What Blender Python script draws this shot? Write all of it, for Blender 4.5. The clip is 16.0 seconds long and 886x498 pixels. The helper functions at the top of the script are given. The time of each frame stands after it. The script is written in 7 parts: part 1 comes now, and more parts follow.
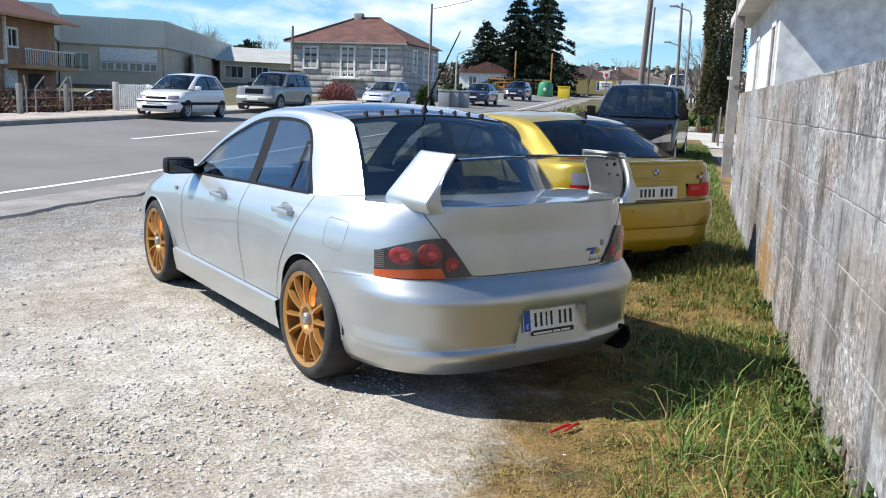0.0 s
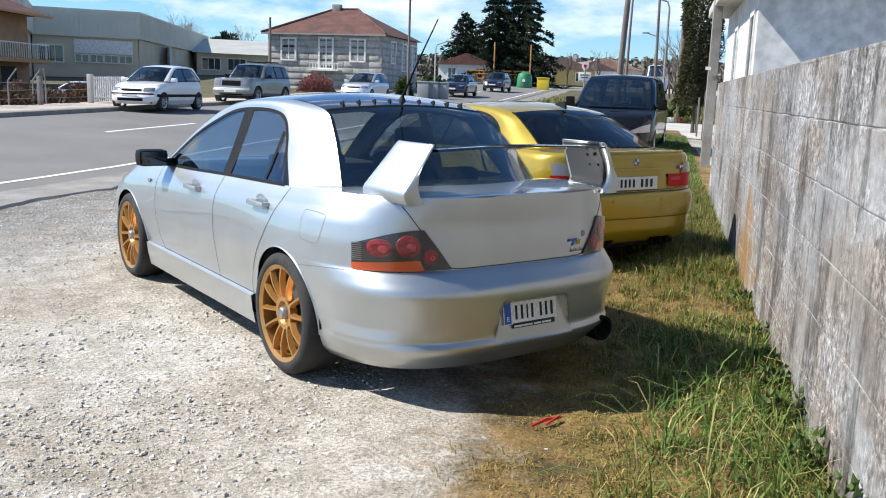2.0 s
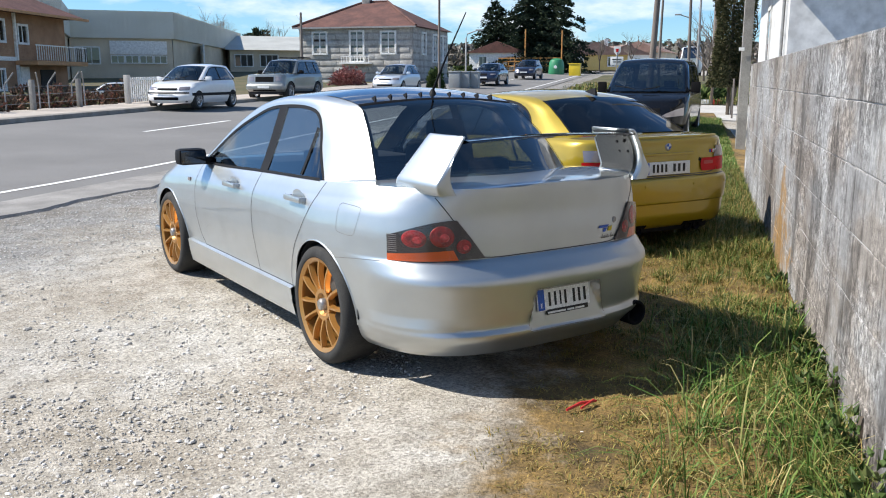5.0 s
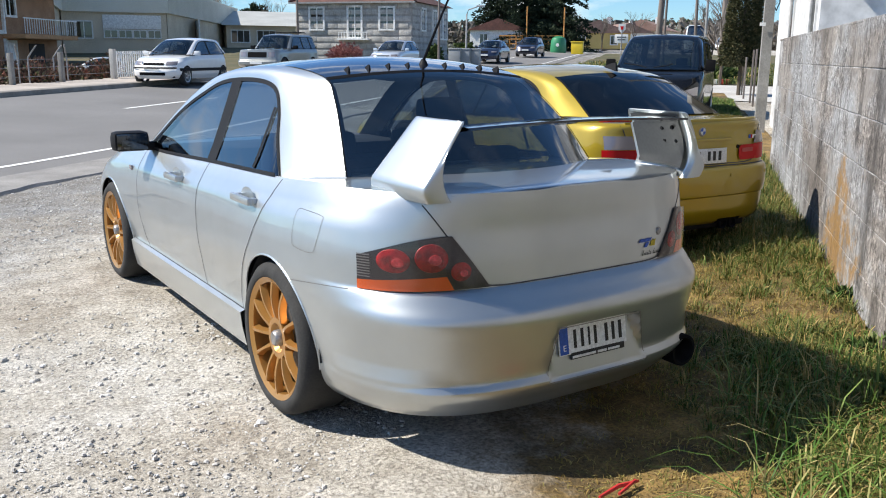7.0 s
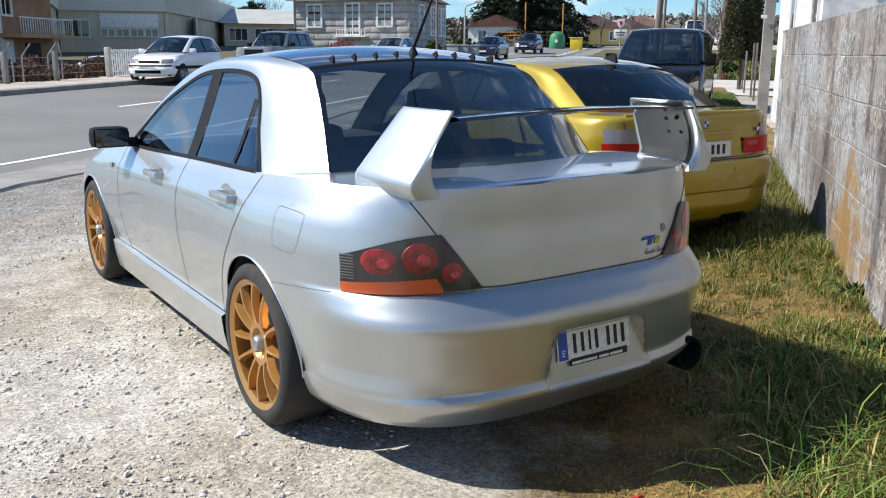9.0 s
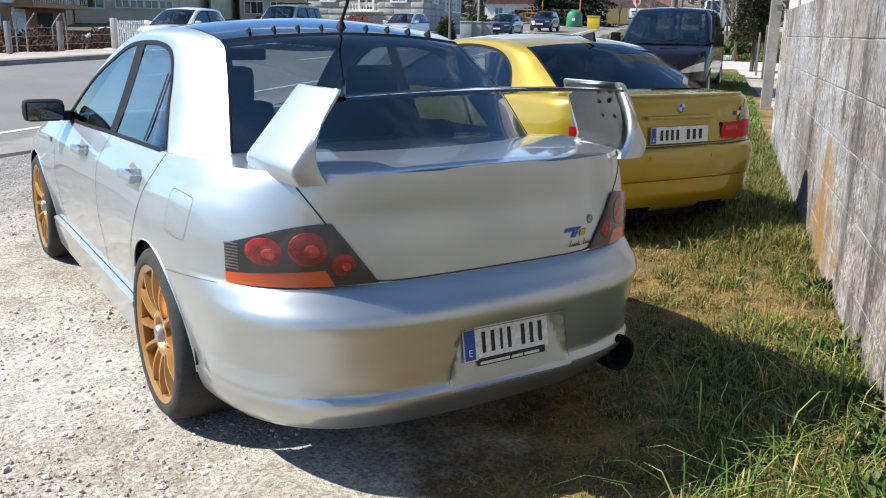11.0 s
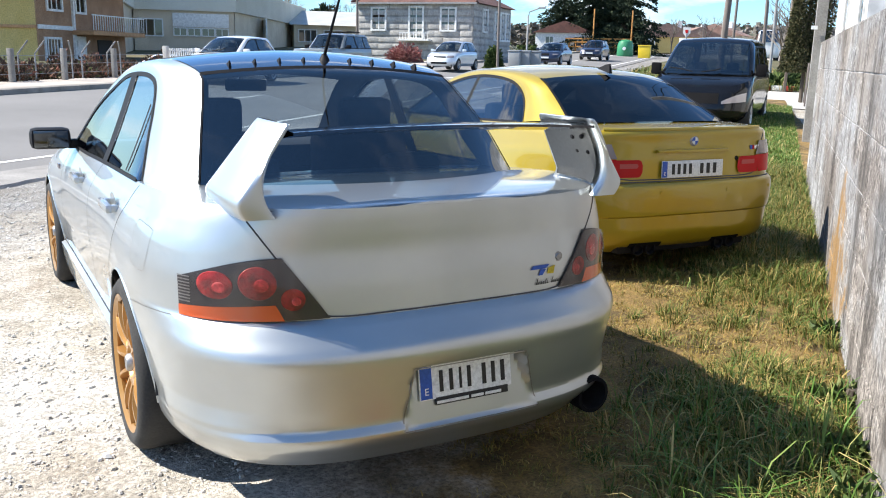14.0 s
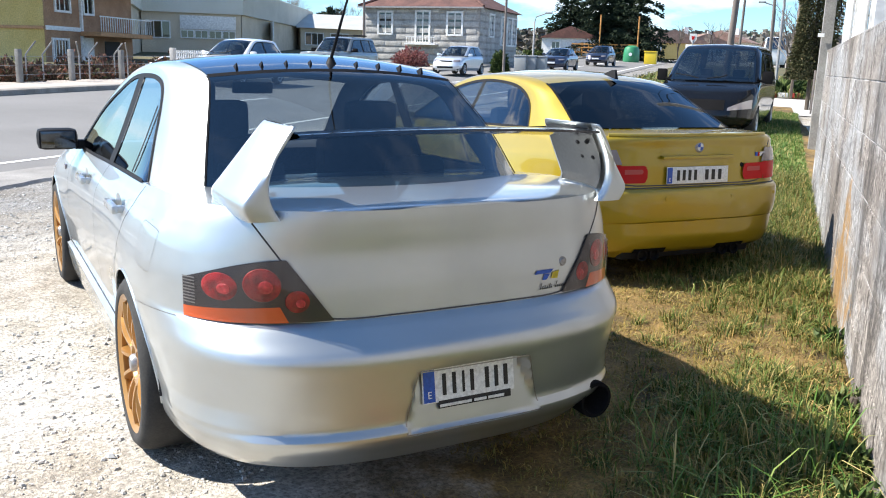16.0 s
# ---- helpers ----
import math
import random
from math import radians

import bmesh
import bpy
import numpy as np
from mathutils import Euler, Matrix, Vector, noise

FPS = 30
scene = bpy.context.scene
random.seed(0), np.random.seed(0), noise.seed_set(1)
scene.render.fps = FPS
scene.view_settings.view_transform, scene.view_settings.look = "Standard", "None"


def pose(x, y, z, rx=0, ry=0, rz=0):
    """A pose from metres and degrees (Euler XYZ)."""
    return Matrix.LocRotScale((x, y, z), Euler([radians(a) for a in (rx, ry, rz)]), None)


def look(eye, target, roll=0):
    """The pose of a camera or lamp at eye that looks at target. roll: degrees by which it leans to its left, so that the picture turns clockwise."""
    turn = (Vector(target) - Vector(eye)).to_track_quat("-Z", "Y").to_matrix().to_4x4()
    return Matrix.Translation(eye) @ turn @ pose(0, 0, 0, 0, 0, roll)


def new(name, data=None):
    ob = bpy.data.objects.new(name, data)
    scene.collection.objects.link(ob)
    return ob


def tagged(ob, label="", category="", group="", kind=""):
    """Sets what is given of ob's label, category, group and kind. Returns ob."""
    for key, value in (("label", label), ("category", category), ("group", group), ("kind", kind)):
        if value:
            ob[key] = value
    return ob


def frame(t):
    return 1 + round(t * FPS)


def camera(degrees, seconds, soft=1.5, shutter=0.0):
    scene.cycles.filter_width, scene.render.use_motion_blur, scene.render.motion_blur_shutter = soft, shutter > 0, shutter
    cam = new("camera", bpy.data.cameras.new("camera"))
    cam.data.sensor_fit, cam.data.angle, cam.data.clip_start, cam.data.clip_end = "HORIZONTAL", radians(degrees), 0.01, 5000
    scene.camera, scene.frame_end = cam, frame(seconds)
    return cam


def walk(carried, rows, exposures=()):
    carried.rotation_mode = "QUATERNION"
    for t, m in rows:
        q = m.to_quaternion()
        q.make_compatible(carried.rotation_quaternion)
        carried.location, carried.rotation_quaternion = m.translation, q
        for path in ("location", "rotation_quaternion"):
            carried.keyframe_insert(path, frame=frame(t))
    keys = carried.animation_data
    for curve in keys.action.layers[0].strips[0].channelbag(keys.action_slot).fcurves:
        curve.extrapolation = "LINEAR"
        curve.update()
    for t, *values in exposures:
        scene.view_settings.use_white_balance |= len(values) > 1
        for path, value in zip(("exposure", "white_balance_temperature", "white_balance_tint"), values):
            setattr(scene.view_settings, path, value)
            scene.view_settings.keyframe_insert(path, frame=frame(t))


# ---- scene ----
cam = camera(54.5, 16.0, 1.05)
# seconds, eye in metres, turn in degrees (Euler XYZ)
ROWS = [
    (0, -2.778, -3.995, 1.489, 79.97, -2.07, -34.45),
    (0.5, -2.783, -4.009, 1.493, 80.32, -1.96, -33.92),
    (1, -2.787, -4.014, 1.492, 80.38, -1.90, -34.24),
    (1.5, -2.777, -4.007, 1.493, 79.95, -1.84, -34.76),
    (2, -2.732, -3.942, 1.477, 79.48, -1.90, -35.81),
    (2.5, -2.738, -3.917, 1.476, 80.00, -2.23, -37.10),
    (3, -2.749, -3.920, 1.477, 79.64, -2.21, -37.03),
    (3.5, -2.743, -3.940, 1.481, 79.47, -1.61, -35.63),
    (4, -2.739, -3.960, 1.471, 78.02, -0.33, -35.80),
    (4.5, -2.746, -3.963, 1.477, 78.46, -0.41, -35.77),
    (5, -2.773, -4.018, 1.493, 78.77, -0.06, -33.75),
    (5.2, -2.684, -3.818, 1.495, 78.21, -0.34, -34.97),
    (7.3, -2.149, -3.146, 1.434, 77.36, -0.50, -33.62),
    (7.5, -2.151, -3.142, 1.428, 77.49, -0.63, -33.70),
    (8, -2.026, -2.981, 1.406, 76.48, -0.41, -33.18),
    (8.5, -2.024, -2.990, 1.404, 76.90, -0.45, -33.58),
    (9, -2.015, -3.001, 1.406, 77.19, -0.10, -33.81),
    (9.2, -1.998, -3.013, 1.401, 77.38, 0.23, -34.46),
    (11.3, -1.497, -3.033, 1.402, 75.16, -1.55, -31.33),
    (11.5, -1.435, -3.077, 1.409, 74.87, -2.37, -29.32),
    (12, -1.373, -3.123, 1.427, 76.30, -0.86, -29.63),
    (12.5, -1.353, -3.134, 1.427, 76.76, -0.73, -27.55),
    (13, -1.339, -3.137, 1.425, 76.58, -1.03, -28.86),
    (13.5, -1.330, -3.139, 1.425, 76.94, -1.37, -29.65),
    (14, -1.327, -3.137, 1.428, 77.42, -1.25, -29.12),
    (14.5, -1.325, -3.139, 1.428, 77.57, -1.37, -29.21),
    (15, -1.324, -3.143, 1.428, 77.83, -1.34, -28.54),
    (15.5, -1.327, -3.143, 1.429, 77.87, -1.46, -28.57),
    (16, -1.330, -3.142, 1.428, 77.68, -1.73, -28.72),
]
walk(cam, [(r[0], pose(*r[1:])) for r in ROWS], [(0.0, 0.46, 6500, 10), (3.5, 0.44, 6600, 10), (9.2, 0.38, 6600, 10), (11.3, 0.62, 6600, 10), (12.0, 0.72, 6600, 10), (13.5, 0.92, 6600, 10), (16.0, 0.96, 6600, 10)])

# ---- light ----
SUN_DIR = Vector((-0.80, 0.52, 1.0)).normalized()
sun_el = math.asin(SUN_DIR.z)
sun_az = math.atan2(SUN_DIR.x, SUN_DIR.y)
world = bpy.data.worlds.new("sky")
scene.world = world
world.use_nodes = True
wt = world.node_tree
wt.nodes.clear()
w_out = wt.nodes.new("ShaderNodeOutputWorld")
w_bg = wt.nodes.new("ShaderNodeBackground")
w_sky = wt.nodes.new("ShaderNodeTexSky")
w_sky.sky_type = "NISHITA"
w_sky.sun_disc = False
w_sky.sun_elevation = sun_el
w_sky.sun_rotation = sun_az
w_sky.air_density = 1.0
w_sky.dust_density = 0.0
w_sky.ozone_density = 3.0
w_co = wt.nodes.new("ShaderNodeTexCoord")
w_map = wt.nodes.new("ShaderNodeMapping")
w_map.inputs["Scale"].default_value = (1.0, 1.0, 3.2)
w_map.inputs["Location"].default_value = (0.45, 0.25, 0.0)
w_noise = wt.nodes.new("ShaderNodeTexNoise")
w_noise.inputs["Scale"].default_value = 3.1
w_noise.inputs["Detail"].default_value = 7.0
w_noise.inputs["Roughness"].default_value = 0.58
w_ramp = wt.nodes.new("ShaderNodeValToRGB")
w_ramp.color_ramp.elements[0].position = 0.515
w_ramp.color_ramp.elements[1].position = 0.665
w_mix = wt.nodes.new("ShaderNodeMixRGB")
w_mix.inputs["Color2"].default_value = (8.6, 8.8, 9.1, 1)
wt.links.new(w_co.outputs["Generated"], w_map.inputs["Vector"])
wt.links.new(w_map.outputs["Vector"], w_noise.inputs["Vector"])
wt.links.new(w_noise.outputs["Fac"], w_ramp.inputs["Fac"])
w_sep = wt.nodes.new("ShaderNodeSeparateXYZ")
wt.links.new(w_co.outputs["Generated"], w_sep.inputs["Vector"])
w_thin = wt.nodes.new("ShaderNodeMapRange")
w_thin.inputs["From Min"].default_value = 0.42
w_thin.inputs["From Max"].default_value = 0.70
w_thin.inputs["To Min"].default_value = 1.0
w_thin.inputs["To Max"].default_value = 0.06
wt.links.new(w_sep.outputs["Z"], w_thin.inputs["Value"])
w_fac = wt.nodes.new("ShaderNodeMath")
w_fac.operation = "MULTIPLY"
wt.links.new(w_ramp.outputs["Color"], w_fac.inputs[0])
wt.links.new(w_thin.outputs["Result"], w_fac.inputs[1])
wt.links.new(w_fac.outputs["Value"], w_mix.inputs["Fac"])
w_tint = wt.nodes.new("ShaderNodeMixRGB")
w_tint.blend_type = "MULTIPLY"
w_tint.inputs["Fac"].default_value = 1.0
w_deep = wt.nodes.new("ShaderNodeValToRGB")
w_deep.color_ramp.elements[0].position, w_deep.color_ramp.elements[0].color = 0.25, (0.56, 0.82, 1.10, 1)
w_deep.color_ramp.elements[1].position, w_deep.color_ramp.elements[1].color = 0.75, (0.64, 0.89, 1.02, 1)
wt.links.new(w_sep.outputs["Z"], w_deep.inputs["Fac"])
wt.links.new(w_deep.outputs["Color"], w_tint.inputs["Color2"])
wt.links.new(w_sky.outputs["Color"], w_tint.inputs["Color1"])
wt.links.new(w_tint.outputs["Color"], w_mix.inputs["Color1"])
wt.links.new(w_mix.outputs["Color"], w_bg.inputs["Color"])
w_bg.inputs["Strength"].default_value = 0.108
wt.links.new(w_bg.outputs["Background"], w_out.inputs["Surface"])
sun = new("sun", bpy.data.lights.new("sun", "SUN"))
sun.data.energy = 5.6
sun.data.angle = radians(0.6)
sun.data.color = (1.0, 0.96, 0.89)
sun.matrix_world = look(SUN_DIR * 60, (0, 0, 0))

# ---- plan: u runs along the road, n across it towards the far kerb ----
HEAD = radians(48)
DU = Vector((math.sin(HEAD), math.cos(HEAD)))
DN = Vector((-math.cos(HEAD), math.sin(HEAD)))


def smooth(a, b, v):
    k = min(1.0, max(0.0, (v - a) / (b - a)))
    return k * k * (3 - 2 * k)


def height(u, n):
    """The ground's height: level by the cars, rising across the road and up the road."""
    v = min(u, 110.0)
    up = 0.015 * max(0.0, v - 6) * smooth(4, 14, u) + 0.014 * max(0.0, v - 38)
    return up + 0.23 * smooth(7, 15.5, n) - 0.05 * smooth(-2.0, -4.0, n)


def plan(u, n, z=None):
    p = DU * u + DN * n
    return Vector((p.x, p.y, height(u, n) if z is None else z))


def along(u, n, z=None, turn=0.0):
    """A pose whose local y runs along the road (turned to the left by turn degrees)."""
    p = plan(u, n, z)
    return pose(p.x, p.y, p.z, 0, 0, turn - 48)


# ---- materials ----
def tree_of(name):
    m = bpy.data.materials.new(name)
    m.use_nodes = True
    t = m.node_tree
    return m, t, t.nodes["Principled BSDF"]


def ramp_of(t, fac, stops):
    r = t.nodes.new("ShaderNodeValToRGB")
    e = r.color_ramp.elements
    while len(e) < len(stops):
        e.new(0.5)
    for el, (pos, c) in zip(e, stops):
        el.position = pos
        el.color = (*c, 1)
    t.links.new(fac, r.inputs["Fac"])
    return r.outputs["Color"]


def noise_of(t, scale, detail=4.0, rough=0.55, stretch=None, kind="Object"):
    out = t.nodes.new("ShaderNodeNewGeometry").outputs["Position"] if kind == "World" else t.nodes.new("ShaderNodeTexCoord").outputs[kind]
    if stretch:
        mp = t.nodes.new("ShaderNodeMapping")
        mp.inputs["Scale"].default_value = stretch
        t.links.new(out, mp.inputs["Vector"])
        out = mp.outputs["Vector"]
    n = t.nodes.new("ShaderNodeTexNoise")
    n.inputs["Scale"].default_value = scale
    n.inputs["Detail"].default_value = detail
    n.inputs["Roughness"].default_value = rough
    t.links.new(out, n.inputs["Vector"])
    return n.outputs["Fac"]


def mix_of(t, fac, a, b, mode="MIX"):
    m = t.nodes.new("ShaderNodeMixRGB")
    m.blend_type = mode
    for key, v in (("Fac", fac), ("Color1", a), ("Color2", b)):
        if isinstance(v, (int, float)):
            m.inputs[key].default_value = v
        elif isinstance(v, tuple):
            m.inputs[key].default_value = (*v, 1)
        else:
            t.links.new(v, m.inputs[key])
    return m.outputs["Color"]


def bump_of(t, p, fac, strength, distance):
    b = t.nodes.new("ShaderNodeBump")
    b.inputs["Strength"].default_value = strength
    b.inputs["Distance"].default_value = distance
    t.links.new(fac, b.inputs["Height"])
    t.links.new(b.outputs["Normal"], p.inputs["Normal"])


def two_tone(name, a, b, scale=6.0, fine=60.0, rough=0.8, bump=0.3, dist=0.01, metal=0.0, stretch=None, kind="Object", lo=0.35, hi=0.65):
    """A surface of two colours in large patches with a fine grain."""
    m, t, p = tree_of(name)
    big = noise_of(t, scale, stretch=stretch, kind=kind)
    small = noise_of(t, fine, 3.0, stretch=stretch, kind=kind)
    col = ramp_of(t, big, [(lo, a), (hi, b)])
    grain = ramp_of(t, small, [(0.3, (0.78, 0.78, 0.78)), (0.7, (1.15, 1.15, 1.15))])
    t.links.new(mix_of(t, 1.0, col, grain, "MULTIPLY"), p.inputs["Base Color"])
    p.inputs["Roughness"].default_value = rough
    p.inputs["Metallic"].default_value = metal
    if bump:
        bump_of(t, p, small, bump, dist)
    return m


def paint(name, color, metal=0.0, rough=0.3, coat=1.0, flake=True):
    m, t, p = tree_of(name)
    if flake:
        n = noise_of(t, 5.0, 5.0)
        c = ramp_of(t, n, [(0.3, tuple(v * 0.96 for v in color)), (0.7, tuple(min(1, v * 1.03) for v in color))])
        t.links.new(c, p.inputs["Base Color"])
        r = noise_of(t, 2.3, 6.0)
        mr = t.nodes.new("ShaderNodeMapRange")
        mr.inputs["To Min"].default_value = rough * 0.94
        mr.inputs["To Max"].default_value = rough * 1.06
        t.links.new(r, mr.inputs["Value"])
        t.links.new(mr.outputs["Result"], p.inputs["Roughness"])
    else:
        p.inputs["Base Color"].default_value = (*color, 1)
        p.inputs["Roughness"].default_value = rough
    p.inputs["Metallic"].default_value = metal
    p.inputs["Coat Weight"].default_value = coat
    p.inputs["Coat Roughness"].default_value = 0.03
    return m


def plain(name, color, rough=0.6, metal=0.0, grain=0.15, fine=90.0):
    return two_tone(name, tuple(c * (1 - grain) for c in color), tuple(c * (1 + grain) for c in color), 7.0, fine, rough, 0.08, 0.003, metal)


def pane(name, tint, gloss=1.0, ior=1.75):
    """Thin tinted glass: lets light through and mirrors at a slant."""
    m, t, p = tree_of(name)
    t.nodes.remove(p)
    out = t.nodes["Material Output"]
    tr = t.nodes.new("ShaderNodeBsdfTransparent")
    tr.inputs["Color"].default_value = (*tint, 1)
    gl = t.nodes.new("ShaderNodeBsdfGlossy")
    gl.inputs["Roughness"].default_value = 0.015
    gl.inputs["Color"].default_value = (gloss, gloss, gloss, 1)
    lw = t.nodes.new("ShaderNodeLayerWeight")
    lw.inputs["Blend"].default_value = 0.5
    pw = t.nodes.new("ShaderNodeMath")
    pw.operation = "POWER"
    pw.inputs[1].default_value = 5.0
    t.links.new(lw.outputs["Facing"], pw.inputs[0])
    f0 = ((ior - 1) / (ior + 1)) ** 2
    ma = t.nodes.new("ShaderNodeMath")
    ma.operation = "MULTIPLY_ADD"
    ma.inputs[1].default_value = 1 - f0
    ma.inputs[2].default_value = f0
    t.links.new(pw.outputs["Value"], ma.inputs[0])
    mx = t.nodes.new("ShaderNodeMixShader")
    t.links.new(ma.outputs["Value"], mx.inputs["Fac"])
    t.links.new(tr.outputs["BSDF"], mx.inputs[1])
    t.links.new(gl.outputs["BSDF"], mx.inputs[2])
    t.links.new(mx.outputs["Shader"], out.inputs["Surface"])
    return m


M_SILVER = paint("silver paint", (0.525, 0.555, 0.562), 0.90, 0.41)
M_YELLOW = paint("yellow paint", (0.385, 0.275, 0.012), 0.30, 0.34)
M_BLACKCAR = paint("black paint", (0.006, 0.0065, 0.008), 0.0, 0.10, 0.0)
M_BLACKCAR.node_tree.nodes["Principled BSDF"].inputs["Specular IOR Level"].default_value = 0.35
M_WHITECAR = paint("white paint", (0.78, 0.78, 0.77), 0.0, 0.35)
M_GREYCAR = paint("grey green paint", (0.26, 0.27, 0.26), 0.5, 0.4)
M_PALECAR = paint("pale silver paint", (0.66, 0.70, 0.74), 0.6, 0.35)
M_BLUECAR = paint("dark blue paint", (0.015, 0.022, 0.05), 0.2, 0.28)
M_GOLD = paint("gold wheel paint", (0.43, 0.215, 0.055), 0.55, 0.36, 0.4)
M_ALLOY = paint("alloy", (0.55, 0.55, 0.56), 0.8, 0.35, 0.2)
M_TYRE = two_tone("tyre rubber", (0.018, 0.018, 0.018), (0.035, 0.034, 0.032), 9, 120, 0.85, 0.3, 0.003)
M_TRIM = plain("black trim", (0.012, 0.012, 0.0135), 0.6)
M_TRIM.node_tree.nodes["Principled BSDF"].inputs["Specular IOR Level"].default_value = 0.14
M_MATTBLACK = plain("matt black plastic", (0.008, 0.008, 0.009), 0.9)
M_MATTBLACK.node_tree.nodes["Principled BSDF"].inputs["Specular IOR Level"].default_value = 0.12
M_GLOSSBLACK = paint("gloss black", (0.008, 0.010, 0.016), 0.0, 0.12, 1.0, False)
M_INNER = plain("dark interior", (0.035, 0.036, 0.04), 0.85)
M_SEAT = plain("seat cloth", (0.045, 0.046, 0.052), 0.9, 0, 0.3, 200)
M_GLASS_DARK = pane("tinted glass", (0.26, 0.29, 0.30), 1.0, 2.15)
M_GLASS_BLACK = pane("black tinted glass", (0.03, 0.035, 0.042), 1.0, 1.6)
M_GLASS_REAR = pane("rear tinted glass", (0.42, 0.475, 0.49), 1.0, 2.1)
M_LENS = pane("clear lens", (0.88, 0.86, 0.86), 1.0, 1.55)
M_GLASS = pane("car glass", (0.90, 0.93, 0.93))
M_WINDOW = pane("house glass", (0.25, 0.28, 0.30))
M_GAP = plain("panel gap", (0.07, 0.07, 0.075), 0.8)
M_REDLAMP = paint("red lamp", (0.50, 0.010, 0.012), 0.0, 0.25, 0.0, False)
M_REDLAMP.node_tree.nodes["Principled BSDF"].inputs["Specular IOR Level"].default_value = 0.2
M_DEEPRED = two_tone("deep red lamp", (0.16, 0.005, 0.007), (0.48, 0.014, 0.018), 22, 150, 0.35, 0.5, 0.004)
M_LAMPHEART = two_tone("bright red heart", (0.40, 0.012, 0.016), (0.85, 0.07, 0.075), 45, 200, 0.3, 0.5, 0.004)
M_ORANGE = paint("orange lamp", (0.74, 0.115, 0.014), 0.0, 0.4, 0.0, False)
M_SMOKE = paint("smoked lamp housing", (0.060, 0.056, 0.060), 0.6, 0.34, 0.0, False)
M_CLEARLAMP = paint("clear lamp", (0.28, 0.25, 0.25), 0.3, 0.15, 1.0, False)
M_PLATE = plain("number plate", (0.78, 0.79, 0.77), 0.45, 0, 0.04)
M_PLATEBLUE = plain("plate blue", (0.02, 0.09, 0.42), 0.45, 0, 0.05)
M_INK = plain("black ink", (0.012, 0.012, 0.012), 0.5)
M_CHROME = plain("chrome", (0.75, 0.75, 0.76), 0.15, 1.0, 0.05)
M_STEEL = plain("dull steel", (0.35, 0.34, 0.33), 0.45, 0.8)
M_INNERGREY = plain("dark grey inner face", (0.035, 0.037, 0.039), 0.5, 0.0, 0.08)
M_DISC = plain("brake disc", (0.20, 0.19, 0.18), 0.5, 0.7)
M_MIRROR = plain("dark mirror glass", (0.10, 0.11, 0.12), 0.08, 1.0, 0.03)
M_PINKLAMP = paint("pale red lamp", (0.46, 0.05, 0.045), 0.0, 0.3, 0.2, False)

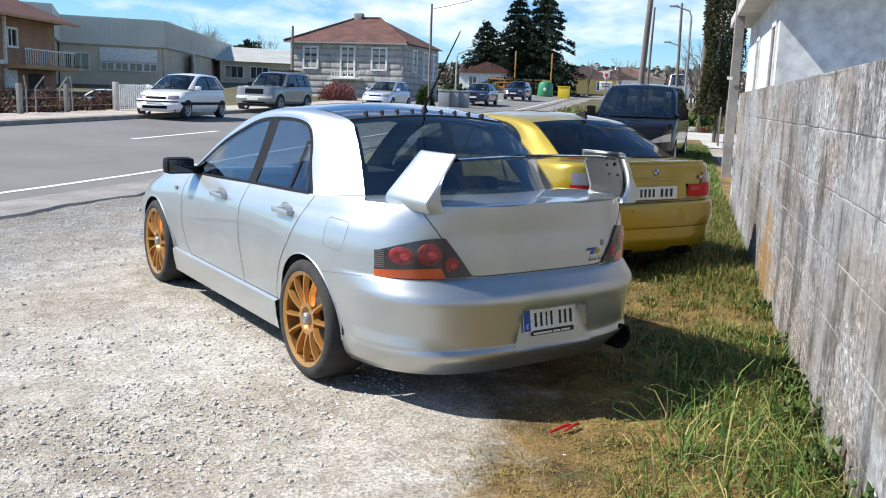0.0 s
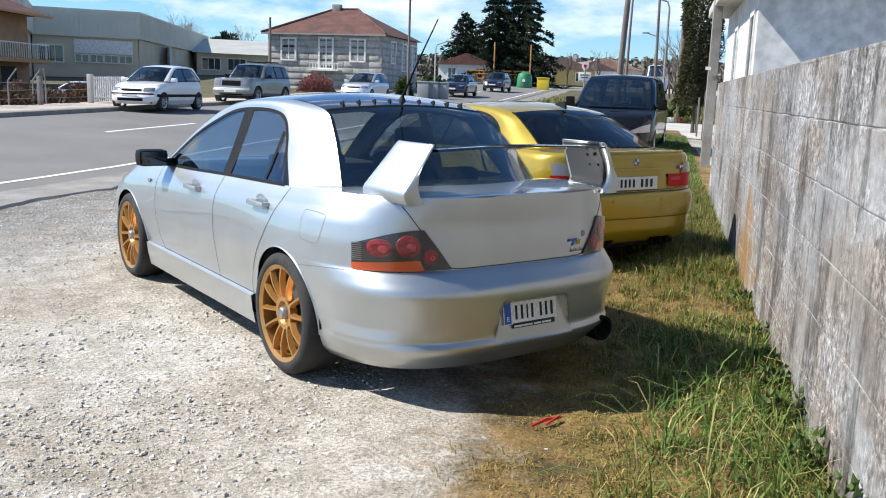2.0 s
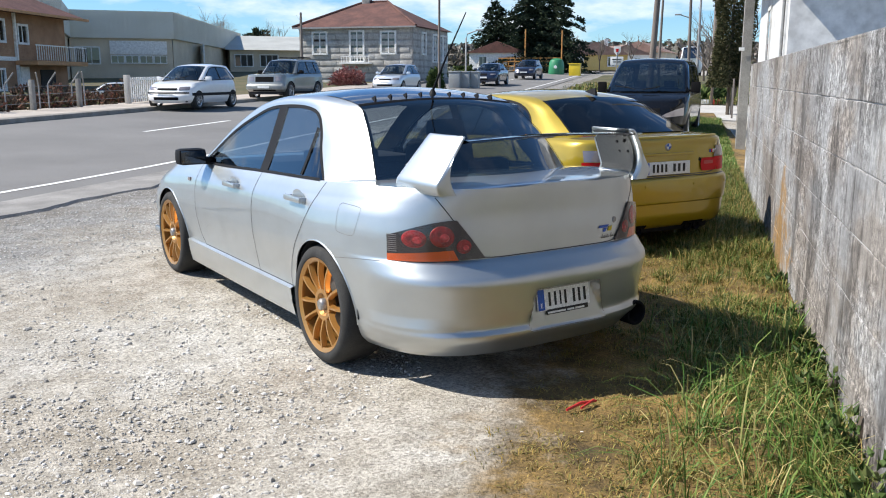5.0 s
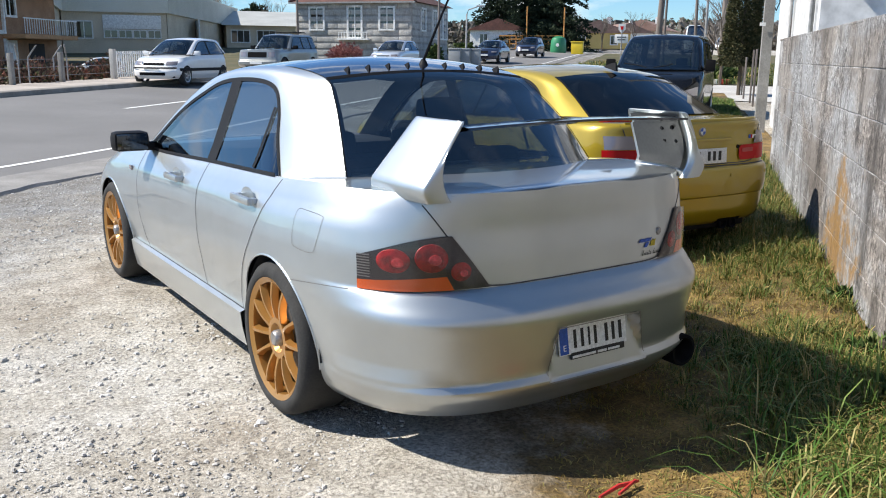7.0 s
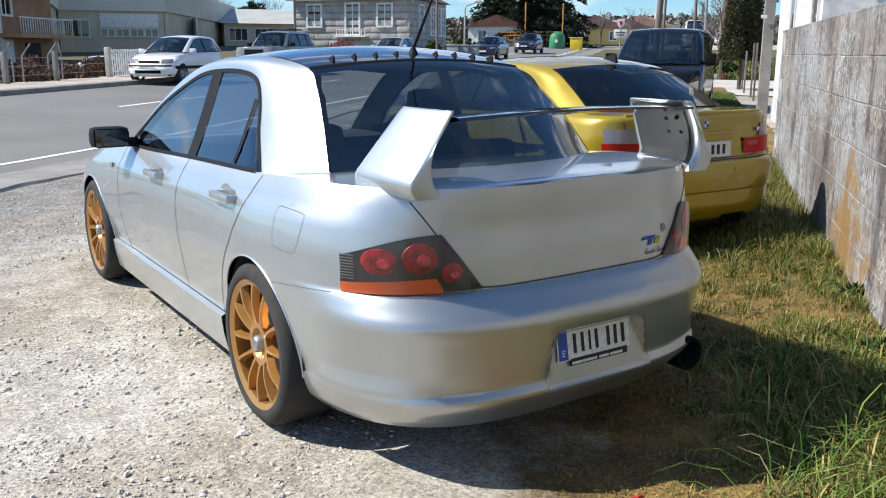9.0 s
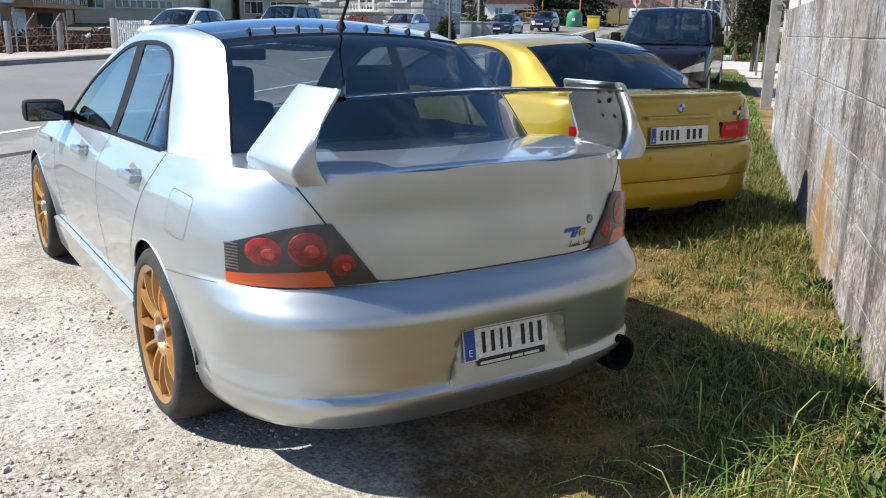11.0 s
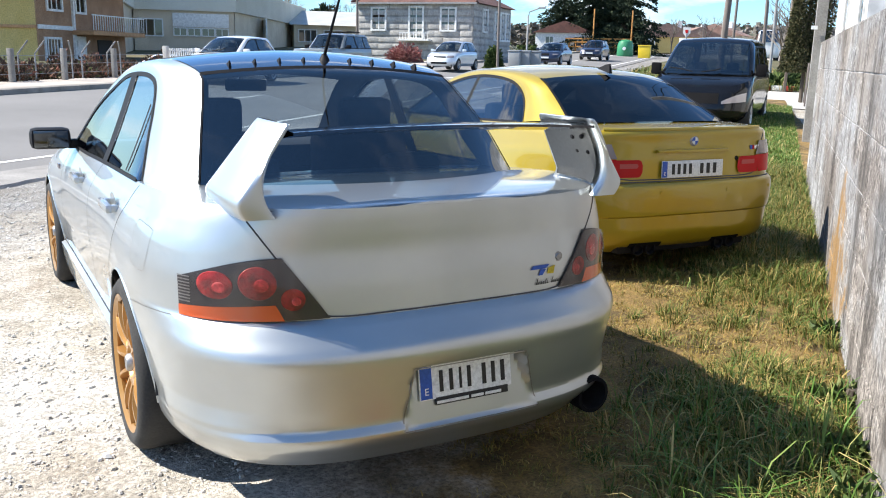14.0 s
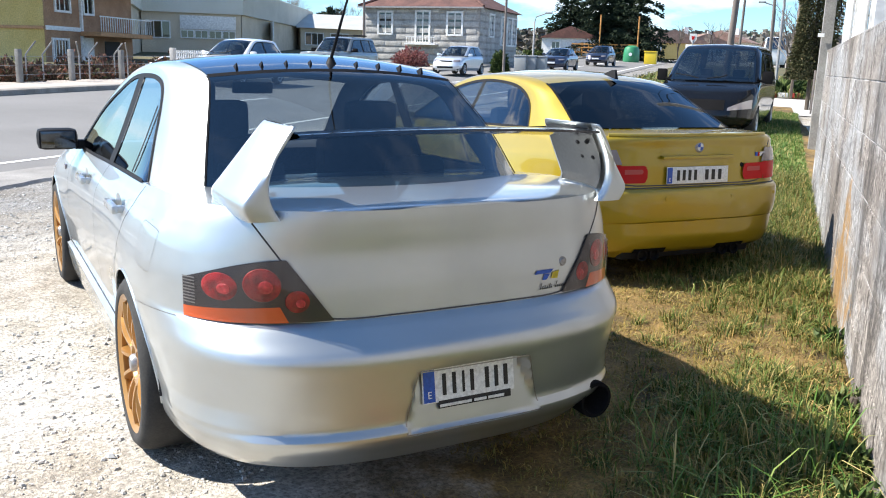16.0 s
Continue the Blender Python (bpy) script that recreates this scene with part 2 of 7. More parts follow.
# ---- shapes ----
class Geo:
    """Vertices and faces gathered for one mesh."""

    def __init__(self):
        self.v, self.f = [], []

    def add(self, verts, faces):
        k = len(self.v)
        self.v += [tuple(p) for p in verts]
        self.f += [tuple(i + k for i in face) for face in faces]
        return self

    def box(self, c, s, m=None, bevel=0.0):
        bm = bmesh.new()
        bmesh.ops.create_cube(bm, size=1.0)
        bmesh.ops.scale(bm, vec=Vector(s), verts=bm.verts)
        if bevel:
            bmesh.ops.bevel(bm, geom=bm.edges[:], offset=bevel, segments=2, affect="EDGES", profile=0.6)
        bm.verts.index_update()
        mat = m or Matrix()
        self.add([mat @ (v.co + Vector(c)) for v in bm.verts], [[v.index for v in f.verts] for f in bm.faces])
        bm.free()
        return self

    def tube(self, pts, radius, sides=10, cap=True):
        """A round bar along a line of points; radius is one number or one for each point."""
        pts = [Vector(p) for p in pts]
        rad = radius if isinstance(radius, (list, tuple)) else [radius] * len(pts)
        rings = []
        for i, p in enumerate(pts):
            d = (pts[min(i + 1, len(pts) - 1)] - pts[max(i - 1, 0)]).normalized()
            a = d.cross(Vector((0, 0, 1)) if abs(d.z) < 0.9 else Vector((1, 0, 0))).normalized()
            b = d.cross(a)
            rings.append([p + (a * math.cos(2 * math.pi * k / sides) + b * math.sin(2 * math.pi * k / sides)) * rad[i] for k in range(sides)])
        k0 = len(self.v)
        for ring in rings:
            self.v += [tuple(p) for p in ring]
        for i in range(len(rings) - 1):
            for k in range(sides):
                a, b = k0 + i * sides + k, k0 + i * sides + (k + 1) % sides
                self.f.append((a, b, b + sides, a + sides))
        if cap:
            self.f.append(tuple(k0 + k for k in reversed(range(sides))))
            self.f.append(tuple(k0 + (len(rings) - 1) * sides + k for k in range(sides)))
        return self

    def grid(self, rows, flip=False):
        n, m = len(rows), len(rows[0])
        faces = []
        for i in range(n - 1):
            for j in range(m - 1):
                q = (i * m + j, i * m + j + 1, (i + 1) * m + j + 1, (i + 1) * m + j)
                faces.append(q[::-1] if flip else q)
        return self.add([p for r in rows for p in r], faces)

    def lathe(self, prof, sides=40, axis="x", c=(0, 0, 0), sector=None):
        """Turns a profile of (radius, place along the axis) round the axis."""
        rows = []
        for k in range(sides + 1):
            a = 2 * math.pi * k / sides
            row = []
            for r, x in prof:
                p = (x, r * math.cos(a), r * math.sin(a)) if axis == "x" else (r * math.cos(a), r * math.sin(a), x)
                row.append((p[0] + c[0], p[1] + c[1], p[2] + c[2]))
            rows.append(row)
        return self.grid(rows)

    def prism(self, outline, depth, m=None, lean=None):
        """A flat outline in x and z, drawn out along y by depth."""
        n = len(outline)
        mat = m or Matrix()
        a = [mat @ Vector((x, 0, z)) for x, z in outline]
        b = [mat @ Vector((x, depth, z)) for x, z in outline]
        faces = [tuple(range(n)), tuple(range(2 * n - 1, n - 1, -1))]
        faces += [(i, i + n, (i + 1) % n + n, (i + 1) % n) for i in range(n)]
        return self.add(a + b, faces)

    def moved(self, m):
        self.v = [tuple(m @ Vector(p)) for p in self.v]
        return self

    def mesh(self, name, mat, smooth_angle=None):
        me = bpy.data.meshes.new(name)
        me.from_pydata(self.v, [], self.f)
        bm = bmesh.new()
        bm.from_mesh(me)
        if len(self.v) < 120000:
            bmesh.ops.remove_doubles(bm, verts=bm.verts, dist=0.0002)
            bmesh.ops.recalc_face_normals(bm, faces=bm.faces)
        bm.to_mesh(me)
        bm.free()
        if smooth_angle:
            me.polygons.foreach_set("use_smooth", [True] * len(me.polygons))
            me.set_sharp_from_angle(angle=radians(smooth_angle))
        me.materials.append(mat)
        return me


def part(name, geo, material, parent=None, label="", smooth_angle=40):
    ob = new(name, geo if isinstance(geo, bpy.types.Mesh) else geo.mesh(name, material, smooth_angle))
    ob.parent = parent
    if label:
        tagged(ob, label)
    return ob


def thing(name, label, category, m=None, group="", kind=""):
    ob = new(name)
    ob.empty_display_size = 0.2
    ob.matrix_basis = m or Matrix()
    return tagged(ob, label, category, group, kind)


def single(name, geo, material, label, category="", group="", kind="", m=None, smooth_angle=40):
    ob = part(name, geo, material, None, "", smooth_angle)
    ob.matrix_basis = m or Matrix()
    return tagged(ob, label, category, group, kind)


def herm(points):
    """A smooth curve without overshoot through (x, y) points, as a function of numbers or arrays."""
    xs, ys = np.array([p[0] for p in points], float), np.array([p[1] for p in points], float)
    h, d = np.diff(xs), np.diff(ys) / np.diff(xs)
    m = np.zeros(len(xs))
    m[0], m[-1] = d[0], d[-1]
    for i in range(1, len(xs) - 1):
        if d[i - 1] * d[i] > 0:
            m[i] = 2 * d[i - 1] * d[i] / (d[i - 1] + d[i])

    def value(x):
        x = np.clip(x, xs[0], xs[-1])
        i = np.clip(np.searchsorted(xs, x) - 1, 0, len(xs) - 2)
        t = (x - xs[i]) / h[i]
        return ys[i] * (1 + 2 * t) * (1 - t) ** 2 + m[i] * h[i] * t * (1 - t) ** 2 + ys[i + 1] * t * t * (3 - 2 * t) + m[i + 1] * h[i] * t * t * (t - 1)
    return value


def spline(pts, steps):
    """Catmull-Rom through points of any size."""
    p = [np.array(q, float) for q in pts]
    p = [2 * p[0] - p[1]] + p + [2 * p[-1] - p[-2]]
    out = []
    for i in range(1, len(p) - 2):
        for k in range(steps):
            t = k / steps
            a, b, c, d = p[i - 1], p[i], p[i + 1], p[i + 2]
            out.append(0.5 * (2 * b + (c - a) * t + (2 * a - 5 * b + 4 * c - d) * t * t + (3 * b - a - 3 * c + d) * t ** 3))
    return out + [p[-2]]


def text_geo(word, size, depth=0.001):
    """Flat letters in the x-z plane, centred, facing -y."""
    cu = bpy.data.curves.new("letters", "FONT")
    cu.body, cu.size, cu.align_x, cu.align_y, cu.extrude = word, size, "CENTER", "CENTER", depth
    ob = new("letters", cu)
    bpy.context.view_layer.update()
    me = bpy.data.meshes.new_from_object(ob.evaluated_get(bpy.context.evaluated_depsgraph_get()))
    g = Geo().add([(v.co.x, -v.co.z, v.co.y) for v in me.vertices], [list(p.vertices) for p in me.polygons])
    bpy.data.objects.remove(ob)
    bpy.data.curves.remove(cu)
    bpy.data.meshes.remove(me)
    return g


# ---- cars: a lower shell of level outlines, and a cabin between two rails ----
class Shape:
    def __init__(self, prof, top, lr=0.75, lf=0.8, p=3.0, wb=2.6, flare=0.0):
        self.zb, self.zt = prof[0][0], prof[-1][0]
        self.yr, self.yf, self.hw = (herm([(r[0], r[k]) for r in prof]) for k in (1, 2, 3))
        self.top, self.lr, self.lf, self.p, self.wb, self.flare = herm(top), lr, lf, p, wb, flare

    def level(self, y, z):
        return self.zb + (z - self.zb) * (self.zt - self.zb) / (self.top(y) - self.zb)

    def real(self, y, zn):
        return self.zb + (zn - self.zb) * (self.top(y) - self.zb) / (self.zt - self.zb)

    def half(self, y, zn):
        tr = np.clip((self.yr(zn) + self.lr - y) / self.lr, 0, 1)
        tf = np.clip((y - self.yf(zn) + self.lf) / self.lf, 0, 1)
        f = (1 - np.maximum(tr, tf) ** self.p) ** (1 / self.p)
        bulge = self.flare * (np.exp(-(y / 0.42) ** 2) + np.exp(-((y - self.wb) / 0.42) ** 2)) * np.clip((zn - 0.3) / 0.2, 0, 1) * np.clip((0.92 - zn) / 0.25, 0, 1)
        return (self.hw(zn) + bulge) * f

    def side(self, y, z, out=0.0):
        return (float(-self.half(y, self.level(y, z)) - out), float(y), float(z))

    def rear(self, x, z, out=0.0):
        zn = z
        for _ in range(3):
            w = float(self.hw(zn))
            y = float(self.yr(zn)) + self.lr - self.lr * max(0.0, 1 - min(1.0, abs(x) / w) ** self.p) ** (1 / self.p)
            zn = float(self.level(y, z))
        return (float(x), y - out, float(z))


def body_shell(sh, radius, nlev=70, nside=110, narc=26, recess=None, wheel_z=0.32):
    """The left half of the lower shell as a grid, with round wheel openings left out."""
    levels = np.linspace(sh.zb, sh.zt, nlev)
    grid = []
    for zn in levels:
        w, y0, y1, lr, lf, p = float(sh.hw(zn)), float(sh.yr(zn)), float(sh.yf(zn)), sh.lr, sh.lf, sh.p
        q = 0.86
        yq = lr * (1 - (1 - q ** p) ** (1 / p))
        pts = []
        for k in range(narc):
            x = q * k / (narc - 1)
            pts.append((x, y0 + lr - lr * (1 - x ** p) ** (1 / p)))
        ys = list(y0 + np.linspace(yq, lr, narc // 2)[1:]) + list(np.linspace(y0 + lr, y1 - lf, nside))[1:-1] + list(y1 - np.linspace(lf, lf * (1 - (1 - q ** p) ** (1 / p)), narc // 2))
        xs = [None] * len(ys)
        row = []
        for x, y in pts:
            row.append([-x * w, y])
        for y in ys:
            row.append([-float(sh.half(y, zn)), y])
        for k in range(narc - 1, -1, -1):
            x = q * k / (narc - 1)
            row.append([-x * w, y1 - lf + lf * (1 - x ** p) ** (1 / p)])
        grid.append([[x, y, float(sh.real(y, zn))] for x, y in row])
    g = np.array(grid)
    if recess:
        recess(g)
    keep = np.ones((g.shape[0], g.shape[1]), bool)
    for yc in (0.0, sh.wb):
        d = np.hypot(g[:, :, 1] - yc, g[:, :, 2] - wheel_z)
        low = (g[:, :, 2] < wheel_z) & (np.abs(g[:, :, 1] - yc) < radius)
        g[:, :, 2] = g[:, :, 2]
        inside = ((d < radius) | low) & (g[:, :, 0] < -0.45)
        keep &= ~inside
    faces = []
    n, m = keep.shape
    moved = {}
    for i in range(n - 1):
        for j in range(m - 1):
            q = [(i, j), (i, j + 1), (i + 1, j + 1), (i + 1, j)]
            c = sum(keep[a] for a in q)
            if c == 0:
                continue
            if c < 4:
                for a in q:
                    if not keep[a]:
                        moved[a] = True
            faces.append(q)
    for a in moved:
        x, y, z = g[a]
        yc = 0.0 if abs(y) < abs(y - sh.wb) else sh.wb
        if z < wheel_z:
            y = yc + math.copysign(radius, y - yc)
        else:
            d = max(1e-6, math.hypot(y - yc, z - wheel_z))
            y, z = yc + (y - yc) / d * radius, wheel_z + (z - wheel_z) / d * radius
        g[a] = (sh.side(y, z)[0], y, z)
    return g, faces


def both(geo_faces, g):
    """A Geo from picked faces of the half grid and their mirror."""
    out = Geo()
    index = {}
    for q in geo_faces:
        for a in q:
            if a not in index:
                index[a] = len(out.v)
                out.v.append(tuple(g[a]))
        out.f.append(tuple(index[a] for a in q))
    k = len(out.v)
    out.v += [(-x, y, z) for x, y, z in out.v]
    out.f += [tuple(i + k for i in reversed(f)) for f in list(out.f)]
    return out


def only(geo_faces, g, right=False):
    out = Geo()
    index = {}
    for q in geo_faces:
        for a in q:
            if a not in index:
                index[a] = len(out.v)
                x, y, z = g[a]
                out.v.append((-x if right else x, y, z))
        out.f.append(tuple(index[a] for a in (reversed(q) if right else q)))
    return out


def ribbon(points, width, normal=None):
    """A narrow strip along a line of points that lie on a surface; normal: the way out of it."""
    g = Geo()
    pts = [Vector(p) for p in points]
    rows = []
    for i, p in enumerate(pts):
        d = (pts[min(i + 1, len(pts) - 1)] - pts[max(i - 1, 0)]).normalized()
        nn = Vector(normal[i] if isinstance(normal, list) else normal).normalized()
        s = d.cross(nn).normalized() * width / 2
        rows.append([p - s, p + s])
    return g.grid(rows)


def mirrored(geo):
    out = Geo()
    out.v = [(-x, y, z) for x, y, z in geo.v]
    out.f = [tuple(reversed(f)) for f in geo.f]
    return out


def cabin(car, sh, U, L, bulge, iw, ir, m_paint, m_front, m_side, m_rear, pillars=(), m_roof=None, steps=6, trim=0.03, roof_band=None, glass_to=None, tail=None):
    """Roof, pillars, screens and side windows. U: the upper rail from the windscreen's foot over the roof to the rear screen's foot;
    L: the edge over the side windows, point by point beside it; bulge: (back, up) of the middle against the rail."""
    us, ls, bs = spline(U, steps), spline(L, steps), spline(bulge, steps)
    rail = Geo()
    rows = []
    ra, rb = [np.array(q) for q in us], [np.array(q) for q in ls]
    if tail:
        ra += [np.array(q) for q in spline([U[-2], U[-1], tail[0]], 6)[7:]]
        rb += [np.array(q) for q in spline([L[-2], L[-1], tail[1]], 6)[7:]]
    for a, b in zip(ra, rb):
        row = []
        for k in range(6):
            t = k / 5
            q = a * (1 - t) + b * t
            q = q + np.array([-1, 0, 0.6]) * 0.018 * math.sin(math.pi * t)
            row.append(tuple(q))
        rows.append(row)
    rail.grid(rows)
    side_rail = part("cabin_frame", rail.add(*[mirrored(rail).v, mirrored(rail).f]), m_paint, car)

    lining = Geo().grid([[(x * 0.962, y, z - 0.014) for x, y, z in row] for row in rows[:len(us)]])
    both_sides = mirrored(lining)
    part("pillar_lining", lining.add(both_sides.v, both_sides.f), M_INNER, car)

    def across(i0, i1, name, mat, lift=0.0):
        rows = []
        for i in range(i0, i1 + 1):
            a, bg = us[i], bs[i]
            row = []
            for k in range(21):
                s = -1 + k / 10
                q = np.array([a[0] * -s, a[1] + bg[0] * (1 - s * s), a[2] + bg[1] * (1 - s * s) + lift])
                row.append(tuple(q))
            rows.append(row)
        return part(name, Geo().grid(rows), mat, car)
    across(0, iw * steps, "windscreen", m_front)
    across(iw * steps, ir * steps, "roof", m_roof or m_paint)
    across(iw * steps, ir * steps, "headlining", M_INNER, -0.022)
    if roof_band:
        band = across(int(roof_band[0] * steps), int(roof_band[1] * steps), "roof_panel", roof_band[2], 0.004)
        tagged(band, "gloss black panel across the rear of the roof")
    across(ir * steps, len(us) - 1, "rear_window", m_rear)
    # side glass in columns from the belt to the rail
    order = sorted([tuple(q) for q in ls], key=lambda q: q[1])
    ly, lz, lx = [q[1] for q in order], [q[2] for q in order], [q[0] for q in order]

    def column(y, out=0.0, k=5):
        zt, xt = float(np.interp(y, ly, lz)), float(np.interp(y, ly, lx))
        zb = float(sh.top(y))
        xb = sh.side(y, zb)[0]
        return [(xb + (xt - xb) * (t ** 0.92) - out, y, zb + (zt - zb) * t) for t in [j / k for j in range(k + 1)]]
    for y0, y1 in glass_to or ((ly[0], ly[-1]),):
        for right in (False, True):
            g = Geo().grid([column(y) for y in np.linspace(y0, y1, 30)])
            part("side_window", mirrored(g) if right else g, m_side, car)
    for right in (False, True):
        t = Geo()
        for y0, y1 in pillars:
            t.grid([column(y, 0.004) for y in np.linspace(y0, y1, 3)])
        out = Vector((-1, 0, 0.4))
        t2 = ribbon([Vector(q) + Vector((-0.003, 0, 0)) for q in order], trim, out)
        t.add(t2.v, t2.f)
        t3 = ribbon([Vector(sh.side(y, float(sh.top(y)), 0.004)) + Vector((0, 0, 0.005)) for y in np.linspace(ly[0], ly[-1], 24)], trim * 0.8, out)
        t.add(t3.v, t3.f)
        part("window_trim", mirrored(t) if right else t, M_TRIM, car)
    return column


def lids(car, sh, m_paint, hood_from, deck_to, crown=0.02):
    """The bonnet and the boot's deck: sheets between the shell's upper edges."""
    zn = sh.zt
    w, y0, y1 = float(sh.hw(zn)), float(sh.yr(zn)), float(sh.yf(zn))

    def sheet(ys, name):
        rows = []
        for y in ys:
            h = float(sh.half(y, zn))
            z = float(sh.top(y))
            rows.append([(h * s, y, z + crown * (1 - s * s)) for s in np.linspace(-1, 1, 25)])
        return part(name, Geo().grid(rows), m_paint, car)
    if deck_to is not None:
        t = np.linspace(0, 1, 24)
        sheet(y0 + (deck_to - y0) * t ** 1.8, "boot_deck")
    t = np.linspace(0, 1, 24)
    sheet(y1 - (y1 - hood_from) * t ** 1.8, "bonnet")


def wheel_set(car, r, rim, width, xout, ys, m_rim, pairs=6, single_spokes=0, z=None, seg=48):
    """Four wheels: tyre, rim with its spokes, hub cap and brake disc."""
    zc = r if z is None else z
    tyre = Geo().lathe([(rim, 0.0), (rim + 0.012, -0.012), (r - 0.03, -0.012), (r - 0.008, 0.006), (r, 0.03), (r, width - 0.03), (r - 0.01, width - 0.006), (rim, width), (rim, 0.0)], seg).mesh("tyre", M_TYRE, 50)
    ring = Geo().lathe([(rim - 0.004, width * 0.8), (rim - 0.018, 0.03), (rim - 0.016, 0.004), (rim + 0.006, -0.008), (rim + 0.01, 0.0), (rim + 0.004, 0.012)], seg)
    ring.lathe([(0.0, 0.03), (0.05, 0.03), (0.062, 0.012), (0.085, 0.012), (0.09, 0.05)], 28)
    ring = ring.mesh("wheel", m_rim, 40)
    sp = Geo()
    L = rim - 0.008
    for sgn in (-1, 1):
        rows = []
        for k in range(8):
            t = k / 7
            rr = 0.07 + (L - 0.07) * t
            wd = (0.030 - 0.012 * math.sin(math.pi * t) * 0.9) * 0.62
            xo = 0.014 - 0.012 * t - 0.012 * math.sin(math.pi * t)
            off = sgn * (0.022 + 0.034 * t) if not single_spokes else 0.0
            rows.append([(xo + 0.028, off - wd, rr), (xo, off - wd * 0.45, rr), (xo, off + wd * 0.45, rr), (xo + 0.028, off + wd, rr)])
        sp.grid(rows)
        if single_spokes:
            break
    sp = sp.mesh("spoke", m_rim, 30)
    cap = Geo().lathe([(0.0, -0.004), (0.026, -0.004), (0.033, 0.004), (0.034, 0.03)], 20).mesh("hub_cap", M_STEEL, 40)
    disc = Geo().lathe([(0.0, 0.09), (r * 0.45, 0.09), (r * 0.45, 0.115), (0.0, 0.115)], 32).mesh("brake_disc", M_DISC, 40)
    count = single_spokes or pairs
    for y in ys:
        for right in (False, True):
            base = new("wheel", ring)
            base.parent = car
            base.matrix_basis = Matrix.Translation((xout if right else -xout, y, zc)) @ (pose(0, 0, 0, 0, 0, 180) if right else Matrix())
            for nm, me in (("tyre", tyre), ("hub_cap", cap), ("brake_disc", disc)):
                o = new(nm, me)
                o.parent = base
            for k in range(count):
                o = new("spoke", sp)
                o.parent = base
                o.matrix_basis = pose(0, 0, 0, 360 * k / count + 12)
    # dark wheel wells
    for y in ys:
        g = Geo()
        R = r + 0.045
        rows = []
        for k in range(25):
            a = math.pi * k / 24
            rows.append([(x, y + R * math.cos(a), zc + R * math.sin(a)) for x in (-xout - 0.0 + 0.03, 0.0, xout - 0.03)])
        g.grid(rows)
        part("wheel_well", g, M_INNER, car)


def arch_lip(car, sh, radius, z, m_paint, out=0.004):
    for yc in (0.0, sh.wb):
        for right in (False, True):
            pts = []
            for k in range(31):
                a = math.pi * (k / 30) * 1.06 - 0.09
                pts.append(sh.side(yc + radius * math.cos(a), max(sh.zb + 0.005, z + radius * math.sin(a)), 0.001))
            g = Geo().tube(pts, 0.004, 6)
            part("arch_lip", mirrored(g) if right else g, m_paint, car)


def interior(car, y0, y1, w, z0, seats, zdash, rear_seat=True):
    """A dark tub with seats, so that the screens show something."""
    t = Geo()
    t.box((0, (y0 + y1) / 2, z0), (2 * w, y1 - y0, 0.02))
    for s in (-1, 1):
        t.box((s * w, (y0 + y1) / 2, (z0 + zdash) / 2), (0.02, y1 - y0, zdash - z0))
    t.box((0, y0, (z0 + zdash) / 2), (2 * w, 0.02, zdash - z0))
    t.box((0, y1, (z0 + zdash) / 2), (2 * w, 0.02, zdash - z0))
    part("interior_tub", t, M_INNER, car)
    d = Geo().box((0, y1 - 0.22, zdash + 0.0), (2 * w - 0.03, 0.42, 0.14), bevel=0.04)
    part("dashboard", d, M_INNER, car)
    for x, y in seats:
        part("seat", Geo().box((x, y, z0 + 0.16), (0.5, 0.5, 0.2), bevel=0.05).box((x, y - 0.27, z0 + 0.42), (0.48, 0.13, 0.62), pose(0, 0, 0), 0.05), M_SEAT, car)
        part("headrest", Geo().box((x, y - 0.33, z0 + 0.80), (0.26, 0.09, 0.17), bevel=0.04), M_SEAT, car)
    if rear_seat:
        part("rear_bench", Geo().box((0, y0 + 0.32, z0 + 0.34), (1.2, 0.16, 0.5), bevel=0.05), M_SEAT, car)
        for x in (-0.36, 0.36):
            part("headrest", Geo().box((x, y0 + 0.27, z0 + 0.60), (0.27, 0.1, 0.15), bevel=0.045), M_SEAT, car)


def number_plate(car, c, w, h, mat_turn, bars, holder=True):
    """A plate with a blue band and dark bars for its characters, on a holder."""
    m = Matrix.Translation(c) @ mat_turn
    p = part("number_plate", Geo().box((0, 0, 0), (w, 0.004, h), bevel=0.0015).moved(m), M_PLATE, car, "white plate with a blue band and black characters")
    part("blue_band", Geo().box((-w / 2 + 0.024, -0.0032, 0), (0.04, 0.002, h - 0.008)).moved(m), M_PLATEBLUE, p, "blue band")
    part("letter", text_geo("E", 0.032, 0.0006).moved(m @ Matrix.Translation((-w / 2 + 0.024, -0.0052, -h * 0.26))), M_PLATE, p)
    for x0, bw in bars:
        part("character_bar", Geo().box((x0, -0.0032, 0), (bw * 0.62, 0.002, h * 0.62)).moved(m), M_INK, p)
    if holder:
        part("plate_holder", Geo().box((0.02, 0.001, -h / 2 - 0.008), (w - 0.07, 0.008, 0.026), bevel=0.003).moved(m), M_INK, car)
    return p


def soft_mirror(car, c, size, m_shell, side=-1):
    g = Geo().box((0, 0, 0), size, bevel=min(size) * 0.3)
    o = part("door_mirror", g.moved(Matrix.Translation(c)), m_shell, car)
    part("mirror_glass", Geo().box((c[0], c[1] - size[1] / 2 - 0.001, c[2]), (size[0] * 0.84, 0.004, size[2] * 0.78), bevel=0.0015), M_MIRROR, o)
    part("mirror_foot", Geo().box((c[0] - side * (size[0] * 0.55 + 0.02), c[1] + 0.02, c[2] - size[2] * 0.3), (0.1, 0.06, 0.05), bevel=0.012), m_shell, o)
    return o


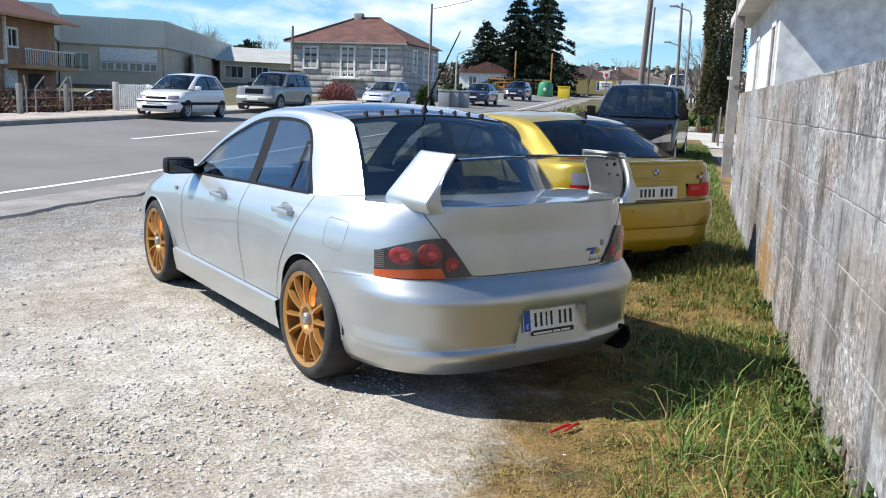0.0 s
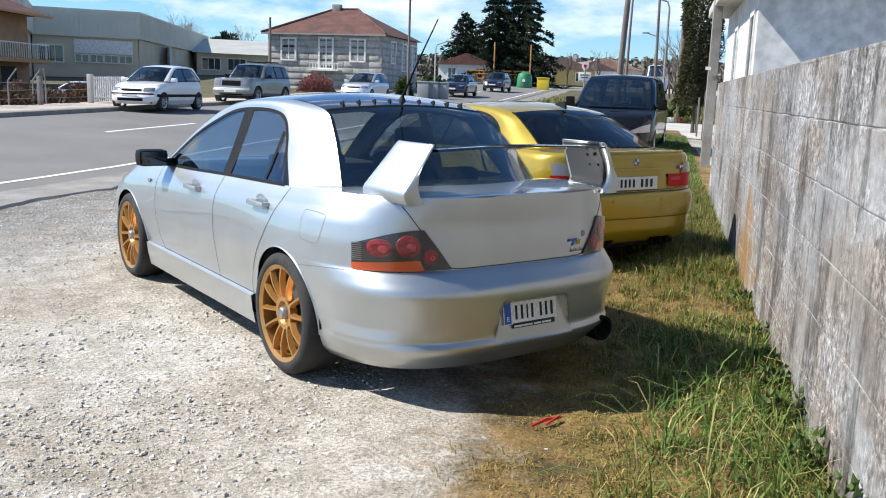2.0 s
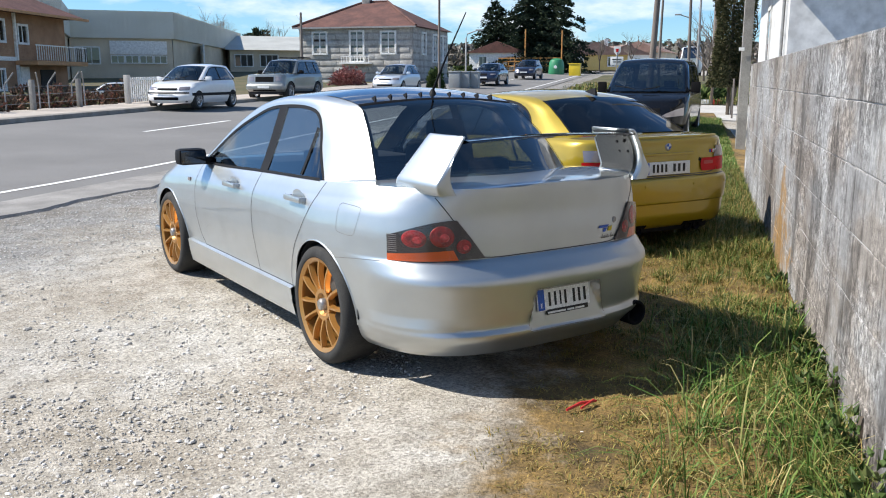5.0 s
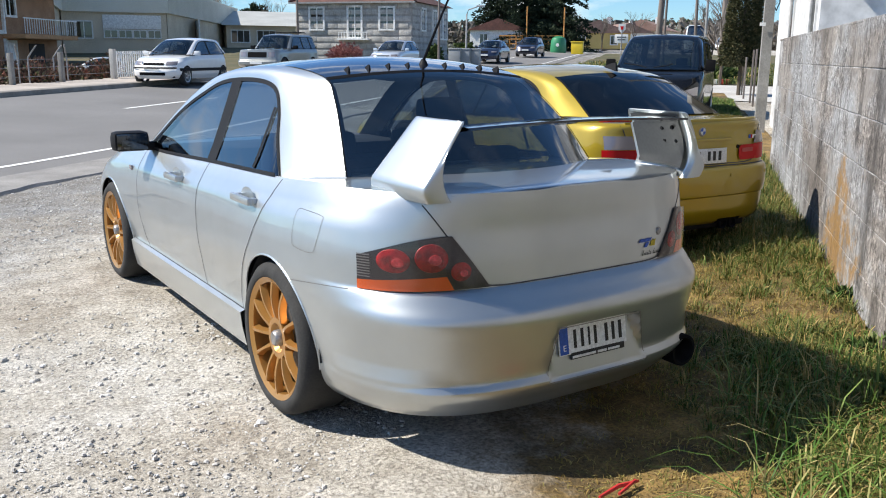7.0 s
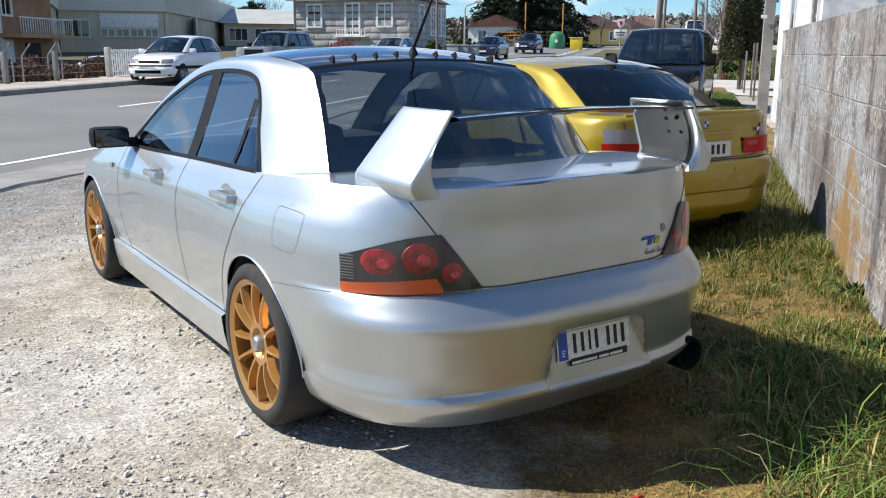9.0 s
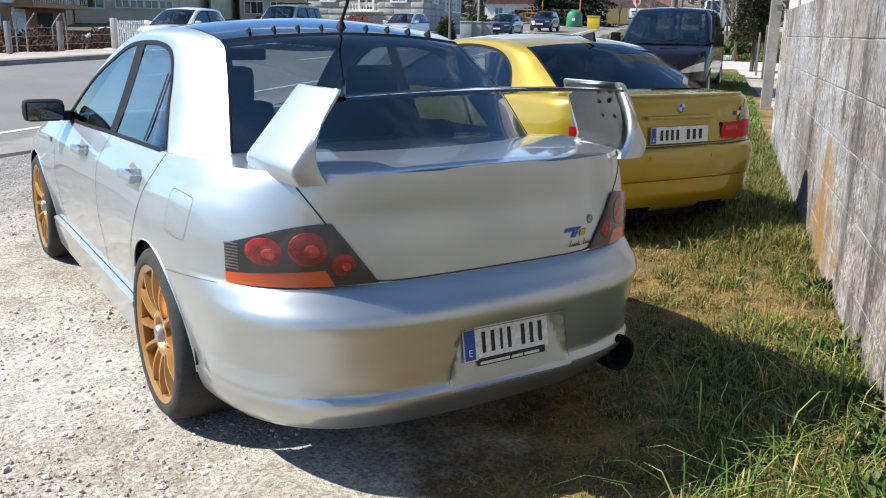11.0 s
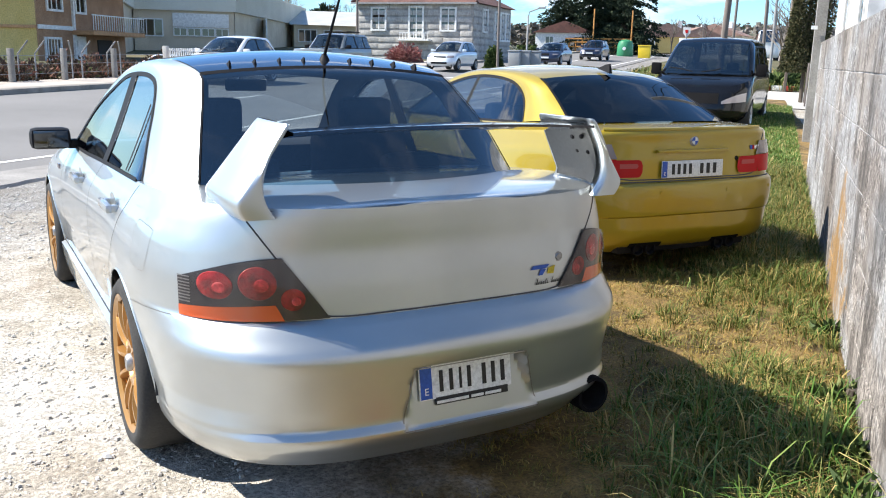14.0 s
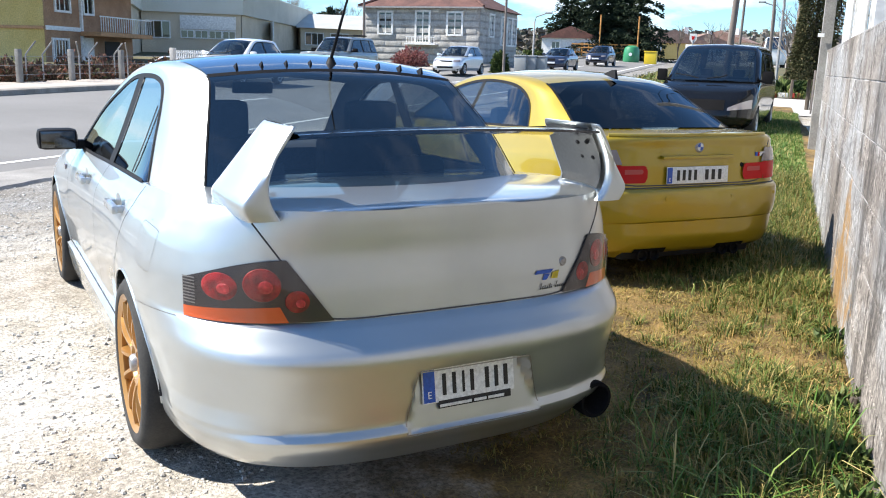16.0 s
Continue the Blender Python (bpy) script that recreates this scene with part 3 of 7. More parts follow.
# ---- the silver saloon ----
def silver_saloon():
    car = thing("silver_saloon", "silver sports saloon with gold wheels and tall boot spoiler on gravel", "car")
    sh = Shape([(0.19, -0.86, 3.47, 0.78), (0.23, -0.895, 3.52, 0.812), (0.285, -0.942, 3.56, 0.828), (0.305, -0.948, 3.57, 0.83), (0.335, -0.928, 3.57, 0.832), (0.40, -0.938, 3.58, 0.838),
                (0.50, -0.956, 3.58, 0.846), (0.555, -0.966, 3.57, 0.852), (0.575, -0.960, 3.57, 0.854), (0.615, -0.922, 3.55, 0.857), (0.648, -0.888, 3.53, 0.858), (0.664, -0.866, 3.53, 0.858),
                (0.75, -0.866, 3.45, 0.858), (0.85, -0.862, 3.35, 0.846), (0.93, -0.872, 3.2, 0.812), (0.972, -0.878, 3.15, 0.788), (0.995, -0.880, 3.1, 0.772)],
               [(-1.0, 0.994), (-0.8, 0.994), (-0.3, 0.985), (0.05, 0.962), (0.93, 0.935), (1.9, 0.905), (2.2, 0.91), (3.0, 0.83), (3.6, 0.70)], 0.76, 0.85, 3.25, 2.625, 0.022)
    R = 0.345

    def pushed(sign):
        def recess(g):
            x, y, z = g[:, :, 0] * sign, g[:, :, 1], g[:, :, 2]
            lo, hi = -0.212 + (z - 0.30) * 0.14, 0.292 - (z - 0.30) * 0.34
            k = np.clip((x - lo) / 0.022, 0, 1) * np.clip((hi - x) / 0.022, 0, 1) * np.clip((0.508 - z) / 0.022, 0, 1) * np.clip((z - 0.294) / 0.01, 0, 1) * (y < -0.7)
            k = k * k * (3 - 2 * k)
            g[:, :, 1] = y + k * np.maximum(0, -0.930 + (z - 0.297) * 0.18 - y)
            # the crease over the lip runs out towards the corners
            fade = np.clip((np.abs(x) - 0.56) / 0.16, 0, 1) * np.clip(1 - np.abs(z - 0.340) / 0.055, 0, 1) * (y < -0.45)
            g[:, :, 1] -= 0.022 * fade
            g[:, :, 0] -= sign * 0.006 * fade
        return recess
    gl, faces = body_shell(sh, R, 110, 130, 56, pushed(1))
    gr, _ = body_shell(sh, R, 110, 130, 56, pushed(-1))
    centre = {q[0]: (gl[q[0]] + gl[q[2]]) / 2 for q in faces}
    bumper, boot, fdoor, rdoor, rest = [], [], [], [], []
    for q in faces:
        x, y, z = centre[q[0]]
        if y < -0.12 and z < 0.667:
            bumper.append(q)
        elif y < -0.55 and x > -0.30 - (z - 0.667) * 0.75 - 0.08 and z >= 0.667:
            boot.append(q)
        elif 0.95 < y < 2.02 and z > 0.335:
            fdoor.append(q)
        elif 0.95 >= y > 0.40 - max(0, z - 0.335) * 0.55 and z > 0.335:
            rdoor.append(q)
        else:
            rest.append(q)
    part("body", both(rest, gl), M_SILVER, car)
    b = only(bumper, gl)
    b2 = only(bumper, gr, True)
    bump = part("rear_bumper", b.add(b2.v, b2.f), M_SILVER, car, "", 28)
    lid = part("boot_lid", both(boot, gl), M_SILVER, car)
    for right in (False, True):
        for nm, fs, hy, hz in (("front_door", fdoor, 1.30, 0.825), ("rear_door", rdoor, 0.305, 0.850)):
            d = part(nm, only(fs, gl, right), M_SILVER, car)
            x, y, z = sh.side(hy, hz, 0.0)
            h = Geo().box((x - 0.034, y, z), (0.026, 0.21, 0.034), bevel=0.012).box((x - 0.012, y + 0.085, z), (0.03, 0.03, 0.028), bevel=0.008).box((x - 0.012, y - 0.085, z), (0.03, 0.03, 0.028), bevel=0.008)
            part("door_handle", mirrored(h) if right else h, M_SILVER, d)
            cup = Geo()
            ring = [(x - 0.0035, y + 0.075 * math.cos(a), z + 0.004 + 0.045 * math.sin(a)) for a in np.linspace(0, 2 * math.pi, 25)]
            cup.add([(x + 0.001, y, z)] + ring, [(0, i, i + 1) for i in range(1, 25)])
            part("handle_recess", mirrored(cup) if right else cup, M_SILVER, d)
    lids(car, sh, M_SILVER, 1.95, 0.15, 0.010)
    U = [(-0.70, 2.12, 0.93), (-0.625, 1.72, 1.165), (-0.575, 1.42, 1.31), (-0.555, 1.12, 1.372), (-0.55, 0.80, 1.392), (-0.54, 0.45, 1.388), (-0.52, 0.18, 1.345), (-0.54, 0.07, 1.275), (-0.585, -0.07, 1.15), (-0.63, -0.20, 0.985)]
    L = [(-0.785, 2.0, 0.905), (-0.705, 1.62, 1.13), (-0.65, 1.33, 1.252), (-0.625, 1.10, 1.312), (-0.615, 0.80, 1.330), (-0.62, 0.56, 1.320), (-0.635, 0.43, 1.285), (-0.665, 0.345, 1.20), (-0.70, 0.285, 1.10), (-0.755, 0.155, 0.955)]
    bulge = [(0.16, 0.0), (0.10, 0.02), (0.05, 0.035), (0.0, 0.042), (0.0, 0.045), (0.0, 0.042), (-0.05, 0.032), (-0.10, 0.02), (-0.18, 0.01), (-0.27, 0.0)]
    column = cabin(car, sh, U, L, bulge, 2, 6, M_SILVER, M_GLASS, M_GLASS_DARK, M_GLASS_REAR, ((0.885, 1.0),), steps=6, trim=0.020, roof_band=(4.67, 6.0, M_GLOSSBLACK), glass_to=((0.16, 0.9), (0.99, 1.98)), tail=((-0.685, -0.47, 0.986), (-0.825, -0.28, 0.895)))
    for right in (False, True):
        bar = ribbon([Vector(column(0.39 + 0.015 * (1 - t), 0.006, 20)[int(1 + 17 * t)]) for t in (0.0, 0.25, 0.5, 0.75, 1.0)], 0.024, (-1, 0, 0.3))
        part("window_bar", mirrored(bar) if right else bar, M_TRIM, car)
        # rubber along the rear screen
        edge = ribbon([Vector(q) + Vector((-0.002, -0.004, 0.002)) for q in spline(U, 6)[36:]], 0.007, (-0.3, -1, 0.4))
        part("screen_seal", mirrored(edge) if right else edge, M_TRIM, car)
    us = spline(U, 6)
    top = us[36]
    part("screen_seal", ribbon([(top[0] * -s, top[1] - 0.05 * (1 - s * s) - 0.004, top[2] + 0.032 * (1 - s * s) + 0.003) for s in np.linspace(-1, 1, 21)], 0.018, (0, -0.8, 1)), M_TRIM, car)
    interior(car, -0.1, 2.0, 0.70, 0.35, ((-0.36, 0.98), (0.36, 0.98)), 0.86)
    part("parcel_shelf", Geo().box((0, -0.02, 0.93), (1.2, 0.36, 0.02)), M_INNER, car)
    part("rear_view_mirror", Geo().box((0.02, 1.42, 1.26), (0.22, 0.03, 0.06), bevel=0.012), M_INNER, car)
    # sill skirts
    for right in (False, True):
        rows = []
        for y in np.linspace(0.40, 2.24, 24):
            rows.append([sh.side(y, 0.335, 0.003), sh.side(y, 0.325, 0.026), sh.side(y, 0.25, 0.03), (sh.side(y, 0.25)[0] - 0.012, y, 0.165), (sh.side(y, 0.25)[0] + 0.08, y, 0.155)])
        g = Geo().grid(rows)
        part("sill_skirt", mirrored(g) if right else g, M_SILVER, car, "", 30)
    arch_lip(car, sh, R, 0.32, M_SILVER)
    wheel_set(car, 0.318, 0.247, 0.23, 0.868, (0.0, 2.625), M_GOLD, 6)
    # gaps between panels
    n = (-1, 0, 0.1)
    lines = [[(2.02, 0.90), (2.025, 0.75), (2.02, 0.55), (1.98, 0.42), (1.90, 0.337)], [(0.95, 0.93), (0.955, 0.80), (0.95, 0.60), (0.93, 0.45), (0.90, 0.337)],
             [(0.07, 0.955), (0.13, 0.82), (0.21, 0.70), (0.33, 0.55), (0.40, 0.42), (0.415, 0.337)], [(0.415, 0.337), (0.9, 0.337), (1.4, 0.337), (1.90, 0.337)]]
    for right in (False, True):
        for pts in lines:
            dense = spline(pts, 6)
            g = ribbon([sh.side(y, z, 0.0016) for y, z in dense], 0.0048, n)
            part("panel_gap", mirrored(g) if right else g, M_GAP, car)
    for right in (False, True):
        seam = ribbon([sh.side(y, z, 0.0016) for y, z in spline([(-0.20, 0.612), (-0.32, 0.628), (-0.45, 0.642), (-0.56, 0.650)], 5)], 0.003, n)
        part("bumper_seam", mirrored(seam) if right else seam, M_STEEL, car)
    f = [(-0.215, 0.885), (-0.37, 0.882), (-0.395, 0.862), (-0.375, 0.765), (-0.345, 0.742), (-0.235, 0.745), (-0.205, 0.765), (-0.195, 0.865), (-0.215, 0.885)]
    flap = part("fuel_flap", ribbon([sh.side(y, z, 0.0016) for y, z in spline(f, 4)], 0.0024, n), M_STEEL, car)
    edge = [(-0.63, 0.955), (-0.595, 0.90), (-0.52, 0.79), (-0.45, 0.70), (-0.405, 0.669), (-0.2, 0.667), (0.0, 0.667), (0.2, 0.667), (0.405, 0.669), (0.45, 0.70), (0.52, 0.79), (0.595, 0.90), (0.63, 0.955)]
    edge = [tuple(q) for q in spline(edge, 5)]
    part("panel_gap", ribbon([sh.rear(x, z, 0.0022) for x, z in edge], 0.0052, (0, -1, 0.15)), M_GAP, car)
    lip = [Vector(sh.rear(x, 0.9835, 0.001)) + Vector((0, 0.004, 0.0022)) for x in np.linspace(-0.60, 0.60, 41)]
    part("lip_edge", Geo().tube(lip, 0.0024, 6), M_GAP, lid, "dark edge line of the boot lid")
    # tail lamps
    for right in (False, True):
        def on(x, z, out):
            return sh.rear(x, z, out)

        def field(zlo, zhi, out, a0=0.0):
            rows = []
            for a in np.linspace(a0, 1, 22):
                xb = -0.415 - 0.38 * a
                zt = 0.850 - 0.066 * a ** 2.2
                xt = -0.548 - 0.247 * a
                col = []
                for t in np.linspace(zlo, zhi, 8):
                    z = 0.666 - 0.008 * a + (zt - 0.666) * t
                    x = xb + (xt - xb) * t
                    px, py, pz = on(x, z, 0)
                    d = Vector((min(0.0, (px + 0.55)) * 1.6, -1, 0.1)).normalized() * out
                    col.append((px + d.x, py + d.y, pz + d.z))
                rows.append(col)
            return Geo().grid(rows)
        g = field(0, 1, 0.006)
        lamp = part("tail_lamp", mirrored(g) if right else g, M_SMOKE, car, "smoked lamp with round red lights and an orange strip")
        g = field(0.0, 0.27, 0.009, 0.34)
        part("indicator", mirrored(g) if right else g, M_ORANGE, lamp)
        for lx, lz, lr in ((-0.715, 0.764, 0.042), (-0.612, 0.775, 0.050), (-0.520, 0.727, 0.034)):
            rows = []
            for r, lift in ((0.0, 0.010), (0.45, 0.010), (0.8, 0.0095), (0.97, 0.009), (1.0, 0.004)):
                ring = []
                for a in np.linspace(0, 2 * math.pi, 29):
                    px, py, pz = on(lx + lr * r * math.cos(a), lz + lr * r * math.sin(a), 0)
                    d = Vector((min(0.0, (px + 0.55)) * 1.6, -1, 0.1)).normalized() * lift
                    ring.append((px + d.x, py + d.y, pz + d.z))
                rows.append(ring)
            g = Geo().grid(rows)
            part("red_light", mirrored(g) if right else g, M_DEEPRED, lamp)
            # a smaller, brighter red disc set slightly off the light's middle
            rows = []
            for r, lift in ((0.0, 0.0125), (0.22, 0.0122), (0.34, 0.0118), (0.40, 0.009)):
                rows.append([(lambda p: (p[0] - lift * max(0.0, -p[0] - 0.55) * 1.6, p[1] - lift, p[2]))(on(lx + 0.008 + lr * r * math.cos(a), lz - 0.004 + lr * r * math.sin(a), 0)) for a in np.linspace(0, 2 * math.pi, 21)])
            g = Geo().grid(rows)
            part("bright_heart", mirrored(g) if right else g, M_LAMPHEART, lamp)
        g = field(0, 1, 0.016)
        part("lens_cover", mirrored(g) if right else g, M_LENS, lamp, "clear outer lens")
        for k in range(9):
            z = 0.705 + k * 0.0095
            rib = ribbon([(lambda p: (p[0] - 0.006, p[1] - 0.006, p[2]))(on(x, z, 0.0)) for x in np.linspace(-0.768, -0.793, 6)], 0.004, (-1, -0.6, 0))
            part("lens_rib", mirrored(rib) if right else rib, M_STEEL, lamp)
    # number plate, maker's writing as bars, lock and stickers
    number_plate(car, (0.020, -0.914, 0.434), 0.34, 0.11, pose(0, 0, 0, -10, 0, 0), [(-0.092, 0.021), (-0.056, 0.021), (-0.022, 0.014), (0.010, 0.021), (0.066, 0.023), (0.101, 0.022), (0.137, 0.024)])
    for x, w in ((-0.055, 0.115), (0.035, 0.045), (0.095, 0.06)):
        part("writing_bar", Geo().box((0.020 + x, -0.932, 0.3705), (w, 0.002, 0.009)), M_PLATE, car)
    part("lock", Geo().lathe([(0.0, -0.004), (0.010, -0.004), (0.013, 0.0), (0.017, 0.0), (0.017, 0.01)], 20).moved(Matrix.Translation(sh.rear(0.415, 0.775, 0.002)) @ pose(0, 0, 0, 0, 0, 90)), M_STEEL, lid)
    for pts, mt in (([(0.30, 0.725), (0.375, 0.725), (0.36, 0.712), (0.29, 0.712)], M_PLATEBLUE), ([(0.335, 0.71), (0.36, 0.71), (0.345, 0.69), (0.325, 0.69)], M_PLATEBLUE), ([(0.37, 0.712), (0.40, 0.718), (0.395, 0.69), (0.365, 0.692)], M_STICKER)):
        part("sticker", Geo().add([sh.rear(x, z + 0.03, 0.003) for x, z in pts], [(0, 1, 2, 3)]), mt, lid)
    script = Geo()
    rs = random.Random(4)
    for k in range(13):
        x, h = 0.316 + 0.0098 * k, rs.choice((0.010, 0.012, 0.018)) if k not in (0, 7) else 0.022
        if k == 6:
            continue
        script.add([sh.rear(x + dx, 0.688 + dz, 0.003) for dx, dz in ((0, 0), (0.0036, 0), (0.0036 + h * 0.35, h), (h * 0.35, h))], [(0, 1, 2, 3)])
        script.add([sh.rear(x + dx, 0.688 + dz, 0.003) for dx, dz in ((0.003, 0), (0.0085, 0.001), (0.0085, 0.004), (0.003, 0.003))], [(0, 1, 2, 3)])
    part("script_bar", script, M_INK, lid, "small black script, unreadable strokes")
    # grey ribbon that paints the shading along the plate recess's rim
    rim_line = [(-0.212 + (z - 0.30) * 0.14, z) for z in np.linspace(0.30, 0.50, 8)] + [(x, 0.502) for x in np.linspace(-0.18, 0.22, 8)] + [(0.292 - (z - 0.30) * 0.34, z) for z in np.linspace(0.50, 0.30, 8)]
    part("recess_shade_line", ribbon([sh.rear(x, z, 0.0015) for x, z in rim_line] + [sh.rear(x, 0.298, 0.0015) for x in np.linspace(0.29, -0.21, 8)], 0.004, (0, -1, 0)), M_STEEL, bump)
    # exhaust
    ex = Geo().lathe([(0.034, 0.10), (0.054, 0.0), (0.066, 0.0), (0.068, 0.012), (0.066, 0.15), (0.03, 0.16)], 28).moved(Matrix.Translation((0.578, -0.880, 0.256)) @ pose(0, 0, 0, 0, 0, 90))
    part("exhaust_tip", ex, M_MATTBLACK, car, "black exhaust tip")
    part("underbody", Geo().box((0, 1.35, 0.27), (1.36, 3.6, 0.10), bevel=0.03), M_INNER, car)
    # spoiler: leaning end plates with a thin wing between
    sp = None
    for right in (False, True):
        rows = []
        for t in list(np.linspace(0, 0.92, 22)) + [0.955, 0.98, 0.994, 1.0]:
            z = 0.972 + 0.265 * t
            k = (1 - t) ** 3
            tuck = max(0.0, 1 - t / 0.22) ** 1.6
            front = -0.455 - 0.080 * t
            back = -0.842 + 0.012 * k
            xo = -0.722 + 0.182 * t + 0.055 * tuck
            xi = -0.700 + 0.176 * t + 0.135 * k
            th = xi - xo
            mid = (front + back) / 2
            loop = [(xo + 0.016, front), (xo + 0.003, front - 0.035), (xo - 0.003, mid), (xo, back + 0.06), (xo + 0.004, back + 0.016), (xo + 0.016, back),
                    (xi - 0.014, back - 0.004), (xi - 0.002, back + 0.010), (xi - 0.001, back + 0.030), (xi - 0.012 - 0.3 * max(0, th - 0.04), back + 0.055), (xo + 0.024, mid + 0.01), (xo + 0.022, front - 0.02), (xo + 0.016, front)]
            loop = [tuple(q) for q in spline([(x, y, z) for x, y in loop], 4)][:-1]
            if t > 0.92:
                q = ((t - 0.92) / 0.08)
                q = 1 - math.sqrt(max(0.0, 1 - q * q))
                cx, cy = sum(p[0] for p in loop) / len(loop), sum(p[1] for p in loop) / len(loop)
                loop = [(cx + (x - cx) * (1 - 0.5 * q), cy + (y - cy) * (1 - 0.07 * q), zz) for x, y, zz in loop]
            rows.append(loop + [loop[0]])
        g = Geo().grid(rows)
        g.add(rows[-1][:-1], [tuple(range(len(rows[-1]) - 1))])
        if not right:
            sp = part("spoiler", g, M_SILVER, car, "tall silver boot spoiler on two leaning end plates", 75)
        else:
            part("end_plate", mirrored(g), M_SILVER, sp, "", 75)
        # a sheet over the inner face, darker grey than the plate's silver
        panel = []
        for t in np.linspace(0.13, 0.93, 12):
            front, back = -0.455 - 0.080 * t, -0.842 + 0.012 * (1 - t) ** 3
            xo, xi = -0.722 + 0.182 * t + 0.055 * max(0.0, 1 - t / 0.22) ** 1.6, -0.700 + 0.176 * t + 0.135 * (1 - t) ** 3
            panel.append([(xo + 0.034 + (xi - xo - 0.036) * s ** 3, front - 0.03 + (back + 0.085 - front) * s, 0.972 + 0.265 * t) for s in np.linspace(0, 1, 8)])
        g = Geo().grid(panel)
        part("inner_face", mirrored(g) if right else g, M_INNERGREY, sp, "dark grey inner face with four bolts")
        for by, bz in ((-0.70, 1.165), (-0.755, 1.17), (-0.69, 1.115), (-0.75, 1.115)):
            t = (bz - 0.972) / 0.265
            xi = -0.722 + 0.182 * t + 0.031
            bolt = Geo().lathe([(0, 0.004), (0.006, 0.004), (0.009, 0.0), (0.009, -0.004)], 10, c=(xi, by + 0.0, bz))
            part("bolt", mirrored(bolt) if right else bolt, M_TRIM, sp)
    wing = []
    for x in np.linspace(-0.525, 0.525, 25):
        up = 0.012 * (1 - (x / 0.525) ** 2)
        wing.append([(x, -0.70, 1.196 + up), (x, -0.73, 1.212 + up), (x, -0.79, 1.218 + up), (x, -0.86, 1.216 + up), (x, -0.862, 1.208 + up), (x, -0.79, 1.196 + up), (x, -0.73, 1.188 + up), (x, -0.70, 1.196 + up)])
    part("wing", Geo().grid(wing), M_GLOSSBLACK, sp, "thin dark wing blade")
    # roof fins and aerial
    for k, x in enumerate(np.linspace(-0.40, 0.40, 9)):
        z = 1.348 + 0.034 * (1 - (x / 0.54) ** 2)
        if k == 4:
            base = part("aerial_base", Geo().lathe([(0.0, 0.042), (0.010, 0.04), (0.024, 0.010), (0.036, 0.0), (0.036, -0.01)], 16, "z", (x, 0.24, z + 0.008)), M_TRIM, car)
            part("aerial", Geo().tube([(x, 0.24, z + 0.04), (x, 0.09, z + 0.24), (x, -0.09, z + 0.46)], [0.007, 0.005, 0.003], 8), M_TRIM, base)
        else:
            g = Geo().add([(x - 0.008, 0.20, z - 0.004), (x + 0.008, 0.20, z - 0.004), (x, 0.285, z + 0.010), (x, 0.208, z + 0.036), (x - 0.002, 0.202, z + 0.031), (x + 0.002, 0.202, z + 0.031)], [(0, 2, 3, 4), (1, 5, 3, 2), (0, 4, 5, 1), (4, 3, 5)])
            part("roof_fin", g, M_TRIM, car)
    soft_mirror(car, (-0.905, 1.93, 0.958), (0.20, 0.12, 0.112), M_TRIM)
    soft_mirror(car, (0.905, 1.93, 0.958), (0.20, 0.12, 0.112), M_TRIM, 1)
    x, y, z = sh.side(2.16, 0.78, 0.004)
    part("side_repeater", Geo().box((x, y, z), (0.012, 0.05, 0.028), bevel=0.005), M_CLEARLAMP, car)
    part("front_lip", Geo().box((0, 3.3, 0.21), (1.5, 0.5, 0.05), bevel=0.02), M_SILVER, car)
    return car


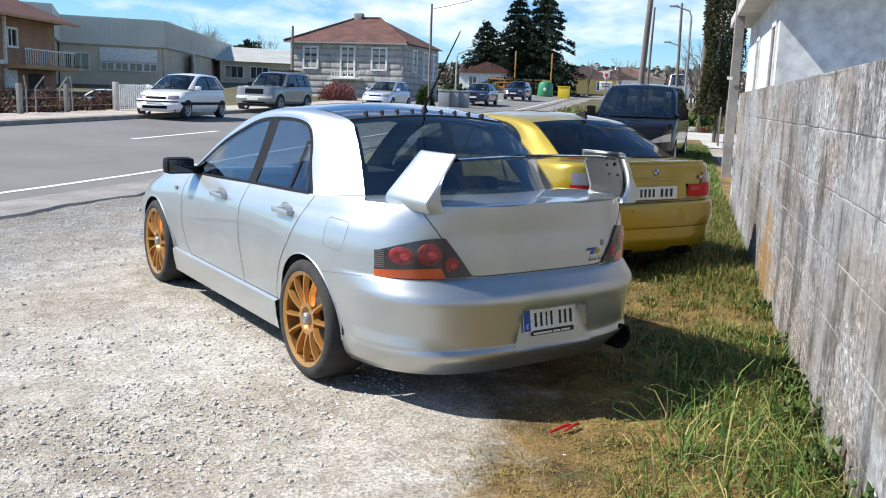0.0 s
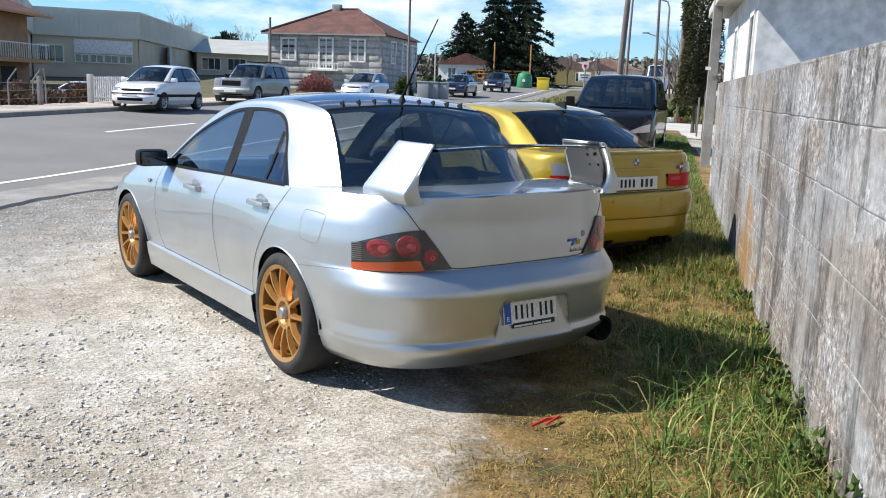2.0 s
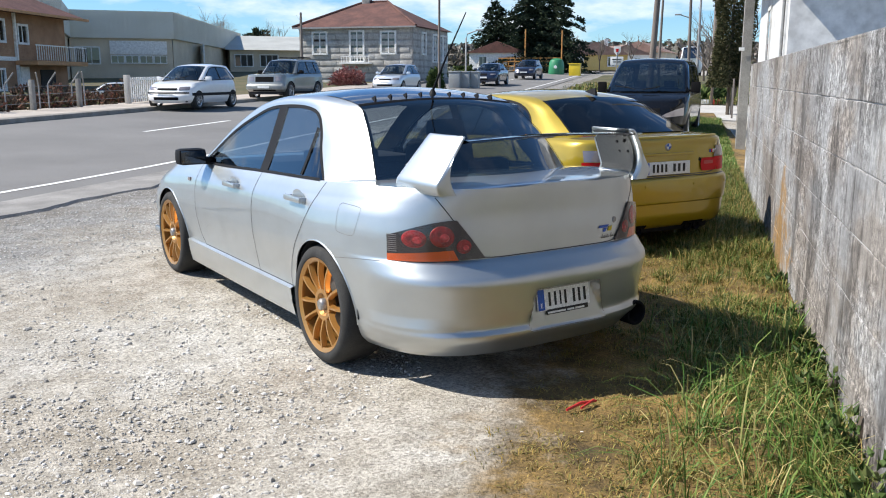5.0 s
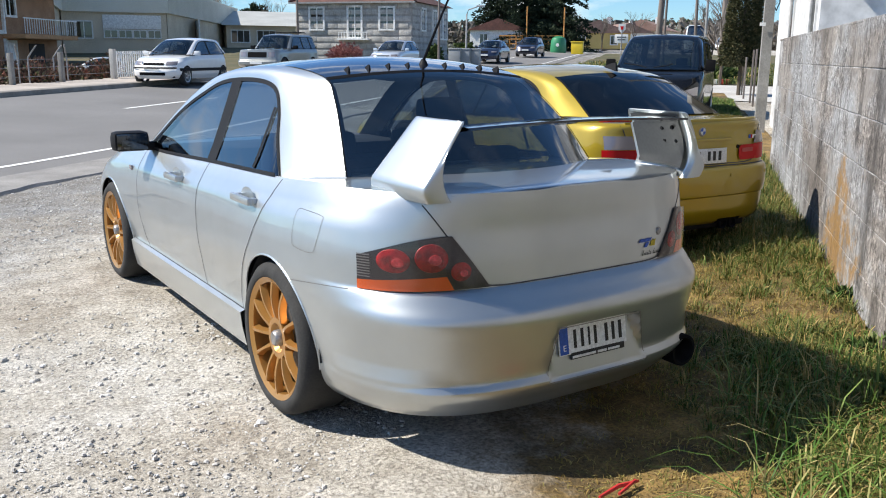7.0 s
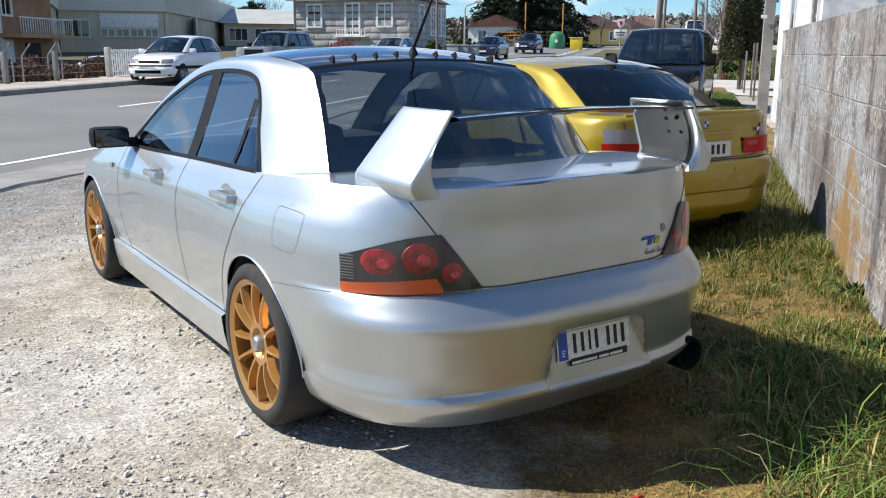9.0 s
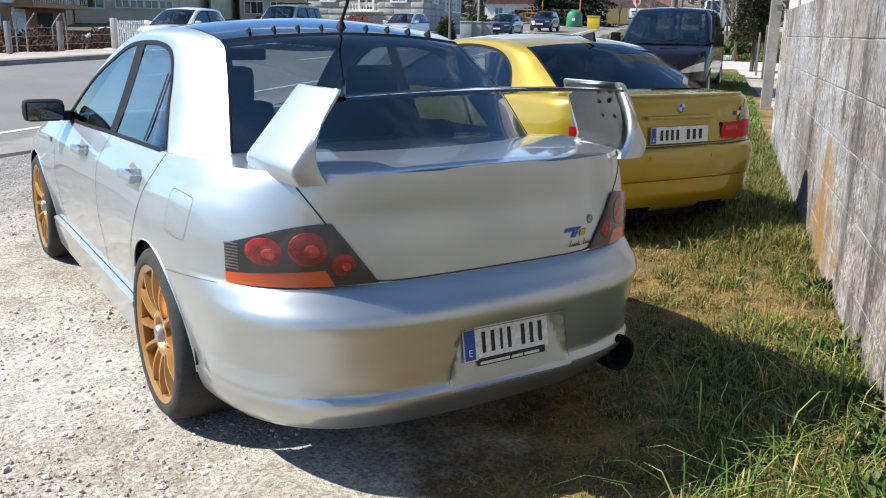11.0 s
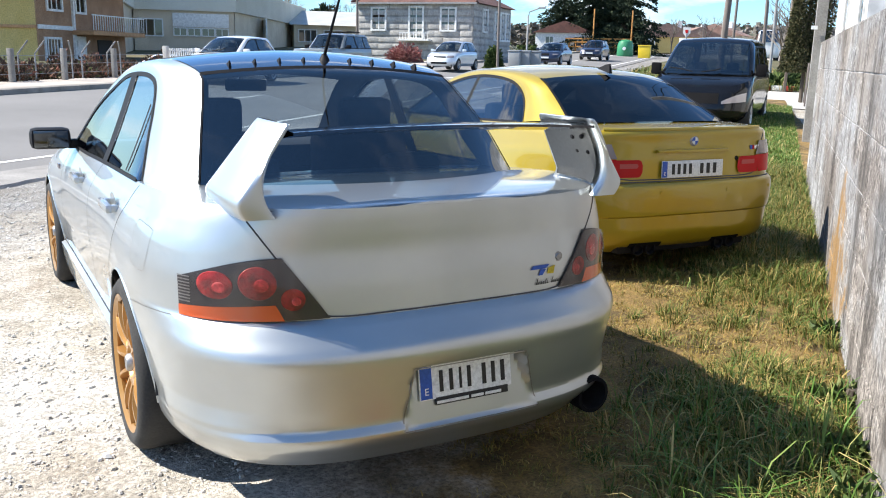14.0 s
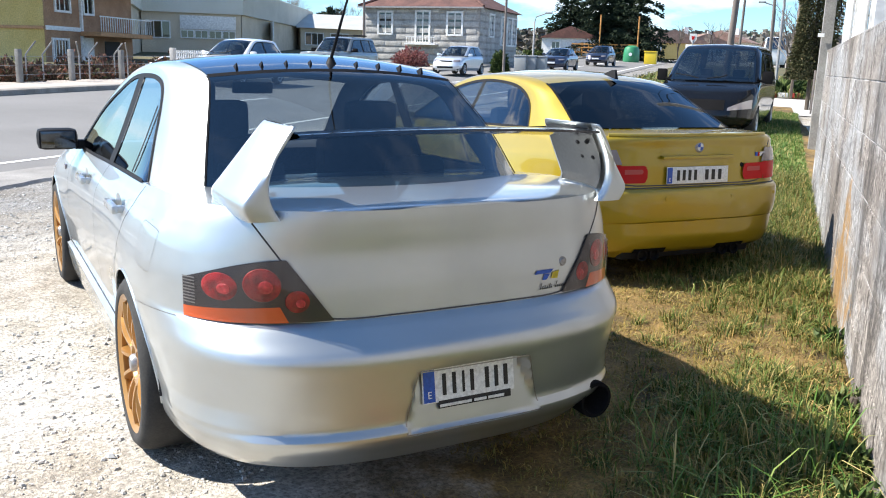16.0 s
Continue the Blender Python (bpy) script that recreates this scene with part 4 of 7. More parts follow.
def yellow_coupe():
    car = thing("yellow_coupe", "mustard yellow sports coupe with dark windows beside the wall", "car", pose(2.945, 1.98, 0.0, 0, 0, -3.2))
    sh = Shape([(0.20, -0.90, 3.42, 0.80), (0.26, -0.97, 3.46, 0.86), (0.36, -1.0, 3.47, 0.872), (0.44, -1.0, 3.47, 0.88), (0.455, -1.012, 3.47, 0.884), (0.56, -1.02, 3.47, 0.888), (0.64, -1.01, 3.46, 0.89), (0.662, -0.985, 3.45, 0.89), (0.672, -0.962, 3.44, 0.888),
                (0.80, -0.955, 3.4, 0.885), (0.92, -0.945, 3.3, 0.862), (0.975, -0.955, 3.15, 0.83), (0.992, -0.94, 3.1, 0.80)],
               [(-1.1, 0.992), (-0.9, 0.995), (-0.3, 1.0), (0, 0.985), (1, 0.95), (1.9, 0.93), (2.3, 0.90), (3.0, 0.82), (3.5, 0.70)], 0.5, 0.8, 4.0, 2.73, 0.03)
    R = 0.345
    g, faces = body_shell(sh, R, 70, 100, 30)
    bumper, boot, rest = [], [], []
    for q in faces:
        x, y, z = (g[q[0]] + g[q[2]]) / 2
        (bumper if y < -0.2 and z < 0.66 else boot if y < -0.6 and z > 0.66 and x > -0.62 else rest).append(q)
    part("body", both(rest, g), M_YELLOW, car)
    part("rear_bumper", both(bumper, g), M_YELLOW, car, "", 30)
    lid = part("boot_lid", both(boot, g), M_YELLOW, car)
    lids(car, sh, M_YELLOW, 2.0, 0.05, 0.02)
    U = [(-0.66, 2.05, 0.96), (-0.60, 1.6, 1.19), (-0.56, 1.25, 1.305), (-0.545, 0.85, 1.345), (-0.545, 0.4, 1.340), (-0.56, 0.06, 1.290), (-0.595, -0.20, 1.17), (-0.665, -0.50, 1.015)]
    L = [(-0.80, 1.95, 0.93), (-0.70, 1.52, 1.14), (-0.64, 1.2, 1.245), (-0.62, 0.85, 1.29), (-0.625, 0.48, 1.28), (-0.64, 0.25, 1.235), (-0.675, 0.09, 1.14), (-0.76, -0.04, 0.99)]
    bulge = [(0.16, 0), (0.1, 0.02), (0.04, 0.035), (0, 0.04), (0, 0.04), (-0.05, 0.035), (-0.08, 0.03), (-0.12, 0.012)]
    cabin(car, sh, U, L, bulge, 2, 5, M_YELLOW, M_GLASS, M_GLASS_DARK, M_GLASS_BLACK, ((0.86, 0.90),), trim=0.022)
    interior(car, 0.0, 2.0, 0.68, 0.35, ((-0.36, 1.05), (0.36, 1.05)), 0.88)
    us = spline(U, 6)
    for right in (False, True):
        e = ribbon([Vector(q) + Vector((-0.002, -0.004, 0.004)) for q in us[30:]], 0.018, (-0.3, -1, 0.6))
        part("screen_seal", mirrored(e) if right else e, M_TRIM, car)
    arch_lip(car, sh, R, 0.32, M_YELLOW)
    wheel_set(car, 0.32, 0.235, 0.23, 0.885, (0.0, 2.73), M_ALLOY, 5)
    part("boot_spoiler", Geo().tube([Vector(sh.rear(x, 0.992, -0.012)) + Vector((0, 0, 0.008)) for x in np.linspace(-0.66, 0.66, 25)], 0.014, 8), M_YELLOW, lid)
    gap = [(-0.70, 0.985), (-0.665, 0.88), (-0.64, 0.76), (-0.56, 0.69), (-0.3, 0.682), (0.0, 0.68), (0.3, 0.682), (0.56, 0.69), (0.64, 0.76), (0.665, 0.88), (0.70, 0.985)]
    part("panel_gap", ribbon([sh.rear(x, z, 0.003) for x, z in spline(gap, 3)], 0.008, (0, -1, 0.1)), M_GAP, car)
    part("panel_gap", ribbon([sh.rear(x, 0.668, 0.004) for x in np.linspace(-0.8, 0.8, 31)], 0.010, (0, -1, 0.6)), M_GAP, car)
    part("rear_apron", Geo().box((0, -0.89, 0.235), (1.1, 0.1, 0.09), bevel=0.03), M_TRIM, car)
    for right in (False, True):
        def lens(edge, out):
            """A patch on the tail: edge gives for each of 14 steps (x at the foot, x at the top, z at the foot, z at the top)."""
            rows = []
            for xa, xb, za, zb in edge:
                rows.append([(lambda p: (p[0] - out * max(0, (-p[0] - 0.6)) * 2.5, p[1] - out, p[2]))(sh.rear(xa + (xb - xa) * t, za + (zb - za) * t, 0)) for t in np.linspace(0, 1, 6)])
            return Geo().grid(rows)

        def rounded(x0, x1, z0, z1, r):
            for x in np.linspace(x0, x1, 18):
                k = max(0.0, (x - (x1 - r)) / r)
                q = r * (1 - math.sqrt(max(0.0, 1 - k * k)))
                yield x, x, z0 + q, z1 - q
        s = mirrored if right else (lambda q: q)
        lamp = part("tail_lamp", s(lens([(x, x + 0.028 * k, 0.698, 0.816) for k, x in zip(np.linspace(0, 1, 14), np.linspace(-0.818, -0.625, 14))], 0.010)), M_REDLAMP, car, "red tail lamp with a clear upper corner")
        part("clear_lens", s(lens([(x, x + 0.004 - 0.040 * k, 0.820, 0.912) for k, x in zip(np.linspace(0, 1, 14), np.linspace(-0.805, -0.592, 14))], 0.010)), M_CLEARLAMP, lamp)
        part("inner_lamp", s(lens(list(rounded(-0.615, -0.405, 0.700, 0.812, 0.035)), 0.011)), M_REDLAMP, lamp)
        part("reverse_light", s(lens(list(rounded(-0.575, -0.440, 0.758, 0.788, 0.012)), 0.0135)), M_PINKLAMP, lamp)
        # no hole is cut: black on the bumper skin paints the cutout's shade
        part("exhaust_shade", s(lens([(x, x * 0.94 - 0.02, 0.203, 0.268) for x in np.linspace(-0.48, -0.21, 14)], 0.004)), M_MATTBLACK, car, "black patch painting the shaded cutout round the exhaust tips")
        for x in (-0.295, -0.395):
            e = Geo().lathe([(0.026, 0.08), (0.034, 0.0), (0.04, 0.0), (0.041, 0.1)], 20).moved(Matrix.Translation((x, -0.965, 0.222)) @ pose(0, 0, 0, 0, 0, 90))
            part("exhaust_tip", s(e), M_TRIM, car)
        for x in (-0.28, -0.72):
            px, py, pz = sh.rear(x, 0.60, 0.001)
            part("parking_sensor", s(Geo().lathe([(0, -0.004), (0.012, -0.003), (0.013, 0.004)], 14).moved(Matrix.Translation((px, py, pz)) @ pose(0, 0, 0, 0, 0, 90))), M_YELLOW, car)
    number_plate(car, (0.0, -0.975, 0.745), 0.52, 0.11, pose(0, 0, 0, -3, 0, 0), [(-0.165, 0.038), (-0.118, 0.038), (-0.07, 0.038), (-0.022, 0.038), (0.075, 0.045), (0.13, 0.045), (0.187, 0.045)], False)
    part("plate_ledge", Geo().box((0, -0.967, 0.862), (0.60, 0.03, 0.022), bevel=0.009), M_YELLOW, lid)
    disc = [(0.0, -0.008), (0.028, -0.007), (0.036, -0.003), (0.041, 0.004)]
    badge = part("round_badge", Geo().lathe(disc, 24).moved(Matrix.Translation(sh.rear(0.02, 0.925, 0.0)) @ pose(0, 0, 0, 0, 0, 90)), M_STEEL, lid)
    bx, by, bz = sh.rear(0.02, 0.925, 0.0)
    for q, mt in enumerate((M_PLATE, M_PLATEBLUE, M_PLATE, M_PLATEBLUE)):
        arc = [(bx, by - 0.0105, bz)] + [(bx + 0.025 * math.cos(a), by - 0.0095, bz + 0.025 * math.sin(a)) for a in np.linspace(q * math.pi / 2, (q + 1) * math.pi / 2, 7)]
        part("badge_field", Geo().add(arc, [tuple(range(8))]), mt, badge)
    for x, w, mt in ((0.545, 0.02, M_PLATEBLUE), (0.57, 0.016, M_REDLAMP), (0.605, 0.045, M_CHROME), (0.645, 0.028, M_CHROME)):
        part("badge_bar", Geo().box(Vector(sh.rear(x, 0.868, 0.004)), (w, 0.003, 0.028)), mt, lid)
    part("boot_lock", Geo().lathe([(0, -0.006), (0.014, -0.005), (0.017, 0.004)], 16).moved(Matrix.Translation(sh.rear(0.40, 0.80, 0)) @ pose(0, 0, 0, 0, 0, 90)), M_TRIM, lid)
    fin = Geo().add([(-0.014, -0.02, 1.335), (0.014, -0.02, 1.335), (0.016, 0.13, 1.37), (-0.016, 0.13, 1.37), (-0.006, -0.005, 1.405), (0.006, -0.005, 1.405), (0.0, 0.05, 1.40)], [(0, 4, 5, 1), (0, 3, 6, 4), (1, 5, 6, 2), (2, 6, 3), (4, 6, 5)])
    part("roof_aerial", fin, M_TRIM, car)
    soft_mirror(car, (-0.98, 1.86, 0.99), (0.19, 0.1, 0.13), M_YELLOW)
    soft_mirror(car, (0.98, 1.86, 0.99), (0.19, 0.1, 0.13), M_YELLOW, 1)
    part("underbody", Geo().box((0, 1.35, 0.25), (1.36, 3.5, 0.10), bevel=0.03), M_INNER, car)
    return car


def front_face(car, sh, lamp, grille, m_grille=None, plate_z=0.45, taper=0.0):
    """Headlamps, grille, front plate and bumper slot, on the shell's nose."""
    def nose(x, z, out=0.006):
        zn = z
        for _ in range(3):
            w = float(sh.hw(zn))
            y = float(sh.yf(zn)) - sh.lf + sh.lf * max(0.0, 1 - min(1.0, abs(x) / w) ** sh.p) ** (1 / sh.p)
            zn = float(sh.level(y, z))
        return (x, y + out, z)
    x0, x1, z0, z1 = lamp
    for s in (-1, 1):
        rows = []
        for x in np.linspace(x0, x1, 8):
            k = (x - x0) / (x1 - x0)
            zt = z0 + (z1 - z0) * (1 - taper * (1 - k) ** 1.5)
            rows.append([nose(s * x, z + (0.03 + 0.12 * taper) * (x - x0)) for z in np.linspace(z0, zt, 4)])
        part("headlamp", Geo().grid(rows), M_CLEARLAMP, car)
    gw, g0, g1 = grille
    part("grille", Geo().grid([[nose(x, z, 0.004) for z in np.linspace(g0, g1, 4)] for x in np.linspace(-gw, gw, 9)]), m_grille or M_MATTBLACK, car)
    part("air_intake", Geo().grid([[nose(x, z, 0.004) for z in np.linspace(plate_z - 0.16, plate_z - 0.07, 3)] for x in np.linspace(-gw * 1.25, gw * 1.25, 9)]), M_MATTBLACK, car)
    part("number_plate", Geo().box(Vector(nose(0, plate_z, 0.01)), (0.5, 0.01, 0.1)), M_PLATE, car)


def small_car(name, label, mat, m, kind="hatch", group="", scale=(1, 1, 1), bumper=None, roof_rack=False, wells=True):
    car = thing(name, label, "car", m @ Matrix.Diagonal((*scale, 1)), group)
    if kind == "hatch":
        sh = Shape([(0.20, -0.5, 3.0, 0.73), (0.36, -0.57, 3.08, 0.80), (0.52, -0.58, 3.09, 0.81), (0.60, -0.56, 3.06, 0.81), (0.78, -0.54, 2.98, 0.805), (0.93, -0.52, 2.80, 0.75)], [(-0.6, 0.95), (1.5, 0.91), (2.0, 0.88), (2.6, 0.80), (3.1, 0.66)], 0.55, 0.6, 2.8, 2.42, 0.01)
        U = [(-0.63, 2.08, 0.92), (-0.57, 1.62, 1.21), (-0.525, 1.32, 1.355), (-0.51, 0.95, 1.405), (-0.51, 0.3, 1.41), (-0.51, -0.2, 1.37), (-0.56, -0.40, 1.16), (-0.64, -0.5, 0.96)]
        L = [(-0.735, 1.92, 0.905), (-0.66, 1.5, 1.17), (-0.60, 1.22, 1.295), (-0.58, 0.9, 1.34), (-0.575, 0.3, 1.34), (-0.58, 0.02, 1.30), (-0.63, -0.18, 1.14), (-0.72, -0.33, 0.95)]
        iw, ir, pil, R, r, lamp, gr = 2, 5, ((0.72, 0.80),), 0.31, 0.285, (0.40, 0.70, 0.60, 0.71), (0.34, 0.60, 0.67)
    elif kind == "sedan":
        sh = Shape([(0.20, -0.90, 3.42, 0.80), (0.30, -0.98, 3.46, 0.87), (0.5, -1.0, 3.48, 0.885), (0.66, -0.98, 3.45, 0.89), (0.80, -0.96, 3.38, 0.88), (0.99, -0.94, 3.12, 0.80)], [(-1.1, 0.99), (0, 0.985), (1, 0.95), (1.9, 0.93), (2.3, 0.90), (3.0, 0.82), (3.5, 0.70)], 0.8, 0.8, 2.8, 2.73, 0.01)
        U = [(-0.66, 2.05, 0.96), (-0.60, 1.6, 1.21), (-0.56, 1.3, 1.35), (-0.545, 0.85, 1.40), (-0.535, 0.3, 1.40), (-0.53, -0.1, 1.34), (-0.55, -0.35, 1.19), (-0.63, -0.6, 1.015)]
        L = [(-0.80, 1.95, 0.93), (-0.70, 1.52, 1.15), (-0.64, 1.2, 1.28), (-0.62, 0.85, 1.33), (-0.62, 0.4, 1.33), (-0.64, 0.1, 1.28), (-0.68, -0.1, 1.16), (-0.76, -0.22, 0.99)]
        iw, ir, pil, R, r, lamp, gr = 2, 5, ((0.86, 0.94),), 0.345, 0.32, (0.45, 0.78, 0.62, 0.70), (0.24, 0.58, 0.72)
    elif kind == "suv":
        sh = Shape([(0.34, -0.70, 3.15, 0.80), (0.46, -0.78, 3.28, 0.85), (0.58, -0.78, 3.28, 0.86), (0.66, -0.74, 3.2, 0.86), (0.9, -0.72, 3.16, 0.86), (1.06, -0.70, 3.14, 0.82)], [(-0.8, 1.08), (1.6, 1.05), (2.0, 1.04), (3.2, 0.99)], 0.35, 0.28, 3.4, 2.58, 0.02)
        U = [(-0.68, 1.98, 1.06), (-0.62, 1.68, 1.35), (-0.59, 1.45, 1.56), (-0.58, 1.1, 1.61), (-0.58, 0.3, 1.62), (-0.58, -0.45, 1.60), (-0.61, -0.60, 1.35), (-0.68, -0.68, 1.09)]
        L = [(-0.80, 1.85, 1.05), (-0.71, 1.58, 1.32), (-0.66, 1.36, 1.49), (-0.645, 1.1, 1.53), (-0.645, 0.3, 1.535), (-0.65, -0.38, 1.51), (-0.70, -0.48, 1.32), (-0.79, -0.56, 1.09)]
        iw, ir, pil, R, r, lamp, gr = 2, 5, ((0.70, 0.80), (-0.02, 0.06)), 0.40, 0.36, (0.46, 0.72, 0.74, 0.92), (0.40, 0.72, 0.92)
    else:
        sh = Shape([(0.24, -0.72, 3.75, 0.86), (0.4, -0.80, 3.94, 0.93), (0.6, -0.81, 3.97, 0.95), (0.8, -0.80, 3.95, 0.955), (1.0, -0.80, 3.88, 0.95), (1.12, -0.80, 3.75, 0.92)], [(-0.8, 1.17), (2.5, 1.17), (3.0, 1.13), (3.5, 1.01), (4.0, 0.80)], 0.4, 0.75, 3.0, 3.2, 0.012)
        U = [(-0.83, 3.06, 1.15), (-0.77, 2.6, 1.50), (-0.715, 2.22, 1.77), (-0.69, 1.8, 1.86), (-0.69, 0.3, 1.89), (-0.69, -0.58, 1.86), (-0.74, -0.72, 1.5), (-0.80, -0.78, 1.17)]
        L = [(-0.915, 2.86, 1.16), (-0.865, 2.44, 1.46), (-0.82, 2.1, 1.66), (-0.80, 1.7, 1.73), (-0.80, 0.3, 1.74), (-0.80, -0.5, 1.70), (-0.855, -0.62, 1.44), (-0.91, -0.70, 1.17)]
        iw, ir, pil, R, r, lamp, gr = 2, 5, ((1.45, 1.55), (0.25, 0.33)), 0.365, 0.335, (0.46, 0.88, 0.60, 0.77), (0.40, 0.60, 0.80)
    g, faces = body_shell(sh, R, 40, 60, 12, None, r)
    part("body", both(faces, g), mat, car)
    lids(car, sh, mat, U[0][1] - 0.15, None if kind in ("hatch", "suv", "van") else -0.1, 0.03)
    n = len(U)
    bulge = [(0.14, 0), (0.1, 0.02), (0.05, 0.03), (0, 0.04), (0, 0.04), (-0.04, 0.03), (-0.06, 0.01), (-0.08, 0)]
    cabin(car, sh, U, L, bulge, iw, ir, mat, M_GLASS_DARK if kind == "van" else M_GLASS, M_GLASS_DARK, M_GLASS_DARK, pil, steps=4, trim=0.03)
    interior(car, U[-1][1] + 0.15, U[0][1] - 0.08, -L[0][0] - 0.1, 0.35 if kind != "van" else 0.5, ((-0.34, U[2][1] - 0.35), (0.34, U[2][1] - 0.35)), float(sh.top(1.5)) - 0.06, kind != "van")
    wheel_set(car, r, r * 0.66, 0.19, float(sh.hw(0.55)) - 0.0, (0.0, sh.wb), M_ALLOY, 5, 5, seg=28)
    front_face(car, sh, lamp, gr, None, {"suv": 0.52, "van": 0.36}.get(kind, 0.46), 0.7 if kind == "van" else 0.0)
    if bumper:
        for right in (False, True):
            rows = [[sh.side(y, z, 0.012) for z in (0.43, 0.52)] for y in np.linspace(float(sh.yr(0.5)) + 0.3, float(sh.yf(0.5)) - 0.3, 30)]
            b = Geo().grid(rows)
            part("rub_strip", mirrored(b) if right else b, M_TRIM, car)
        rows = [[(x, float(sh.yf(z)) - sh.lf + sh.lf * (1 - (abs(x) / float(sh.hw(z))) ** sh.p) ** (1 / sh.p) + 0.012, z) for z in (0.50, 0.545)] for x in np.linspace(-0.72, 0.72, 25)]
        part("front_strip", Geo().grid(rows), M_TRIM, car)
    if roof_rack:
        rk = Geo()
        for s in (-0.42, 0.42):
            rk.tube([(s, -0.2, U[4][2] + 0.11), (s, 0.9, U[4][2] + 0.11)], 0.018, 6)
        for y in (-0.15, 0.2, 0.55, 0.88):
            rk.tube([(-0.5, y, U[4][2] + 0.09), (0.5, y, U[4][2] + 0.09)], 0.018, 6)
        part("roof_rack", rk, M_TRIM, car, "black roof rack")
    for s in (-1, 1):
        soft_mirror(car, (s * (-L[0][0] + 0.13), U[0][1] - 0.25, float(sh.top(1.8)) + 0.07), (0.2, 0.1, 0.14 if kind != "van" else 0.24), M_MATTBLACK if kind in ("suv", "van") else mat, s)
    part("underbody", Geo().box((0, sh.wb / 2, 0.28), (1.3, sh.wb + 1.0, 0.10), bevel=0.03), M_INNER, car)
    for s in (-1, 1):
        a = Vector(U[0]) + Vector((0, 0.09, 0.02))
        part("wiper", Geo().tube([(s * 0.08 + 0.15, a.y + 0.10, a.z + 0.02), (s * 0.30 + 0.1, a.y + 0.04, a.z + 0.06), (s * 0.50 + 0.2, a.y - 0.02, a.z + 0.10)], 0.012, 5), M_TRIM, car)
    return car


# ---- ground, road, pavement ----
def island(name, stops, rough=0.9, trans=0.0):
    """A colour picked anew for each loose piece of a joined mesh."""
    m, t, p = tree_of(name)
    r = t.nodes.new("ShaderNodeNewGeometry").outputs["Random Per Island"]
    t.links.new(ramp_of(t, r, stops), p.inputs["Base Color"])
    p.inputs["Roughness"].default_value = rough
    p.inputs["Specular IOR Level"].default_value = 0.25
    return m


def gravel(name, soil=False):
    m, t, p = tree_of(name)
    big = noise_of(t, 0.7, 5.0, kind="World")
    mid = noise_of(t, 5.0, 5.0, kind="World")
    fine = noise_of(t, 70, 4.0, 0.7, kind="World")
    vor = t.nodes.new("ShaderNodeTexVoronoi")
    vor.inputs["Scale"].default_value = 62
    t.links.new(t.nodes.new("ShaderNodeNewGeometry").outputs["Position"], vor.inputs["Vector"])
    cell = t.nodes.new("ShaderNodeSeparateColor")
    t.links.new(vor.outputs["Color"], cell.inputs["Color"])
    c = ramp_of(t, big, [(0.32, (0.40, 0.355, 0.295)), (0.5, (0.50, 0.465, 0.41)), (0.68, (0.56, 0.54, 0.505))])
    c = mix_of(t, 0.75, c, ramp_of(t, mid, [(0.36, (0.70, 0.67, 0.62)), (0.62, (1.10, 1.10, 1.10))]), "MULTIPLY")
    c = mix_of(t, 0.9, c, ramp_of(t, fine, [(0.37, (0.54, 0.53, 0.52)), (0.5, (0.98, 0.98, 0.97)), (0.65, (1.20, 1.20, 1.20))]), "MULTIPLY")
    c = mix_of(t, 0.8, c, ramp_of(t, cell.outputs["Red"], [(0.0, (0.60, 0.59, 0.58)), (0.5, (0.95, 0.95, 0.94)), (1.0, (1.18, 1.18, 1.18))]), "MULTIPLY")
    dn = t.nodes.new("ShaderNodeVectorMath")
    dn.operation = "DOT_PRODUCT"
    dn.inputs[1].default_value = (DN.x, DN.y, 0)
    t.links.new(t.nodes.new("ShaderNodeNewGeometry").outputs["Position"], dn.inputs[0])
    ma = t.nodes.new("ShaderNodeMath")
    ma.operation = "MULTIPLY_ADD"
    ma.inputs[1].default_value = 4.5
    t.links.new(noise_of(t, 0.9, 8.0, 0.62, kind="World"), ma.inputs[0])
    t.links.new(dn.outputs["Value"], ma.inputs[2])
    near_road = t.nodes.new("ShaderNodeMapRange")
    near_road.inputs["From Min"].default_value = 5.4
    near_road.inputs["From Max"].default_value = 7.0
    t.links.new(ma.outputs["Value"], near_road.inputs["Value"])
    c = mix_of(t, near_road.outputs["Result"], c, mix_of(t, 1.0, c, (0.58, 0.60, 0.64), "MULTIPLY"))
    if soil:
        # dry earth takes over from the gravel in an uneven band towards the wall
        dot = t.nodes.new("ShaderNodeVectorMath")
        dot.operation = "DOT_PRODUCT"
        dot.inputs[1].default_value = (DN.x, DN.y, 0)
        t.links.new(t.nodes.new("ShaderNodeNewGeometry").outputs["Position"], dot.inputs[0])
        rough_edge = noise_of(t, 2.2, 9.0, 0.68, kind="World")
        mul = t.nodes.new("ShaderNodeMath")
        mul.operation = "MULTIPLY_ADD"
        mul.inputs[1].default_value = 1.5
        t.links.new(rough_edge, mul.inputs[0])
        t.links.new(dot.outputs["Value"], mul.inputs[2])
        mr = t.nodes.new("ShaderNodeMapRange")
        mr.inputs["From Min"].default_value = 0.48
        mr.inputs["From Max"].default_value = 0.02
        t.links.new(mul.outputs["Value"], mr.inputs["Value"])
        earth = ramp_of(t, noise_of(t, 2.6, 6.0, 0.6, kind="World"), [(0.35, (0.080, 0.055, 0.022)), (0.5, (0.17, 0.112, 0.038)), (0.66, (0.30, 0.195, 0.066))])
        earth = mix_of(t, 0.9, earth, ramp_of(t, fine, [(0.34, (0.45, 0.45, 0.45)), (0.62, (1.3, 1.25, 1.2))]), "MULTIPLY")
        c = mix_of(t, mr.outputs["Result"], c, earth)
